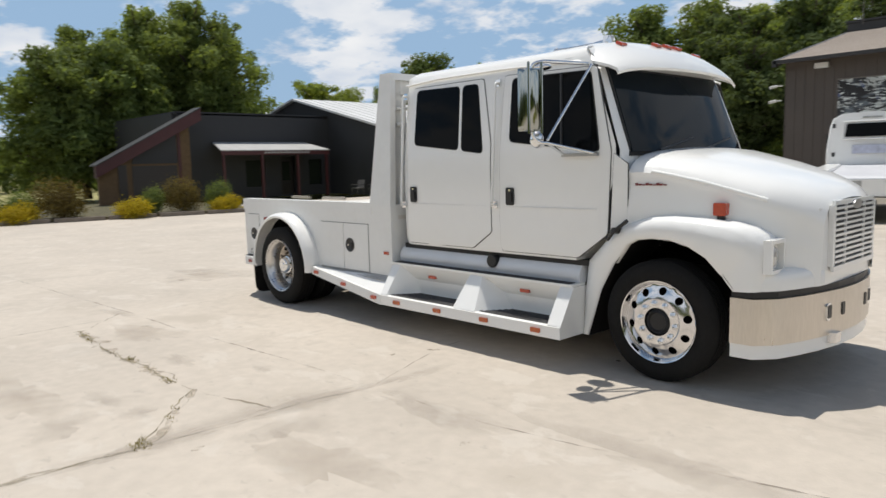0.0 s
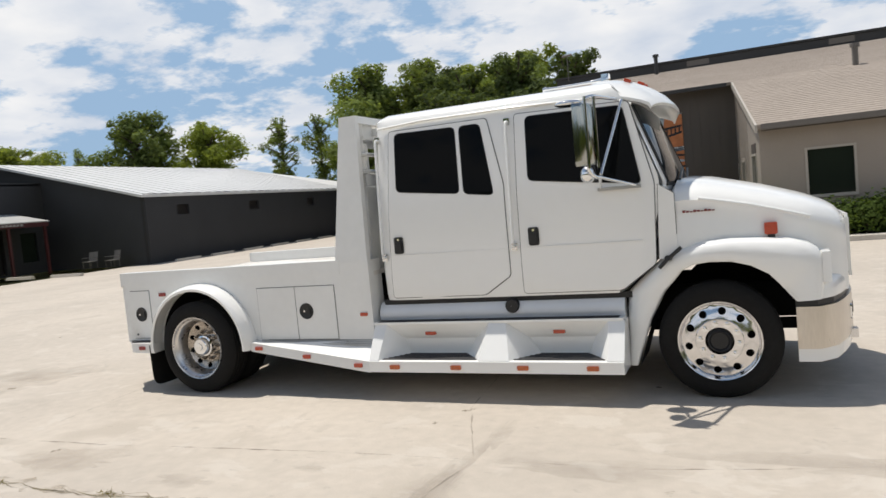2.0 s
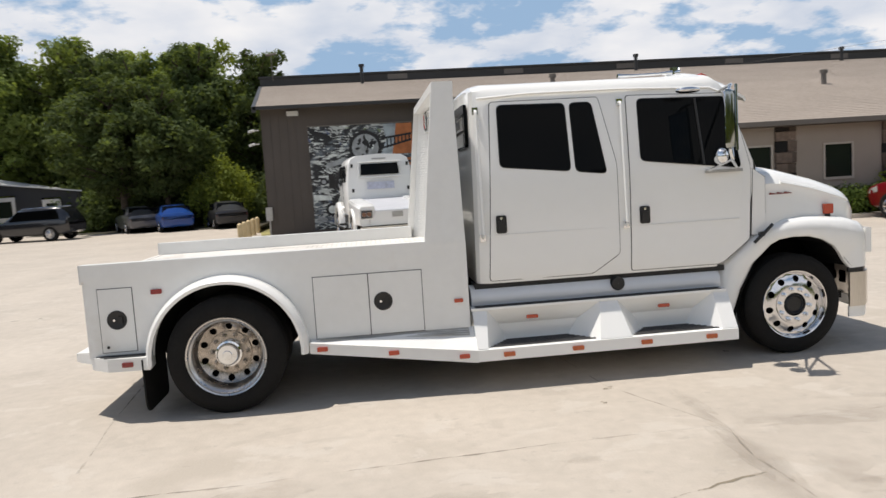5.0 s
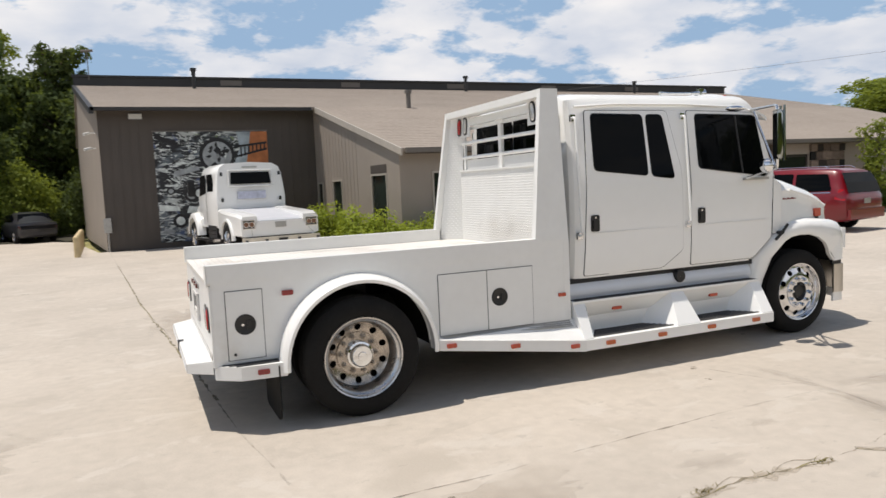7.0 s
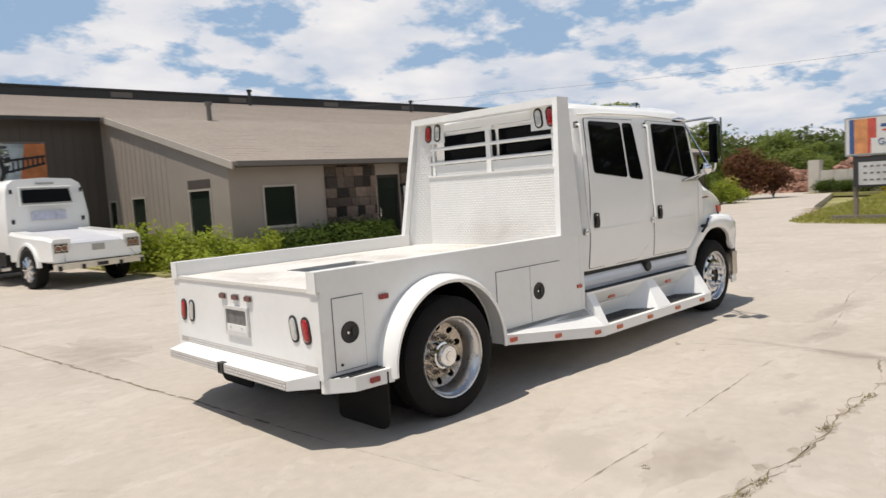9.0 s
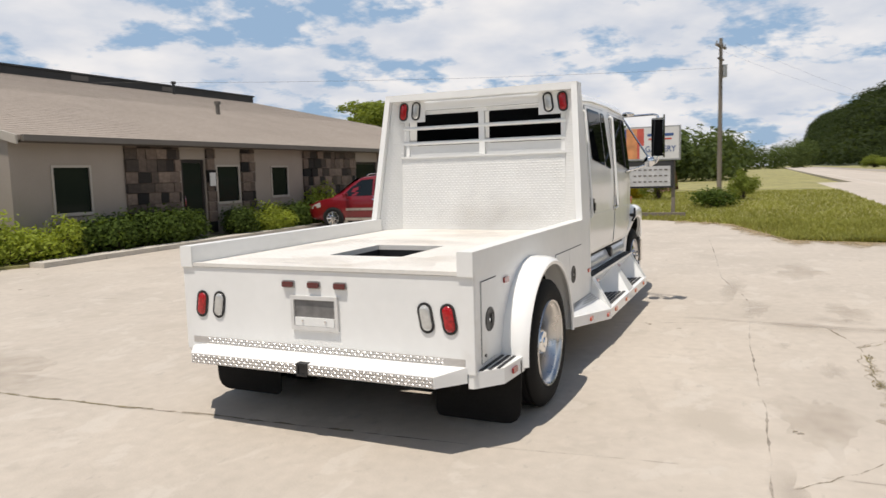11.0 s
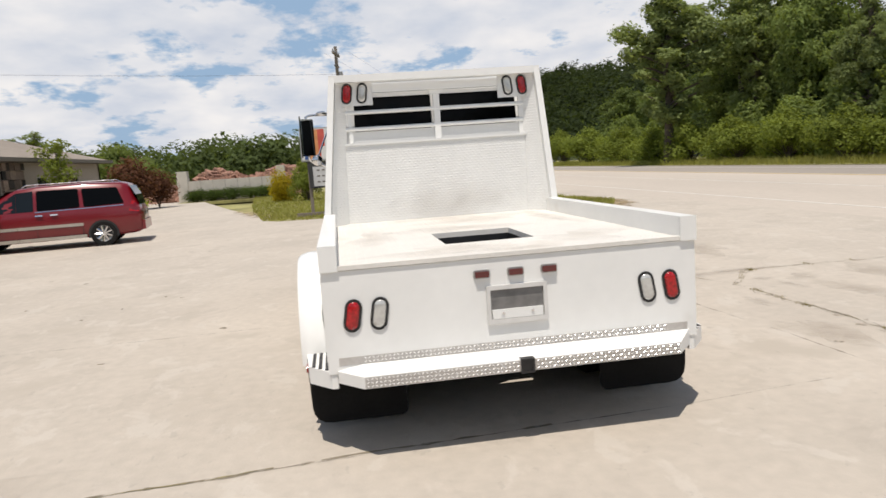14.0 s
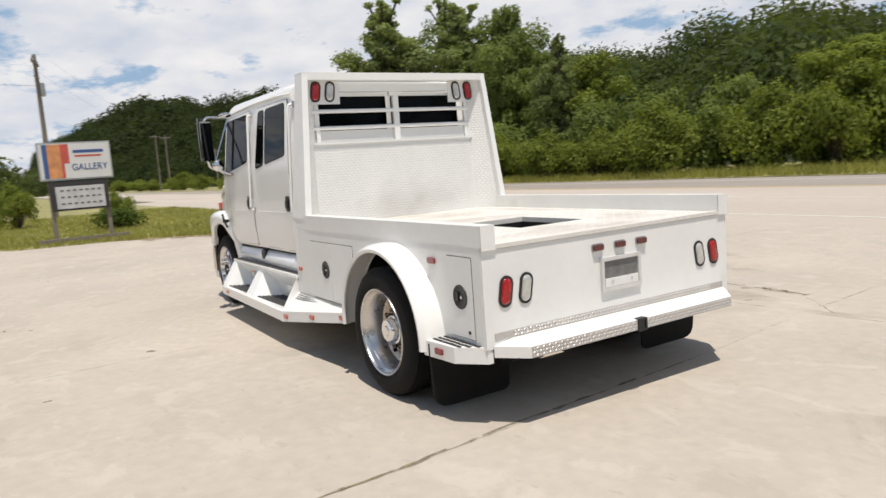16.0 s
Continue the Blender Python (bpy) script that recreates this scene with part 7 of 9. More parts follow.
for k in range(900):
    x = 420 + 1400 * rng.random()
    y = -40 - 66 * rng.random() ** 0.8
    ridge.append((x, y, hill_z(x, y) + 2.0 + 7.0 * rng.random() ** 2, (3.5 + 5.0 * rng.random() ** 1.5) * (1 + x / 2500)))
near = [s for s in spots if s[0] < 130]
mid = [s for s in spots if 130 <= s[0] < 460]
ridge += [s for s in spots if s[0] >= 460]
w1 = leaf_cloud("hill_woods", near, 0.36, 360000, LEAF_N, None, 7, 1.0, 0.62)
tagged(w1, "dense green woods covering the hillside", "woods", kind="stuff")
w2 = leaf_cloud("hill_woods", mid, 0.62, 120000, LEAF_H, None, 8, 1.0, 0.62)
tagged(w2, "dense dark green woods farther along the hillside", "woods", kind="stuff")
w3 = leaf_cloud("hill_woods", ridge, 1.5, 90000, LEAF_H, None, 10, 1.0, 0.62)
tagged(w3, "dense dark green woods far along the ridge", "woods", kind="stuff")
# distant tree lines round the horizon
line = []
for k in range(420):
    a = rng.uniform(0.07, 0.75)
    d = rng.uniform(95, 150)
    line.append((d * math.cos(a) - 5, d * math.sin(a), rng.uniform(0.8, 4.6), rng.uniform(1.8, 3.4)))
for k in range(60):
    a = rng.uniform(-0.045, 0.09)
    d = rng.uniform(330, 390)
    line.append((d * math.cos(a), d * math.sin(a), rng.uniform(2.0, 8.0), rng.uniform(3.0, 5.0)))
for k in range(360):
    a = rng.uniform(1.62, 3.3)
    d = rng.uniform(78, 110)
    line.append((d * math.cos(a), d * math.sin(a), rng.uniform(0.8, 4.5), rng.uniform(1.8, 3.2)))
for k in range(240):
    a = rng.uniform(3.3, 5.2)
    d = rng.uniform(60, 95)
    line.append((d * math.cos(a) - 10, d * math.sin(a), rng.uniform(0.8, 6), rng.uniform(2.0, 3.6)))
tagged(leaf_cloud("far_woods", line, 0.40, 170000, LEAF_F, None, 9, 1.0, 0.62), "distant green tree line", "woods", kind="stuff")
# ---- grass island and verges ----
sheet("grass_island", [(60, -0.75), (34, -1.05), (20, -1.05), (10.5, -2.15), (7.0, -0.6), (5.9, 0.6), (6.3, 2.6), (11, 4.1), (12.6, 6.3), (13.2, 8.9), (14.0, 9.5), (16.5, 9.9), (20.1, 10.5), (26, 11.2), (38, 12.4), (38.6, 17.6), (60, 18)], -0.2, 0.012, SOIL,
             "grassy island with dry patches between yard and road", "grass")
sheet("verge", [(-400, -19.6), (400, -19.6), (400, -36), (-400, -36)], -0.2, 0.02, SOIL, "grassy verge across the road", "grass")


def blades(name, inside, count, h, seed, label, z0=0.012):
    rng = np.random.default_rng(seed)
    pts = []
    while len(pts) < count:
        x, y = inside(rng)
        if x is not None:
            pts.append((x, y))
    p = np.array(pts)
    n = len(p)
    a = rng.uniform(0, 2 * np.pi, n)
    hh = h * (0.5 + rng.random(n))
    side = np.stack([np.cos(a), np.sin(a), 0 * a], 1) * 0.018 * (0.6 + rng.random(n))[:, None]
    tip = np.stack([rng.normal(size=n) * 0.35 * hh, rng.normal(size=n) * 0.35 * hh, hh], 1)
    base = np.c_[p, np.full(n, z0 - 0.01)]
    v = np.stack([base - side, base + side, base + tip], 1).reshape(-1, 3)
    me = bpy.data.meshes.new(name)
    me.from_pydata(v.tolist(), [], np.arange(3 * n).reshape(-1, 3).tolist())
    me.materials.append(GRASS)
    return tagged(new(name, me), label, "grass", kind="stuff")


def on_isle(rng):
    x = 6 + 34 * rng.random() ** 1.8
    lo = np.interp(x, [5.9, 7.0, 10.5, 20, 34], [0.6, -0.6, -2.1, -1.0, -1.0])
    hi = np.interp(x, [5.9, 6.3, 11, 12.6, 13.2, 14.0, 20.1, 26, 38], [0.6, 2.6, 4.1, 6.3, 8.9, 9.5, 10.5, 11.2, 12.4])
    y = lo + (hi - lo) * rng.random()
    # dry bare tip by the yard
    if x < 9.5 and rng.random() < 0.45:
        return None, None
    return x, y


blades("grass", on_isle, 46000, 0.11, 1, "short green and straw-coloured grass on the island")
blades("grass", lambda r: (-5 + 95 * r.random() ** 1.3, -19.8 - 6 * r.random() ** 1.4), 26000, 0.38, 2, "rough roadside grass", 0.02)
# ---- red minivan ----
def wheel_small(parent, x, y, r, w, s, rimmat):
    bm = bmesh.new()
    spin(bm, [(y - s * w, r * 0.62), (y - s * w, r * 0.94), (y - s * w * 0.85, r), (y - s * w * 0.12, r), (y, r * 0.93), (y + s * 0.004, r * 0.78), (y - s * 0.005, r * 0.64)], (x, 0, r), 32)
    wh = part("wheel", bm, RUBBER, parent, "black tyre on a silver wheel", 40)
    bm = bmesh.new()
    spin(bm, [(y - s * 0.004, r * 0.66), (y - s * 0.015, r * 0.60), (y - s * 0.05, r * 0.57), (y - s * 0.06, 0.001)], (x, 0, r), 28)
    part("barrel", bm, GREYPL, wh, smooth=40)
    for k in range(9):
        a = 2 * math.pi * k / 9
        bm = tube(bmesh.new(), [(x + r * 0.1 * math.cos(a), y - s * 0.015, r + r * 0.1 * math.sin(a)), (x + r * 0.62 * math.cos(a), y - s * 0.012, r + r * 0.62 * math.sin(a))], r * 0.085, 5)
        part("spoke", bm, rimmat, wh)
    bm = rod(bmesh.new(), (x, y - s * 0.03, r), (x, y + s * 0.002, r), r * 0.17, 14)
    part("hub_cap", bm, rimmat, wh, smooth=40)
    return wh


def car_body(parent, name, rows, material, label):
    """A body shell from rows of (x, half width, belt height, top height, half width at the top, crown)."""
    bm = bmesh.new()
    rings = []
    for x, w, zb, zt, wt, lo in rows:
        half = [(0.0, lo), (w - 0.14, lo), (w - 0.05, lo + 0.06), (w - 0.012, lo + 0.22), (w, lo + 0.42), (w - 0.006, zb - 0.10), (w - 0.03, zb)]
        if zt > zb + 0.08:
            half += [(w - 0.03 + (wt - w + 0.03) * f, zb + (zt - 0.07 - zb) * f) for f in (0.33, 0.66, 1.0)] + [(wt - 0.05, zt - 0.03), (wt * 0.6, zt - 0.005), (0, zt)]
        else:
            half += [(w - 0.08, zb + 0.015), (w - 0.13, zb + 0.025), (w - 0.2, zb + 0.035), (w * 0.7, zb + 0.045), (w * 0.45, zb + 0.055), (0, zb + 0.06)]
        pts = [(x, -a, z) for a, z in half]
        rings.append(pts + [(x, -b, z) for x, b, z in pts[::-1][1:-1]])
    loft(bm, rings, True, True)
    return part(name, bm, material, parent, label, 38)


def minivan():
    v = thing("minivan", 9.75, 14.9, 0, 98.8, "red minivan with silver trim parked on concrete", "car")
    # x ahead; wheels at +-1.53
    rows = [(-2.56, 0.78, 0.86, 0.87, 0.6, 0.42), (-2.50, 0.92, 0.98, 1.02, 0.62, 0.34), (-2.40, 0.96, 1.06, 1.34, 0.66, 0.30), (-2.24, 0.98, 1.08, 1.66, 0.70, 0.28), (-2.05, 0.99, 1.08, 1.72, 0.73, 0.27),
            (-1.2, 1.0, 1.06, 1.76, 0.76, 0.26), (0.0, 1.0, 1.04, 1.75, 0.76, 0.25), (0.55, 1.0, 1.03, 1.70, 0.73, 0.25), (0.95, 0.99, 1.02, 1.52, 0.70, 0.25), (1.35, 0.98, 1.01, 1.26, 0.68, 0.26), (1.62, 0.97, 0.99, 1.06, 0.8, 0.27),
            (1.95, 0.95, 0.94, 0.95, 0.8, 0.28), (2.25, 0.90, 0.86, 0.87, 0.8, 0.30), (2.45, 0.80, 0.74, 0.75, 0.7, 0.34), (2.53, 0.66, 0.64, 0.65, 0.6, 0.40)]
    body = car_body(v, "body", rows, VANRED, "glossy red body")

    def side(x, z):
        for a, b in zip(rows, rows[1:]):
            if a[0] <= x <= b[0]:
                t = (x - a[0]) / (b[0] - a[0])
                w, zb, zt, wt = [a[i] + (b[i] - a[i]) * t for i in (1, 2, 3, 4)]
                break
        if z < zb:
            return w - 0.03 * max(0, (z - zb + 0.10) / 0.10)
        return w - 0.03 + (wt - w + 0.03) * (z - zb) / max(0.1, zt - 0.07 - zb)
    cuts = [1.05, 1.15, 1.25, 1.35, 1.45, 1.55]
    for s in (-1, 1):
        for poly, lab in (([(-2.12, 1.13), (-1.10, 1.10), (-1.06, 1.60), (-1.95, 1.58)], "dark rear quarter window"), ([(-1.0, 1.10), (0.05, 1.08), (0.05, 1.62), (-0.98, 1.61)], "dark sliding door window"),
                          ([(0.13, 1.08), (0.55, 1.075), (0.55, 1.59), (0.13, 1.62)], "front side window"), ([(0.555, 1.075), (0.95, 1.07), (0.95, 1.33), (0.78, 1.45), (0.555, 1.585)], "front side window"),
                          ([(0.955, 1.07), (1.20, 1.06), (0.955, 1.32)], "front side window")):
            part("window", panel(poly if "front" in lab else rounded(poly, 0.05), side, 0.008, cuts, s), TINT if "front" not in lab else WSHIELD, body, lab)
        part("trim_strip", panel([(-1.05, 0.60), (1.05, 0.60), (1.05, 0.68), (-1.05, 0.68)], side, 0.014, (), s), STEEL, body, "silver door strip")
        part("belt_trim", panel([(-2.1, 1.075), (0.1, 1.045), (0.1, 1.065), (-2.1, 1.098)], side, 0.010, (), s), CHROME, body)
        for x in (0.02, -0.35):
            part("door_handle", panel([(x - 0.10, 0.94), (x + 0.08, 0.94), (x + 0.08, 0.975), (x - 0.10, 0.975)], side, 0.03, (), s), CHROME, body)
        for x in (-1.03, 0.09):
            part("door_gap", panel([(x - 0.006, 0.34), (x + 0.006, 0.34), (x + 0.006, 1.05), (x - 0.006, 1.05)], side, 0.003, (), s), SEAM, body)
        for x in (-1.53, 1.53):
            arch_ = [(x + 0.39 * math.cos(a), 0.33 + 0.39 * math.sin(a)) for a in [math.pi * k / 14 for k in range(15)]] + [(x - 0.39, 0.25), (x + 0.39, 0.25)]
            part("wheel_arch", panel(arch_, side, 0.006, (), s), BLACK, body)
            wheel_small(v, x, s * 1.012, 0.345, 0.22, s, ALLOY)
        part("tail_lamp", panel(rounded([(-2.49, 0.86), (-2.22, 0.90), (-2.30, 1.18), (-2.42, 1.16)], 0.04), side, 0.012, (), s), RED, body, "red tail lamp")
        part("headlight", panel(rounded([(1.98, 0.72), (2.36, 0.66), (2.30, 0.78), (2.0, 0.88)], 0.03), side, 0.012, (), s), CLEAR, body, "clear headlight")
        bm = bmesh.new()
        bmesh.ops.create_cube(bm, size=1, matrix=Matrix.Translation((1.02, s * 1.10, 1.10)) @ Matrix.Diagonal((0.12, 0.2, 0.15, 1)))
        part("side_mirror", bm, VANRED, v, bevel=0.03)
        part("roof_rail", tube(bmesh.new(), bend([(-1.9, s * 0.66, 1.72), (-1.8, s * 0.66, 1.785), (0.3, s * 0.66, 1.785), (0.4, s * 0.66, 1.72)], 0.05), 0.016, 6), ALLOY, v)
        part("sill", panel([(-1.1, 0.27), (1.1, 0.27), (1.1, 0.36), (-1.1, 0.36)], side, 0.010, (), s), STEEL, body)
    bm = bmesh.new()
    loft(bm, [[(-2.505, y, 1.06), (-2.425, y * 0.98, 1.34), (-2.285, y * 0.90, 1.60)] for y in (-0.82, -0.4, 0, 0.4, 0.82)])
    part("rear_window", bm, TINT, body, "dark rear window")
    part("rear_bumper", boxed(-2.60, -2.44, -0.86, 0.86, 0.36, 0.62), VANRED, body, bevel=0.05)
    bm = bmesh.new()
    loft(bm, [[(1.37, y, 1.13), (0.72, y * 0.88, 1.625)] for y in (-0.78, -0.4, 0, 0.4, 0.78)])
    ob = part("windshield", bm, WSHIELD, body, "raked windshield")
    ob.location = (0.035, 0, 0.03)
    part("number_plate", boxed(-2.585, -2.57, -0.16, 0.16, 0.76, 0.90), GREYPL, body)
    return v


minivan()


def dark_car():
    v = thing("suv_car", -21.7, 35.9, 0, 172, "black sport utility car parked by the shop", "car")
    rows = [(-2.3, 0.8, 0.85, 0.86, 0.6, 0.45), (-2.2, 0.9, 1.0, 1.3, 0.62, 0.38), (-1.9, 0.93, 1.02, 1.62, 0.68, 0.32), (-0.6, 0.93, 1.0, 1.68, 0.70, 0.30), (0.2, 0.93, 0.98, 1.58, 0.68, 0.3), (0.9, 0.92, 0.98, 1.05, 0.7, 0.3), (1.6, 0.9, 0.94, 0.95, 0.7, 0.32), (2.2, 0.8, 0.8, 0.81, 0.6, 0.4)]
    b = car_body(v, "body", rows, DARKCAR, "black body")
    for s in (-1, 1):
        part("window", prism(bmesh.new(), rounded([(-1.9, 1.06), (0.6, 1.04), (0.15, 1.48), (-1.75, 1.52)], 0.05), "y", s * 0.83, s * 0.90), TINT, b, "dark side window")
        part("roof_rail", tube(bmesh.new(), [(-1.7, s * 0.6, 1.66), (0.1, s * 0.6, 1.62)], 0.02, 6), ALLOY, b)
        for x in (-1.4, 1.4):
            wheel_small(v, x, s * 0.94, 0.36, 0.24, s, ALLOY)
    return v


dark_car()


# ---- second white truck, nose to the mural ----
BROWNLAMP = mat("dull_brown_lens", (0.20, 0.10, 0.06), 0.25, var=0.2, scale=9)
def second_truck():
    v = thing("sport_truck", -4.42, 18.55, 0, 98.5, "white crew-cab truck with short flared bed facing the mural", "truck")
    # x ahead from the tail
    bm = bmesh.new()
    prism(bm, [(-1.0, 0.62), (1.0, 0.62), (1.0, 1.0), (-1.0, 1.0)], "x", 0.02, 2.4)
    bed2 = part("bed_body", bm, WHITE, v, "white moulded bed", bevel=0.03)
    part("bed_cover", prism(bmesh.new(), [(0.03, 0.98), (2.37, 0.98), (2.37, 1.33), (0.12, 1.09), (0.03, 1.04)], "y", -0.63, 0.63), mat("pale_grey_cover", (0.52, 0.53, 0.56), 0.5, var=0.06, scale=3), bed2, "pale grey sloping bed cover", bevel=0.01)
    for s in (-1, 1):
        bm = bmesh.new()
        rings = []
        for x, w, zt in ((-0.02, 1.06, 1.16), (0.25, 1.10, 1.22), (0.9, 1.12, 1.26), (1.6, 1.10, 1.30), (2.3, 1.04, 1.36)):
            rings.append([(x, s * 0.62, 0.98), (x, s * 0.64, zt), (x, s * (w - 0.06), zt), (x, s * w, zt - 0.07), (x, s * w, 0.66), (x, s * 0.95, 0.62)])
        loft(bm, rings, True, True)
        part("bed_flank", bm, WHITE, bed2, "white flared bed flank with storage top", 40)
        rings = [[(1.12 + r * math.cos(radians(a)), s * y, 0.52 + r * math.sin(radians(a))) for y, r in ((1.08, 0.60), (1.16, 0.58), (1.17, 0.52), (1.10, 0.50))] for a in range(0, 181, 10)]
        bm = bmesh.new()
        loft(bm, rings, True, True)
        part("wheel_flare", bm, WHITE, bed2, smooth=50)
        arch_ = [(1.12 + 0.52 * math.cos(a), 0.50 + 0.52 * math.sin(a)) for a in [math.pi * k / 14 for k in range(15)]]
        part("wheel_arch", prism(bmesh.new(), arch_, "y", s * 1.115, s * 1.125), BLACK, bed2)
        for x in (1.12, 5.35):
            wheel_small(v, x, s * 1.14 if x < 2 else s * 1.06, 0.47, 0.27, s, ALLOY)
        # tail lamp cluster
        lf = part("lamp_frame", boxed(-0.034, -0.021, s * 0.865 - 0.165, s * 0.865 + 0.165, 0.83, 1.07), ALLOY, bed2, "bright lamp surround", bevel=0.02)
        part("lamp_recess", boxed(-0.037, -0.0342, s * 0.865 - 0.145, s * 0.865 + 0.145, 0.85, 1.05), BLACK, lf)
        for y in (0.935, 0.795):
            part("tail_lamp", rod(bmesh.new(), (-0.036, s * y, 0.95), (-0.055, s * y, 0.95), 0.062, 18), BROWNLAMP, lf, "round brown lamp", 40)
            part("lamp_ring", rod(bmesh.new(), (-0.0375, s * y, 0.95), (-0.045, s * y, 0.95), 0.075, 18), CHROME, lf, smooth=40)
        for z in (0.60, 0.72, 0.84):
            part("box_trim", boxed(2.70, 3.55, s * 1.020, s * 1.034, z, z + 0.025), CHROME, v, "chrome strip on the side box")
        # cab side glass
        for poly in ([(2.75, 1.85), (3.45, 1.82), (3.42, 2.38), (2.85, 2.38)], [(3.62, 1.82), (4.42, 1.74), (4.22, 2.36), (3.62, 2.38)]):
            part("window", prism(bmesh.new(), rounded(poly, 0.06), "y", s * 1.0, s * 1.022), TINT, v, "dark tinted side window")
        part("door_gap", boxed(3.53, 3.545, s * 1.03, s * 1.043, 0.95, 2.4), SEAM, v)
        part("step", boxed(2.6, 4.6, s * 0.95, s * 1.16, 0.40, 0.48), ALLOY, v, "polished side step", bevel=0.02)
        part("tool_box", boxed(2.65, 3.6, s * 0.7, s * 1.02, 0.50, 0.86), BLACK, v, bevel=0.02)
        part("side_mirror", boxed(4.30, 4.37, s * 1.18, s * 1.38, 1.75, 2.2), BLACK, v, bevel=0.03)
        part("mirror_arm", tube(bmesh.new(), [(4.3, s * 1.0, 2.1), (4.33, s * 1.2, 2.1)], 0.02, 6), BLACK, v)
        # front fender
        rings = [[(5.35 + r * math.cos(radians(a)), s * y, 0.52 + r * math.sin(radians(a))) for y, r in ((0.85, 0.74), (1.06, 0.70), (1.10, 0.62), (1.09, 0.54))] for a in range(0, 181, 10)]
        bm = bmesh.new()
        loft(bm, rings, True, True)
        part("fender", bm, WHITE, v, "white front fender", 50)
        for z in (1.55, 2.3):
            part("clearance_lamp", boxed(2.36, 2.372, s * 0.86 - 0.035, s * 0.86 + 0.035, z, z + 0.11), BLACK, v)
    part("tail_gate", boxed(-0.02, 0.03, -0.78, 0.78, 0.64, 1.02), WHITE, bed2, bevel=0.01)
    part("number_plate", boxed(-0.035, -0.021, -0.15, 0.15, 0.84, 0.99), GREYPL, bed2)
    part("rear_bumper", boxed(-0.16, 0.05, -1.04, 1.04, 0.46, 0.60), mat("worn_cream_chrome", (0.70, 0.66, 0.58), 0.3, 0.6, var=0.1, scale=4), v, "bright rear bumper", bevel=0.02)
    for y in (-0.45, 0.45, 0.98, -0.98):
        part("bumper_hook", boxed(-0.19, -0.15, y - 0.035, y + 0.035, 0.44, 0.55), BLACK, v, bevel=0.01)
    part("hitch_receiver", boxed(-0.20, -0.15, -0.12, 0.12, 0.48, 0.56), BLACK, v)
    # cab shell
    prof = [(0.80, 1.0), (0.95, 1.04), (1.7, 1.04), (2.35, 0.97), (2.55, 0.90), (2.66, 0.72), (2.70, 0.0)]
    rings = []
    for x0, x1, k in ((2.38, 2.50, 0.97), (2.42, 2.52, 1.0), (3.4, 3.4, 1.0), (4.55, 4.28, 0.98), (4.72, 4.40, 0.94)):
        pts = [(x0 + (x1 - x0) * max(0, (z - 1.7)) / 1.0, -w * k, z) for z, w in prof]
        rings.append(pts + [(x, -y, z) for x, y, z in pts[::-1][1:]])
    bm = bmesh.new()
    loft(bm, rings, True, True)
    cab2 = part("cab", bm, WHITE, v, "white crew cab", 40)
    bm = bmesh.new()
    loft(bm, [[(2.383, y, 2.06), (2.44, y * 0.95, 2.40)] for y in (-0.60, 0.60)])
    got = bmesh.ops.extrude_face_region(bm, geom=list(bm.faces))
    bmesh.ops.translate(bm, verts=[q for q in got["geom"] if isinstance(q, bmesh.types.BMVert)], vec=(-0.03, 0, 0))
    part("rear_window", bm, TINT, cab2, "wide dark rear window")
    for y in (-0.66, 0.66):
        part("window_rim", tube(bmesh.new(), [(2.37, y, 2.0), (2.435, y * 0.96, 2.46)], 0.02, 6), WHITE, cab2)
    for z, x in ((2.0, 2.37), (2.46, 2.435)):
        part("window_rim", tube(bmesh.new(), [(x, -0.65, z), (x, 0.65, z)], 0.02, 6), WHITE, cab2)
    part("decal", boxed(2.35, 2.376, -0.42, 0.42, 1.62, 1.84), mat("pale_blue_decal", (0.50, 0.52, 0.62), 0.4, var=0.2, scale=9), cab2)
    part("roof_mark", boxed(2.44, 2.452, -0.22, 0.22, 2.53, 2.57), GREYPL, cab2)
    bm = bmesh.new()
    rings = []
    for x, w, z in ((4.6, 0.95, 1.72), (5.2, 0.90, 1.62), (5.9, 0.82, 1.45), (6.15, 0.74, 1.25), (6.2, 0.70, 0.7)):
        rings.append([(x, -w, 0.7), (x, -w, z - 0.2), (x, -w * 0.8, z - 0.03), (x, 0, z), (x, w * 0.8, z - 0.03), (x, w, z - 0.2), (x, w, 0.7)])
    loft(bm, rings, False)
    part("hood", bm, WHITE, v, "white hood", 40)
    part("front_bumper", boxed(6.1, 6.35, -1.08, 1.08, 0.42, 0.75), STEEL, v, bevel=0.04)
    part("chassis_frame", boxed(0.1, 6.0, -0.42, 0.42, 0.45, 0.66), CHASSIS, v)
    for x in (1.12, 5.35):
        part("axle", rod(bmesh.new(), (x, -0.95, 0.47), (x, 0.95, 0.47), 0.07, 10), CHASSIS, v)
    return v


second_truck()
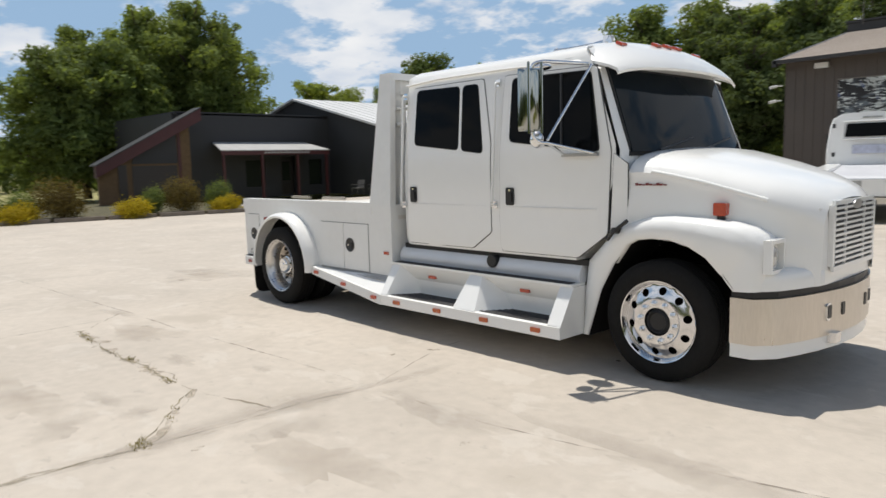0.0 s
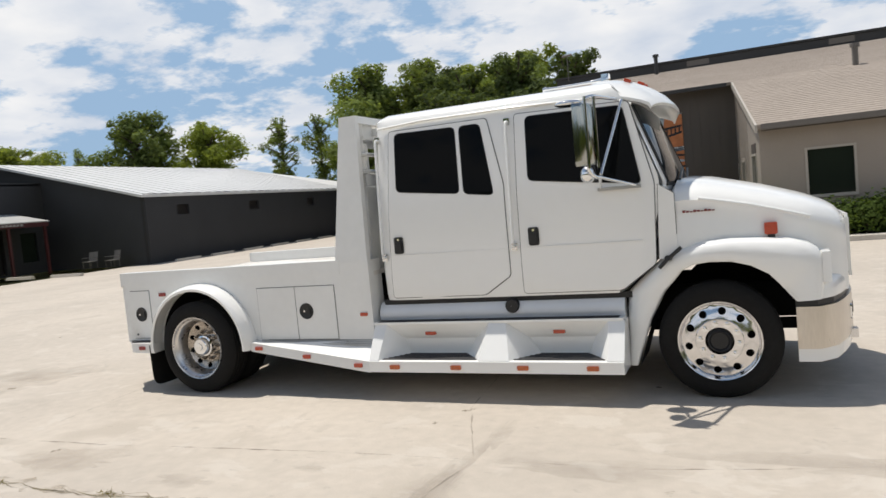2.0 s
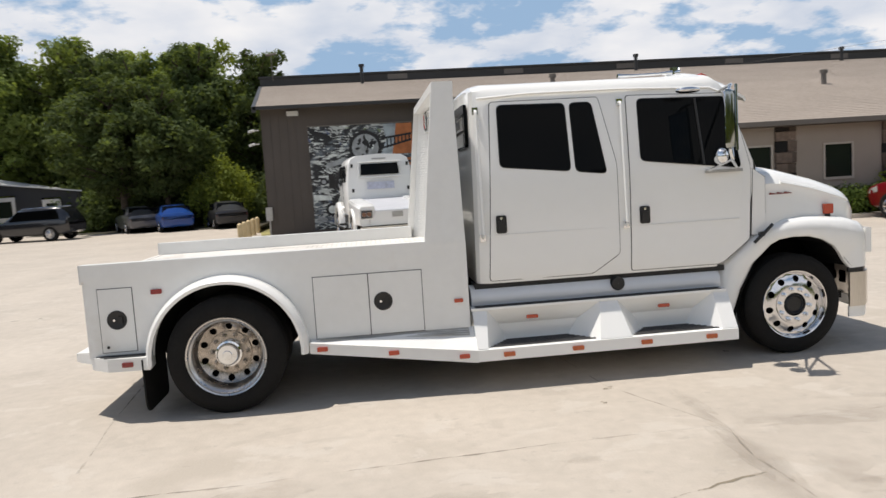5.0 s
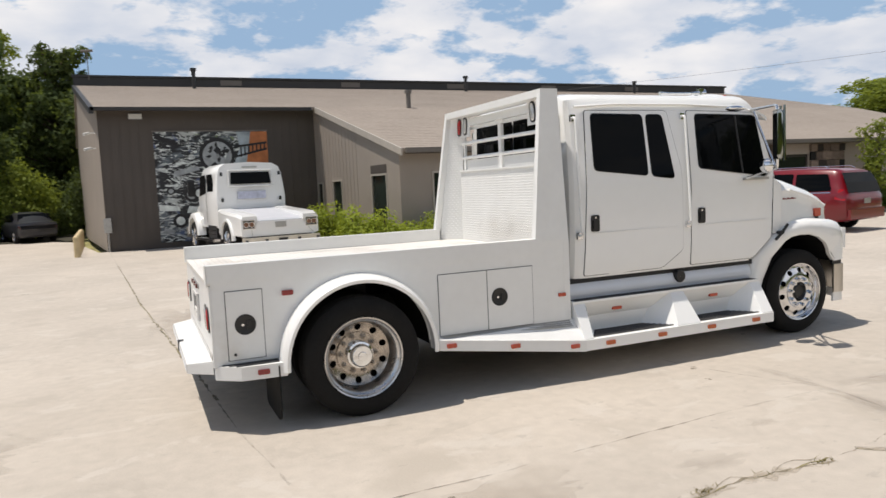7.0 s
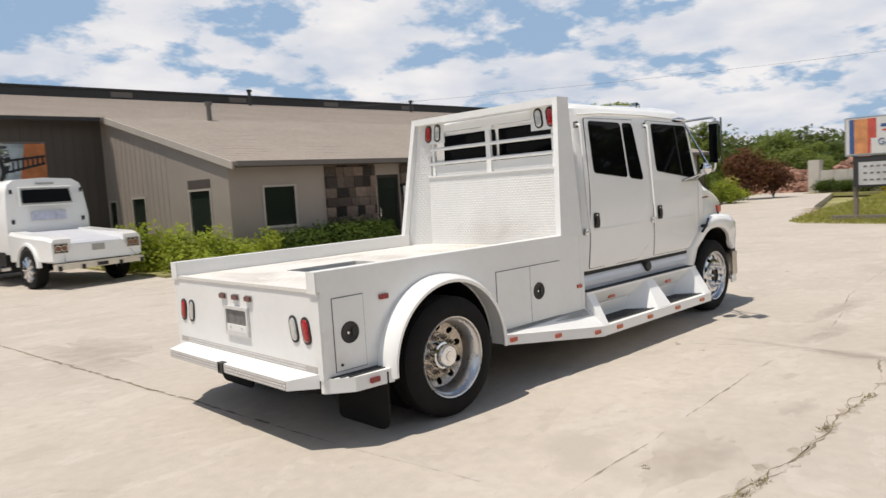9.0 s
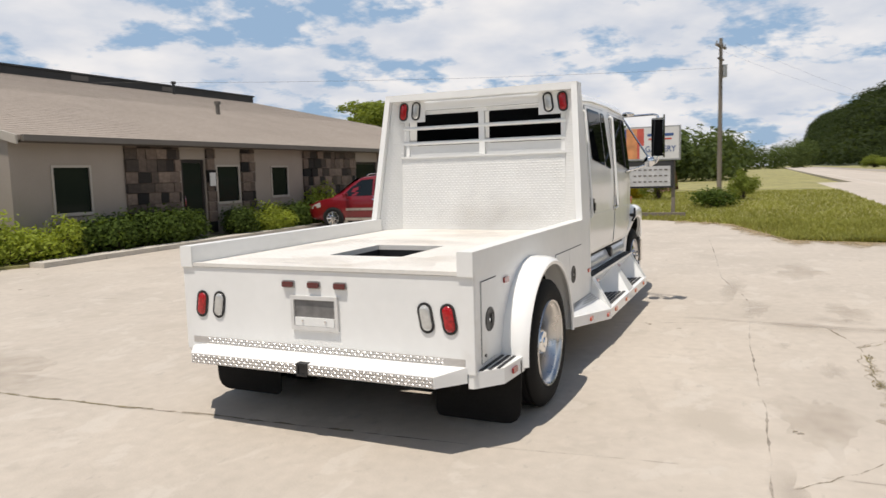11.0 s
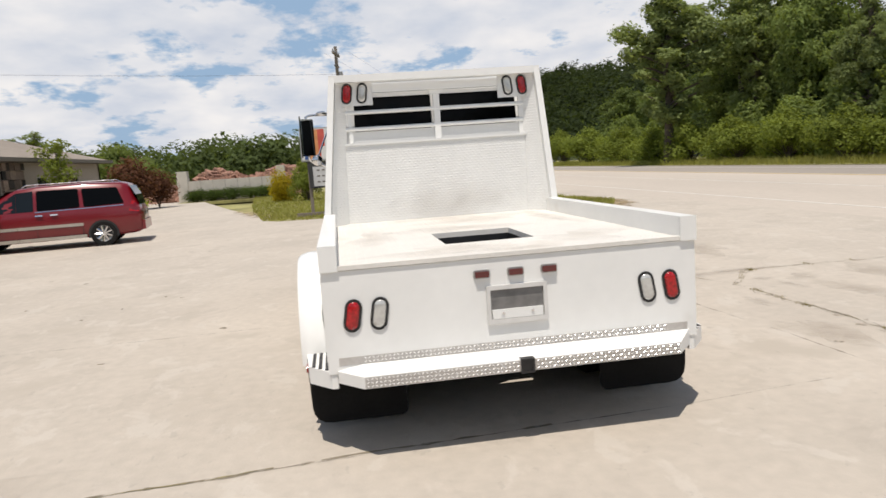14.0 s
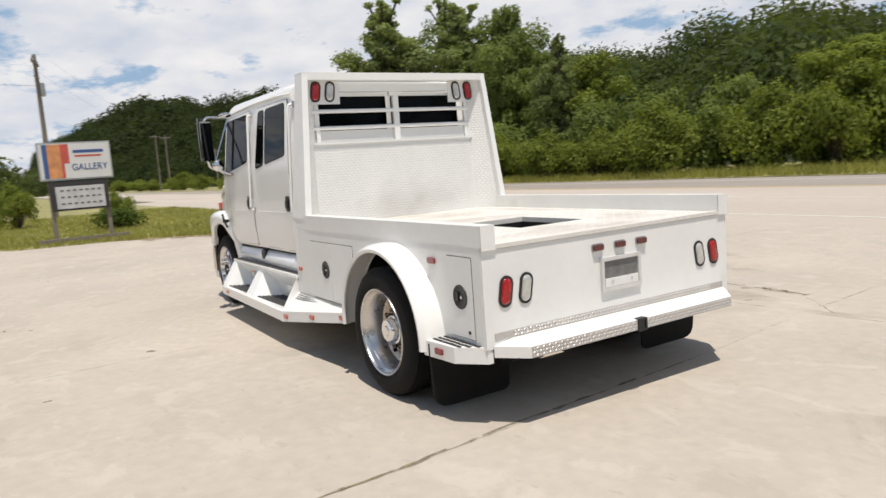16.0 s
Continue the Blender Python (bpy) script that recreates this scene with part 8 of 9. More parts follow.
# ---- mural, wall stones, kerb, sign, poles ----
def mural_ground():
    """Black and pale swirls with blue-grey and a little green, like brushed machinery."""
    m = mat("mural_ground", (0.012, 0.013, 0.016), 0.5, var=0.4, scale=3)
    n, l = m.node_tree.nodes, m.node_tree.links
    b = n["Principled BSDF"]
    co = n.new("ShaderNodeTexCoord")
    last = b.inputs["Base Color"].links[0].from_socket
    for sc, dist, at, wide, col, squash in ((0.75, 1.6, 0.50, 0.10, (0.10, 0.12, 0.14), (1, 1, 1.6)), (1.5, 2.2, 0.53, 0.05, (0.42, 0.45, 0.44), (0.8, 1, 2.2)), (3.4, 1.8, 0.57, 0.04, (0.62, 0.66, 0.64), (0.7, 1, 2.0)),
                                            (2.6, 2.5, 0.60, 0.04, (0.008, 0.008, 0.010), (1.0, 1, 1.8)), (1.1, 1.0, 0.64, 0.06, (0.07, 0.10, 0.20), (1, 1, 1)), (1.7, 1.0, 0.68, 0.04, (0.18, 0.24, 0.12), (0.6, 1, 2))):
        mp = n.new("ShaderNodeMapping")
        mp.inputs["Scale"].default_value = squash
        mp.inputs["Location"].default_value = (sc * 5.3, 0, sc * 2.9)
        mp.inputs["Rotation"].default_value = (0, 0.15 * sc, 0)
        l.new(co.outputs["Object"], mp.inputs[0])
        t = n.new("ShaderNodeTexNoise")
        t.inputs["Scale"].default_value, t.inputs["Detail"].default_value, t.inputs["Distortion"].default_value = sc, 5.0, dist
        l.new(mp.outputs[0], t.inputs["Vector"])
        r = n.new("ShaderNodeMapRange")
        r.inputs["From Min"].default_value, r.inputs["From Max"].default_value = at, at + wide
        l.new(t.outputs["Fac"], r.inputs["Value"])
        mx = n.new("ShaderNodeMix"); mx.data_type = "RGBA"
        l.new(r.outputs[0], mx.inputs["Factor"])
        l.new(last, mx.inputs[6])
        mx.inputs[7].default_value = (*col, 1)
        last = mx.outputs[2]
    l.new(last, b.inputs["Base Color"])
    return m


mural = thing("mural", -5.28, 25.88, 2.12, 0, "painted wall mural of dark machinery with an orange corner", "mural")
bm = boxed(-1.93, 1.93, -0.012, 0.0, -1.92, 1.90)
part("panel_ground", bm, mural_ground(), mural)
m_cols = [mat("mural_grey", (0.28, 0.30, 0.31), 0.6, var=0.4, scale=4), mat("mural_pale", (0.60, 0.64, 0.62), 0.6, var=0.3, scale=5), mat("mural_blue", (0.05, 0.065, 0.13), 0.6, var=0.4, scale=4),
          mat("mural_orange", (0.42, 0.14, 0.045), 0.6, var=0.3, scale=3), mat("mural_black", (0.010, 0.010, 0.012), 0.6), mat("mural_green", (0.16, 0.20, 0.09), 0.6, var=0.3, scale=4), mat("mural_haze", (0.34, 0.40, 0.44), 0.6, var=0.5, scale=2.5)]
rm = random.Random(4)


def daub(pts, m, d):
    bm = prism(bmesh.new(), pts, "y", -0.012 - 0.0012 * d, -0.0005)
    part("paint_shape", bm, m_cols[m], mural)


daub([(1.15, 0.75), (1.93, 0.75), (1.93, 1.88), (1.35, 1.88), (1.25, 1.3)], 3, 1)
daub([(1.0, -0.2), (1.93, -0.3), (1.93, 0.60), (1.2, 0.55)], 3, 2)
for k in range(4):
    daub([(1.05, -0.12 + 0.19 * k), (1.93, -0.2 + 0.2 * k), (1.93, -0.13 + 0.2 * k), (1.3, -0.02 + 0.19 * k)], 4 if k % 2 else 6, 2.4 + 0.1 * k)
daub([(0.72, 0.75), (1.15, 0.75), (1.25, 1.3), (1.35, 1.88), (0.85, 1.88), (0.95, 1.3)], 6, 1)
daub([(0.15 + 0.62 * math.cos(a), 1.05 + 0.62 * math.sin(a)) for a in [2 * math.pi * k / 22 for k in range(22)]], 4, 3)
daub([(0.15 + 0.50 * math.cos(a), 1.05 + 0.50 * math.sin(a)) for a in [2 * math.pi * k / 22 for k in range(22)]], 0, 4)
for k in range(16):
    a, r = rm.uniform(0, 6.28), rm.uniform(0.1, 0.4)
    x, z, w, h = 0.15 + r * math.cos(a), 1.05 + r * math.sin(a), rm.uniform(0.04, 0.14), rm.uniform(0.04, 0.16)
    daub([(x - w, z), (x, z - h), (x + w, z + 0.02), (x + 0.02, z + h)], rm.choice((1, 4, 4, 0)), 5 + 0.1 * k)
for k in range(16):
    x, z = rm.uniform(-1.8, 0.75), rm.uniform(-1.75, 1.7)
    w, h, t = rm.uniform(0.12, 0.55), rm.uniform(0.03, 0.13), rm.uniform(-0.35, 0.35)
    if abs(x - 0.15) < 0.55 and abs(z - 1.05) < 0.55:
        continue
    pts = [(-w, -h), (w, -h * 0.6), (w * 0.9, h), (-w * 0.8, h * 1.1)]
    pts = [(x + p * math.cos(t) - q * math.sin(t), z + p * math.sin(t) + q * math.cos(t)) for p, q in pts]
    pts = [(min(1.9, max(-1.9, p)), min(1.86, max(-1.88, q))) for p, q in pts]
    daub(pts, rm.choice((0, 1, 4, 0, 2, 0, 4, 5 if k % 5 == 0 else 1)), 7 + 0.12 * k)
for k in range(7):
    x = 0.95 + k * 0.14
    daub([(x, 0.98 + 0.04 * k), (x + 0.05, 0.98 + 0.04 * k), (x + 0.06, 1.32 + 0.02 * k), (x + 0.01, 1.32 + 0.02 * k)], 4, 13 + 0.1 * k)
daub([(0.75, 0.95), (1.9, 1.22), (1.9, 1.30), (0.75, 1.02)], 4, 14)
daub([(0.75, 1.30), (1.9, 1.45), (1.9, 1.52), (0.75, 1.38)], 4, 14.2)
for k in range(5):
    x, z, r = rm.uniform(-1.5, -0.3), rm.uniform(-1.2, 0.0), rm.uniform(0.12, 0.26)
    daub([(x + r * math.cos(a), z + r * math.sin(a)) for a in [2 * math.pi * j / 16 for j in range(16)]], 4, 15 + k * 0.2)
    daub([(x + 0.6 * r * math.cos(a), z + 0.6 * r * math.sin(a)) for a in [2 * math.pi * j / 16 for j in range(16)]], 1 if k % 2 else 0, 15.1 + k * 0.2)
part("mural_edge", boxed(-1.96, 1.96, -0.03, -0.001, 1.90, 1.94), GUTTER, mural)

wl_ = thing("wall_light", -7.72, 25.9, 4.55, 0, "small pale flood light fixed to the dark wall", "lamp")
part("housing", boxed(-0.21, 0.21, -0.14, 0.0, -0.08, 0.08), SIGNW, wl_, bevel=0.02)
part("diffuser", boxed(-0.17, 0.17, -0.10, -0.02, -0.10, -0.081), CLEAR, wl_)
for n, (x, z) in enumerate(((-9.05, 4.0), (-9.06, 3.5))):
    c = thing("security_camera", x, 25.8, z, 0, "small security camera on the corner of the building", "camera")
    part("arm", rod(bmesh.new(), (0.05, 0.1, 0), (-0.12, 0, 0), 0.02, 6), SIGNW, c)
    part("housing", rod(bmesh.new(), (-0.12, 0.05, 0), (-0.28, -0.12, -0.05), 0.05, 10), SIGNW, c)
mt = thing("electric_meter", -8.85, 25.88, 0.9, 0, "grey electric meter box on the wall", "meter")
part("box", boxed(-0.12, 0.12, -0.12, 0.0, -0.25, 0.25), GREYPL, mt, bevel=0.01)
part("conduit", rod(bmesh.new(), (0, -0.05, -0.9), (0, -0.05, -0.25), 0.03, 8), GREYPL, mt)
ant = thing("roof_antenna", -9.4, 35.4, 7.4, 0, "thin roof antenna mast", "antenna")
part("mast", rod(bmesh.new(), (0, 0, -0.2), (0, 0, 1.1), 0.02, 6), GUTTER, ant)
part("dish", rod(bmesh.new(), (-0.25, 0, 1.05), (0.25, 0, 1.1), 0.06, 8), GUTTER, ant)

# slate cladding: stones one by one on the front wall
rs = random.Random(12)
wf = bpy.data.objects["wall_front"]
stone_meshes = []
for k in range(5):
    bm = boxed(-0.5, 0.5, -0.5, 0.5, -0.5, 0.5)
    for v in bm.verts:
        v.co += Vector((rs.uniform(-0.04, 0.04), 0, rs.uniform(-0.04, 0.04)))
    me = bpy.data.meshes.new("stone")
    bm.to_mesh(me)
    bm.free()
    me.materials.append(SLATE)
    stone_meshes.append(me)
for x0, x1 in ((2.1, 4.0), (5.05, 5.42), (6.6, 7.25), (9.95, 13.5), (15.35, 17.2)):
    z = 0.15
    row = 0
    while z < 2.66:
        h = rs.uniform(0.26, 0.36)
        x = x0
        while x < x1 - 0.05:
            w = min(rs.uniform(0.25, 0.5), x1 - x)
            d = rs.uniform(0.04, 0.09)
            ob = new("stone", rs.choice(stone_meshes))
            ob.parent = wf
            ob.matrix_world = Matrix.Translation((x + w / 2, 18.40 - d / 2, z + min(h, 2.68 - z) / 2)) @ Matrix.Diagonal((w - 0.015, d, min(h, 2.68 - z) - 0.015, 1))
            x += w
        z += h
part("stone_backing", boxed(2.1, 4.0, 18.385, 18.399, 0.1, 2.68), SLATE, wf)
# notice by the door
nt = thing("wall_notice", 5.2, 18.28, 1.75, 0, "small pale notice beside the entrance", "sign")
part("board", boxed(-0.12, 0.12, -0.02, 0.0, -0.2, 0.2), SIGNW, nt)
# kerb and walk along the front
for k in range(18):
    x0, x1 = -1.6 + k * 1.6, -1.6 + k * 1.6 + 1.588
    y = lambda x: 17.0 + 0.045 * (x + 1.6)
    bm = bmesh.new()
    prism(bm, [(x0, y(x0) - 0.28), (x1, y(x1) - 0.28), (x1, y(x1) + 0.16), (x0, y(x0) + 0.16)], "z", -0.1, 0.11)
    tagged(part("kerb", bm, KERB, bevel=0.015), "pale concrete kerb stone along the planting strip", "kerb", kind="structure")
sheet("planting_strip", [(-1.6, 17.16), (27.2, 18.45), (27.2, 18.6), (-0.4, 18.6), (-1.4, 26.0), (-3.1, 26.0), (-3.1, 18.0)], -0.1, 0.06, SOIL, "soil strip below the wall", "ground")

# ---- bollards ----
bol = thing("bollard", -9.74, 24.5, 0, 0, "cream painted steel bollard with a domed cap", "bollard", "bollards by the corner")
bm = rod(bmesh.new(), (0, 0, -0.02), (0, 0, 0.60), 0.095, 18)
part("pipe", bm, CREAM, bol, smooth=40)
bm = bmesh.new()
bmesh.ops.create_uvsphere(bm, u_segments=16, v_segments=10, radius=0.095, matrix=Matrix.Translation((0, 0, 0.60)))
part("cap", bm, CREAM, bol, smooth=60)
for x, y in ((-9.78, 25.7), (-9.83, 27.0), (-9.88, 28.4), (-9.93, 29.9)):
    copy_thing(bol, pose(x, y, 0))

# ---- roadside sign ----
sg = thing("roadside_sign", 14.75, 6.94, 0.0, 0, "weathered roadside billboard with a smaller letter board below", "sign")
sg.scale = (1.0, 0.85, 0.955)
part("sign_box", boxed(-0.12, 0.12, -1.24, 1.24, 2.07, 3.32), GREYPL, sg, "grey sign case")
part("sign_face", boxed(-0.135, -0.12, -1.19, 1.19, 2.12, 3.27), SIGNW, sg, "white sign face")
part("colour_band", boxed(-0.14, -0.135, 0.92, 1.08, 2.14, 3.25), SIGNB, sg, "blue band")
part("colour_band", boxed(-0.14, -0.135, 0.48, 0.92, 2.14, 3.25), SIGNO, sg, "orange picture band")
part("colour_band", boxed(-0.14, -0.135, 0.20, 0.48, 2.62, 3.25), SIGNR, sg, "faded red band")
part("colour_band", boxed(-0.14, -0.135, 0.38, 0.48, 2.14, 2.62), SIGNR, sg, "faded red band")
part("text_bar", boxed(-0.14, -0.135, -0.98, 0.06, 2.95, 3.05), SIGNB, sg)
part("text_bar", boxed(-0.14, -0.135, -0.90, 0.02, 2.82, 2.88), SIGNR, sg)
cu = bpy.data.curves.new("sign_word", "FONT")
cu.body, cu.size, cu.extrude, cu.align_x, cu.align_y = "GALLERY", 0.30, 0.004, "CENTER", "CENTER"
tmp = new("sign_word", cu)
me = bpy.data.meshes.new_from_object(tmp.evaluated_get(bpy.context.evaluated_depsgraph_get()))
bpy.data.objects.remove(tmp)
me.materials.clear()
me.materials.append(SIGNB)
tx = new("sign_word", me)
tx.parent = sg
tx.matrix_local = Matrix.Translation((-0.142, -0.46, 2.48)) @ Matrix(((0, 0, -1, 0), (-1, 0, 0, 0), (0, 1, 0, 0), (0, 0, 0, 1)))
part("letter_board", boxed(-0.10, 0.08, -0.98, 0.98, 1.05, 2.05), SIGND, sg, "dark letter board")
part("letter_face", boxed(-0.115, -0.10, -0.86, 0.80, 1.12, 1.86), mat("letter_board_face", (0.5, 0.5, 0.5), 0.6, var=0.12, scale=3), sg)
for k in range(3):
    for j in range(7):
        part("letter_mark", boxed(-0.122, -0.115, -0.74 + j * 0.21, -0.62 + j * 0.21, 1.26 + k * 0.22, 1.31 + k * 0.22), GUTTER, sg)
for y in (-0.95, 0.95):
    part("post", boxed(0.0, 0.12, y - 0.07, y + 0.07, -0.1, 2.2), WOODPOLE, sg)
part("ground_beam", boxed(-0.5, -0.36, -1.5, 1.6, 0.02, 0.16), WOODPOLE, sg)


def utility_pole(x, y, h, rz, lamp_arm, label):
    p = thing("utility_pole", x, y, -0.2, rz, label, "pole", "poles along the road")
    rod_ = rod(bmesh.new(), (0, 0, 0), (0, 0, h), 0.17, 12, 0.11)
    part("shaft", rod_, WOODPOLE, p, smooth=40)
    part("cross_arm", boxed(-0.06, 0.06, -1.1, 1.1, h - 0.6, h - 0.45), WOODPOLE, p)
    for k in (-0.95, -0.4, 0.4, 0.95):
        part("insulator", rod(bmesh.new(), (0, k, h - 0.45), (0, k, h - 0.28), 0.05, 8), GREYPL, p)
    if lamp_arm:
        part("transformer", rod(bmesh.new(), (-0.1, -0.35, h - 2.5), (-0.1, -0.35, h - 1.7), 0.22, 14), GREYPL, p, "grey transformer can", 40)
        part("cross_arm", boxed(-0.06, 0.06, -0.6, 0.6, h - 1.4, h - 1.3), WOODPOLE, p)
    return p


utility_pole(40.0, 6.1, 10.3, 78, True, "tall weathered wooden utility pole with a transformer")
utility_pole(118, -25, 7.4, -12, False, "weathered wooden utility pole beside the road")
utility_pole(158.5, -25, 12.6, -12, False, "weathered wooden utility pole beside the road")
utility_pole(169.5, -25, 13.6, -12, False, "weathered wooden utility pole beside the road")
wires = bmesh.new()
for a, b, sag in (((40, 5.2, 9.7), (150, -26, 11.5), 1.2), ((40, 6.9, 9.7), (150, -25, 11.0), 1.2), ((40, 6.1, 8.2), (-6, 60, 7.5), 0.9)):
    a, b = Vector(a), Vector(b)
    tube(wires, [a.lerp(b, t / 12) - Vector((0, 0, sag * 4 * (t / 12) * (1 - t / 12))) for t in range(13)], 0.006, 4)
tagged(part("power_lines", wires, BLACK), "thin black overhead power lines", "cable")

# low block wall and rubble bank beyond the drive
rw = thing("block_wall", 40.5, 13.6, 0, 0, "low pale block wall with a rusty bank behind", "wall")
for k in range(7):
    for j in range(2):
        part("block", boxed(-0.3, 0.3, -2.6 + k * 0.84 + 0.2 * (j % 2), -2.6 + k * 0.84 + 0.82 + 0.2 * (j % 2), 0.02 + j * 0.72, 0.72 + j * 0.72), KERB, rw, bevel=0.03)
part("end_pier", boxed(-0.35, 0.35, 3.48, 4.18, 0, 2.15), KERB, rw, bevel=0.03)
part("end_pier", boxed(-0.35, 0.35, -3.2, -2.62, 0, 2.15), KERB, rw, bevel=0.03)
rng2 = random.Random(8)
bk = bmesh.new()
mound = lambda x, y: max(0.0, 1 - ((x - 44.5) / 2.6) ** 2) * (1.15 + 0.35 * math.sin(y * 1.3) + (0.5 if y < 17 else 0.0))
loft(bk, [[(41.9 + 0.4 * i, 9.5 + 0.5 * j, mound(41.9 + 0.4 * i, 9.5 + 0.5 * j) - 0.05 + rng2.uniform(-0.08, 0.08)) for i in range(14)] for j in range(31)])
for k in range(520):
    x, y = rng2.uniform(42.0, 46), rng2.uniform(10, 24.5)
    a, b, c = rng2.uniform(0.15, 0.55), rng2.uniform(0.08, 0.25), rng2.uniform(0.05, 0.14)
    m = Matrix.Translation((x, y, mound(x, y) + 0.06)) @ Euler((rng2.uniform(-0.5, 0.5), rng2.uniform(-0.5, 0.5), rng2.uniform(0, 6.28))).to_matrix().to_4x4() @ Matrix.Diagonal((a, b, c, 1))
    got = bmesh.ops.create_cube(bk, size=2, matrix=m)
    for v in got["verts"]:
        v.co += Vector((rng2.uniform(-1, 1), rng2.uniform(-1, 1), rng2.uniform(-1, 1))) * 0.05
tagged(part("rubble_bank", bk, RUST), "reddish brown heap of rubble behind the drive", "rubble", kind="stuff")
st = bmesh.new()
bmesh.ops.create_icosphere(st, subdivisions=2, radius=1, matrix=Matrix.Translation((83.9, -22.5, 0.25)) @ Matrix.Diagonal((0.5, 0.85, 0.55, 1)))
for v in st.verts:
    v.co += Vector((rng2.uniform(-1, 1), rng2.uniform(-1, 1), rng2.uniform(-1, 1))) * 0.06
tagged(part("boulder", st, KERB, smooth=40), "pale boulder in the roadside grass", "boulder")
# shed and bin far behind the corner of the yard
sd = thing("storage_shed", -38.5, 62.0, 0, 0, "small grey storage shed far off", "shed")
part("wall", boxed(-3, 3, -2, 2, 0, 2.6), GREYPL, sd)
part("roof", prism(bmesh.new(), [(-3.3, 2.6), (3.3, 2.6), (0, 3.4)], "y", -2.3, 2.3), WROOF, sd)
# soil coloured dark for tree shade, and parked cars, where the yard ends
sheet("yard_edge", [(-24.5, 41.2), (-17.0, 37.6), (-12.6, 35.9), (-10.7, 35.3), (-10.7, 60.0), (-24.5, 60.0)], -0.1, 0.015, mat("shade_dark_soil", (0.040, 0.036, 0.022), 0.95, var=0.35, scale=1.2, fine=0.2, fine_scale=12), "soil at the yard's end, coloured dark for the trees' shade", "ground")


def parked_car(x, y, rz, paint, label):
    v = thing("parked_car", x, y, 0.015, rz, label, "car")
    rows = [(-2.1, 0.70, 0.72, 0.73, 0.6, 0.36), (-2.0, 0.80, 0.86, 0.87, 0.6, 0.26), (-1.45, 0.84, 0.90, 0.93, 0.6, 0.22), (-0.9, 0.85, 0.90, 1.34, 0.55, 0.2), (0.1, 0.85, 0.89, 1.38, 0.56, 0.2), (0.85, 0.84, 0.88, 0.95, 0.6, 0.2), (1.7, 0.80, 0.78, 0.79, 0.6, 0.24), (2.1, 0.66, 0.62, 0.63, 0.5, 0.34)]
    b = car_body(v, "body", rows, paint, "")
    bm = bmesh.new()
    loft(bm, [[(-1.40, y, 0.955), (-0.98, y * 0.84, 1.30)] for y in (-0.66, 0.66)])
    part("rear_window", bm, TINT, b, "dark rear window")
    for sd_ in (-1, 1):
        part("tail_lamp", boxed(-2.08, -1.99, sd_ * 0.62 - 0.12, sd_ * 0.62 + 0.12, 0.62, 0.74), DRED, b)
        part("window", prism(bmesh.new(), rounded([(-0.95, 0.95), (0.72, 0.94), (0.12, 1.28), (-0.80, 1.27)], 0.04), "y", sd_ * 0.70, sd_ * 0.80), TINT, b)
        for wx in (-1.25, 1.3):
            wheel_small(v, wx, sd_ * 0.84, 0.30, 0.20, sd_, ALLOY)
    part("bumper", boxed(-2.14, -2.0, -0.72, 0.72, 0.36, 0.52), paint, b, bevel=0.02)


# silver and grey paints are darkened to hold the trees' shade
parked_car(-17.6, 38.8, 118, mat("shade_dark_silver_paint", (0.13, 0.13, 0.14), 0.3, 0.4, var=0.05, scale=3, coat=0.5), "silver saloon car parked under the trees, paint darkened for shade")
parked_car(-15.5, 37.8, 112, mat("blue_car_paint", (0.012, 0.060, 0.26), 0.3, var=0.05, scale=3, coat=0.6), "blue saloon car parked under the trees")
parked_car(-12.6, 37.4, 108, mat("shade_dark_grey_paint", (0.045, 0.045, 0.05), 0.3, 0.3, var=0.05, scale=3, coat=0.5), "grey saloon car parked under the trees, paint darkened for shade")
# ---- joints, cracks and stains in the concrete ----
rc = random.Random(21)


def crack(pts, w, material, name="crack", rough=0.05, parent=lot, z=0.003):
    """A thin uneven ribbon along a line of points, its edge wandering."""
    line = []
    for a, b in zip(pts, pts[1:]):
        a, b = Vector((*a, 0)), Vector((*b, 0))
        n = max(2, int((b - a).length / 0.07))
        for k in range(n):
            line.append(a.lerp(b, k / n))
    line.append(Vector((*pts[-1], 0)))
    bm = bmesh.new()
    rows = []
    off = 0.0
    for i, p in enumerate(line):
        d = (line[min(i + 1, len(line) - 1)] - line[max(i - 1, 0)]).normalized()
        n = Vector((-d.y, d.x, 0))
        off = 0.86 * off + rc.uniform(-1, 1) * rough * 0.42
        ww = w * rc.choice((0.1, 0.4, 0.7, 1.0, 1.0, 1.5)) * rc.uniform(0.6, 1.1)
        q = p + n * off
        rows.append([(q - n * ww / 2) + Vector((0, 0, z)), (q + n * ww / 2) + Vector((0, 0, z))])
    loft(bm, rows)
    return part(name, bm, material, parent)


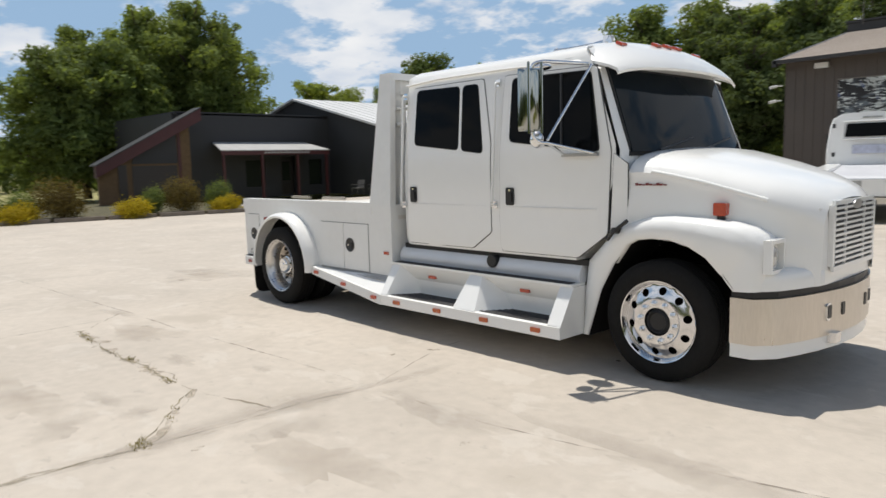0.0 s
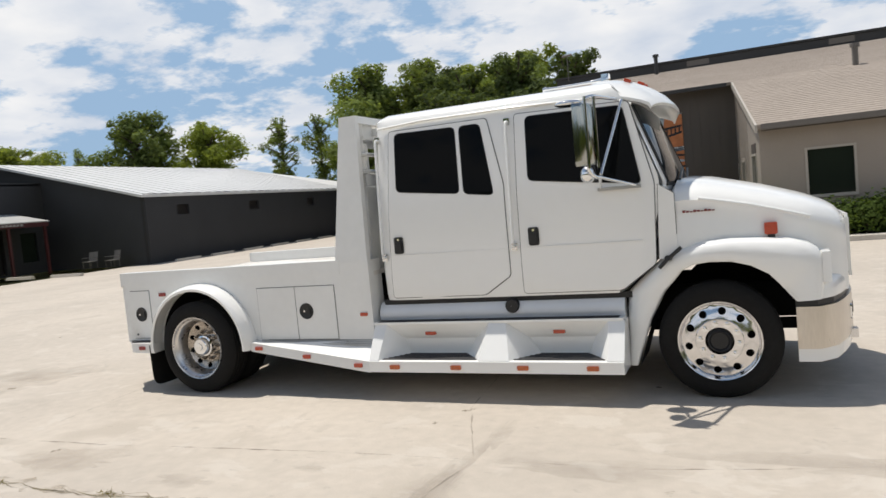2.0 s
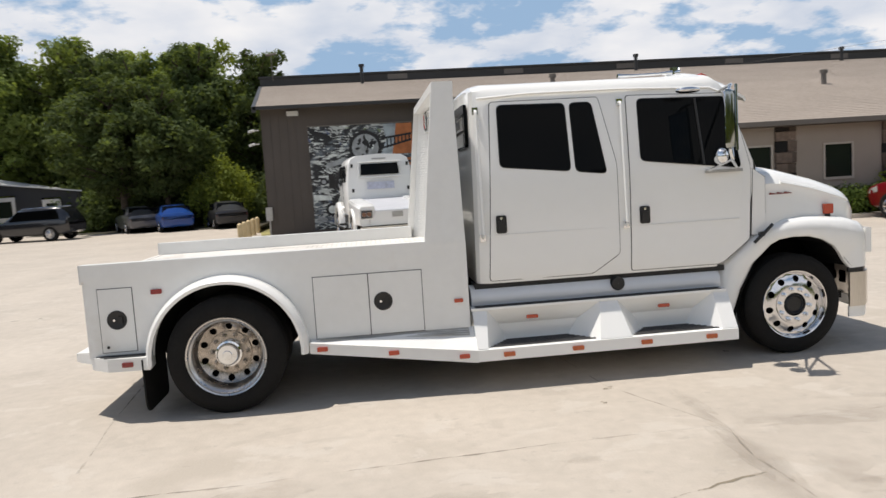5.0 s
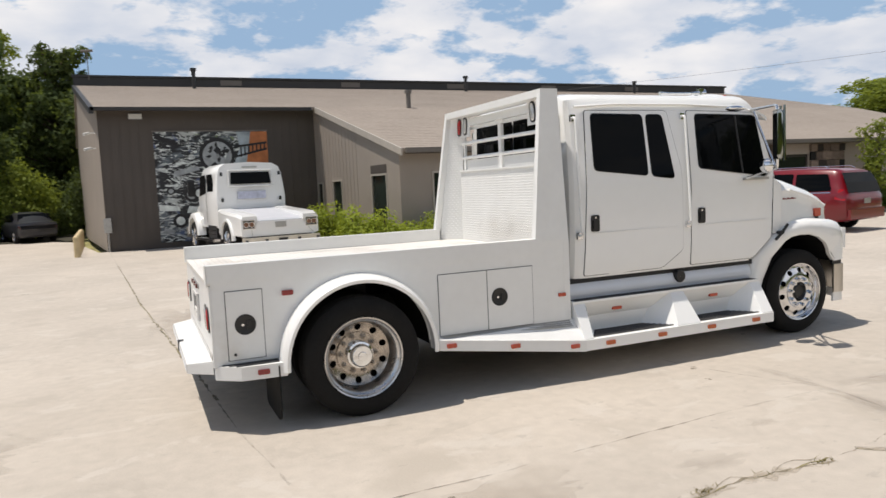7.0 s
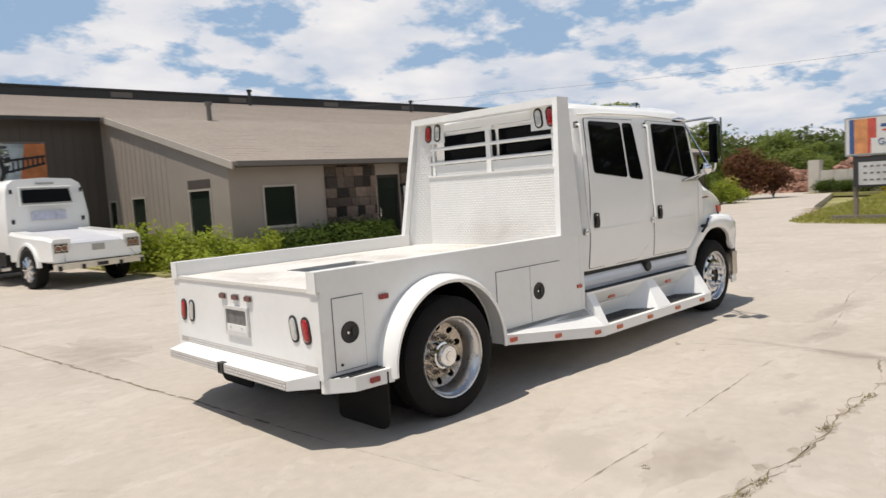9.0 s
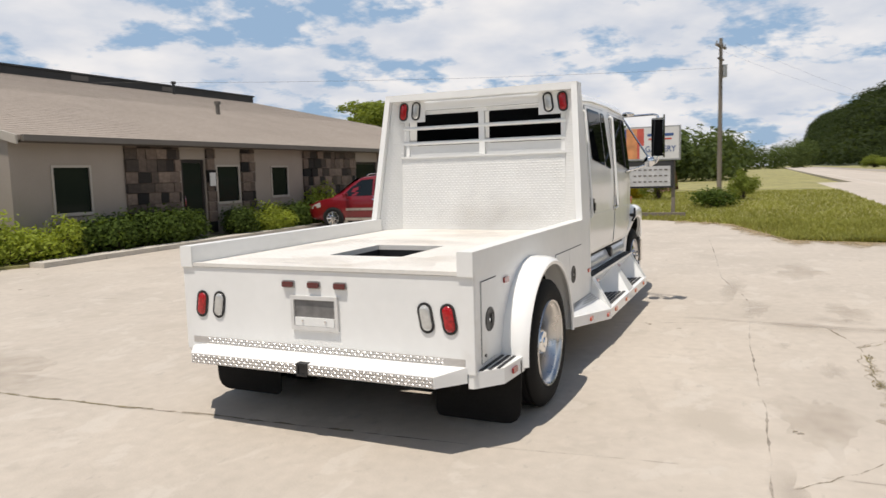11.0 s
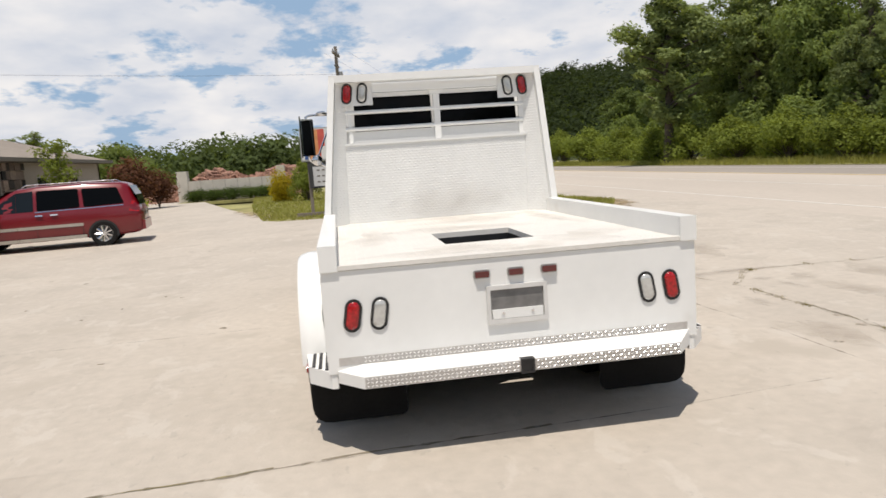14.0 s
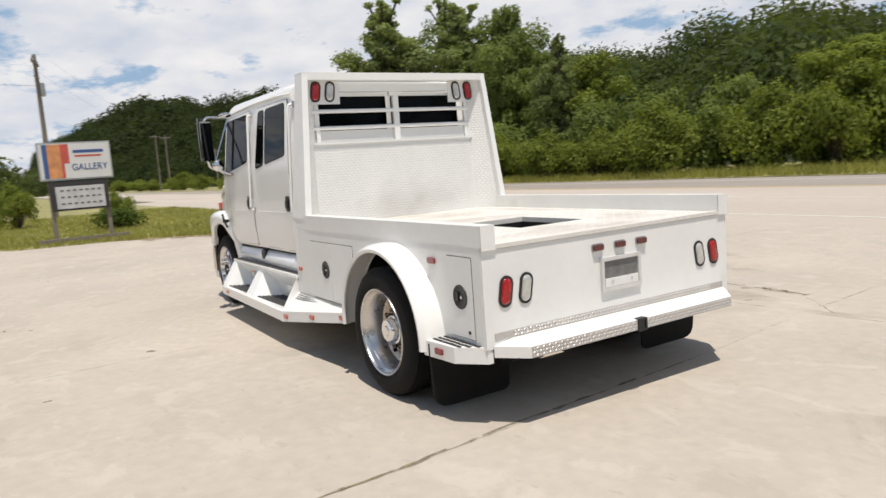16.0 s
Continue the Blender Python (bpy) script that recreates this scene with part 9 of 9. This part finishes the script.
def weedy_crack(pts, w, seed, tufts):
    """An open crack: crumbled edge, two or three ragged dark strands and small green tufts here and there."""
    crack(pts, w * 2.6, SPALL, "crumbled_edge", 0.05, z=0.0024)
    crack(pts, w * 0.30, HAIR, "crack", 0.07, z=0.0032)
    crack([(x + 0.02, y + 0.035) for x, y in pts], w * 0.18, HAIR, "crack", 0.09, z=0.0036)
    crack(pts, w * 0.24, WEED, "crack", 0.06, z=0.0030)
    r = random.Random(seed)
    bm = bmesh.new()
    for k in range(tufts):
        i = r.randrange(len(pts) - 1)
        t = r.random()
        cx, cy = pts[i][0] + (pts[i + 1][0] - pts[i][0]) * t, pts[i][1] + (pts[i + 1][1] - pts[i][1]) * t
        for _ in range(r.randrange(8, 26)):
            x, y, a = cx + r.gauss(0, 0.045), cy + r.gauss(0, 0.018), r.uniform(0, 6.28)
            h, u = r.uniform(0.010, 0.032), 0.0035
            bm.faces.new([bm.verts.new(p) for p in ((x - u * math.cos(a), y - u * math.sin(a), 0.001), (x + u * math.cos(a), y + u * math.sin(a), 0.001), (x + r.gauss(0, 0.018), y + r.gauss(0, 0.018), h))])
    tagged(part("weed_tufts", bm, WEEDS, lot), kind="stuff")


crack([(-8.85, 25.6), (-8.0, 12.0), (-7.72, 9.0), (-7.57, 6.85), (-7.38, 4.45), (-7.19, 3.02), (-7.05, 1.0), (-6.9, -3.5)], 0.016, JOINT, "slab_joint", 0.010)
crack([(-8.5, 20.0), (-8.0, 12.0), (-7.6, 7.3), (-7.56, 6.9), (-7.46, 5.6)], 0.030, HAIR, "joint_weeds", 0.02, z=0.0036)
crack([(-8.3, 17.0), (-8.0, 12.0), (-7.6, 7.3)], 0.014, WEED, "joint_weeds", 0.02, z=0.004)
crack([(-14, 2.6), (-7.3, 3.03), (-6.1, 3.05), (-5.4, 3.12), (-4.2, 3.2), (-2.7, 3.24), (-1.9, 3.26), (-1.3, 3.36), (0.2, 3.7), (6.2, 4.3)], 0.014, JOINT, "slab_joint", 0.012)
crack([(-3.15, -3.5), (-3.13, 1.3), (-3.08, 2.2), (-3.10, 2.7), (-3.0, 3.2), (-3.45, 4.3), (-3.75, 7.2), (-3.9, 11.0), (-4.4, 17.0)], 0.012, JOINT, "slab_joint", 0.012)
weedy_crack([(-6.8, 2.30), (-6.23, 2.25), (-5.74, 2.25), (-5.05, 2.28), (-4.63, 2.26), (-4.25, 2.24)], 0.050, 31, 8)
crack([(-4.25, 2.24), (-4.01, 2.25), (-3.7, 2.33), (-3.4, 2.43), (-3.15, 2.5)], 0.016, HAIR, "crack", 0.04)
crack([(-7.4, 2.95), (-6.9, 2.45), (-6.54, 2.32), (-5.6, 2.22)], 0.012, HAIR, "crack", 0.05)
weedy_crack([(-3.98, 2.29), (-3.5, 1.91), (-3.25, 1.74), (-3.12, 1.51)], 0.028, 37, 5)
weedy_crack([(-3.11, 1.55), (-3.13, 1.27), (-3.14, 1.0), (-3.15, 0.6), (-3.2, -0.8)], 0.024, 41, 4)


def blotch(x, y, rx, ry, seed, material=STAIN):
    """A flat, ragged stain."""
    r = random.Random(seed)
    ph = [r.uniform(0, 6.28) for _ in range(5)]
    bm = bmesh.new()
    vs = []
    for k in range(56):
        a = 2 * math.pi * k / 56
        f = 1 + 0.26 * math.sin(2 * a + ph[0]) + 0.2 * math.sin(3 * a + ph[1]) + 0.14 * math.sin(5 * a + ph[2]) + 0.1 * math.sin(9 * a + ph[3]) + 0.08 * math.sin(14 * a + ph[4])
        vs.append(bm.verts.new((x + rx * f * math.cos(a), y + ry * f * math.sin(a), 0.0012 + 0.00004 * (seed % 40))))
    bm.faces.new(vs)
    return part("stain", bm, material, lot)


for k, (x, y, rx, ry) in enumerate(((-6.2, 2.75, 0.6, 0.22), (-4.8, 1.3, 0.6, 0.26), (-2.2, 2.2, 0.5, 0.22), (-4.0, 0.4, 0.5, 0.35), (-7.4, 10, 0.5, 1.6), (-1.0, 1.2, 0.8, 0.4), (-9.5, 5.0, 0.9, 0.5), (1.2, 2.6, 0.8, 0.4))):
    blotch(x, y, rx, ry, k)
# grey dirt gathered along the joints
for k, (x, y, rx, ry) in enumerate(((-3.12, 2.30, 0.17, 0.75), (-3.08, 2.75, 0.16, 0.5), (-3.12, 1.5, 0.12, 0.6), (-2.75, 2.38, 0.20, 0.28), (-2.2, 3.20, 0.75, 0.13), (-0.6, 3.50, 1.0, 0.18), (-4.87, 2.55, 0.30, 0.09), (-4.07, 2.9, 0.15, 0.05),
                                    (-4.29, 1.74, 0.22, 0.10), (-3.88, 1.33, 0.24, 0.20), (-3.75, 1.78, 0.16, 0.14), (-3.02, 3.6, 0.08, 0.5), (-7.45, 2.95, 0.35, 0.12))):
    blotch(x, y, rx, ry, k + 20, DAMP)
for k in range(60):
    x, y = rc.uniform(-13, 6), rc.uniform(-3, 16)
    blotch(x, y, rc.uniform(0.02, 0.06), rc.uniform(0.015, 0.04), 100 + k, HAIR)

# dry, worn fringe of the grass island, spilling on to the concrete
DRY = stain_mat("dry_straw_fringe", (0.37, 0.285, 0.165), 0.9)
edge_line = [(14.5, -1.7), (12.0, -1.95), (10.5, -2.1), (9.2, -1.6), (8.0, -1.1), (7.0, -0.6), (6.3, 0.1), (5.95, 0.7), (6.0, 1.5), (6.3, 2.5), (7.8, 3.1), (9.4, 3.6), (11.0, 4.1), (12.2, 5.1), (13.4, 6.2), (14.4, 7.8), (15.2, 9.2), (18.5, 10.4), (22.0, 11.4)]
for k in range(72):
    a, b = edge_line[k % 18], edge_line[k % 18 + 1]
    t = rc.random()
    x, y = a[0] + (b[0] - a[0]) * t, a[1] + (b[1] - a[1]) * t
    ob = blotch(x + rc.uniform(-0.2, 0.5), y + rc.uniform(-0.15, 0.15), rc.uniform(0.5, 1.1), rc.uniform(0.25, 0.5), k, DRY)
    ob.location.z = 0.0125
    ob.name = "dry_patch"

# warm reflection on the lower part of the rack's plate, painted as brown patches
FILM = stain_mat("warm_reflection_film", (0.58, 0.50, 0.40), 0.10, (0, 1, 1))
for y, z, ry, rz in ((-0.15, 1.28, 0.55, 0.26), (0.12, 1.22, 0.42, 0.20), (-0.42, 1.20, 0.34, 0.17)):
    bm = bmesh.new()
    bm.faces.new([bm.verts.new((1.9065 - 0.0004 * ry, y + ry * math.cos(a) * (1 + 0.16 * math.sin(3 * a + y * 9)), max(1.128, z + rz * math.sin(a)))) for a in [2 * math.pi * k / 48 for k in range(48)]])
    part("dust_film", bm, FILM, rack)

# dirt on the bed floor
DIRT = stain_mat("brown_bed_dirt", (0.42, 0.35, 0.27), 0.26)
for k, (x, y, rx, ry) in enumerate(((1.72, 0.1, 0.22, 0.62), (1.3, -0.2, 0.35, 0.5), (0.6, 0.1, 0.3, 0.5), (-0.75, 0.3, 0.22, 0.5), (-0.6, -0.6, 0.3, 0.3), (0.3, 0.75, 0.5, 0.18), (1.0, -0.85, 0.7, 0.12), (-0.95, 0.0, 0.08, 0.3))):
    ob = blotch(x, y, rx, ry, k + 60, DIRT)
    ob.parent = truck
    ob.location.z = 1.128
    ob.name = "dirt_patch"
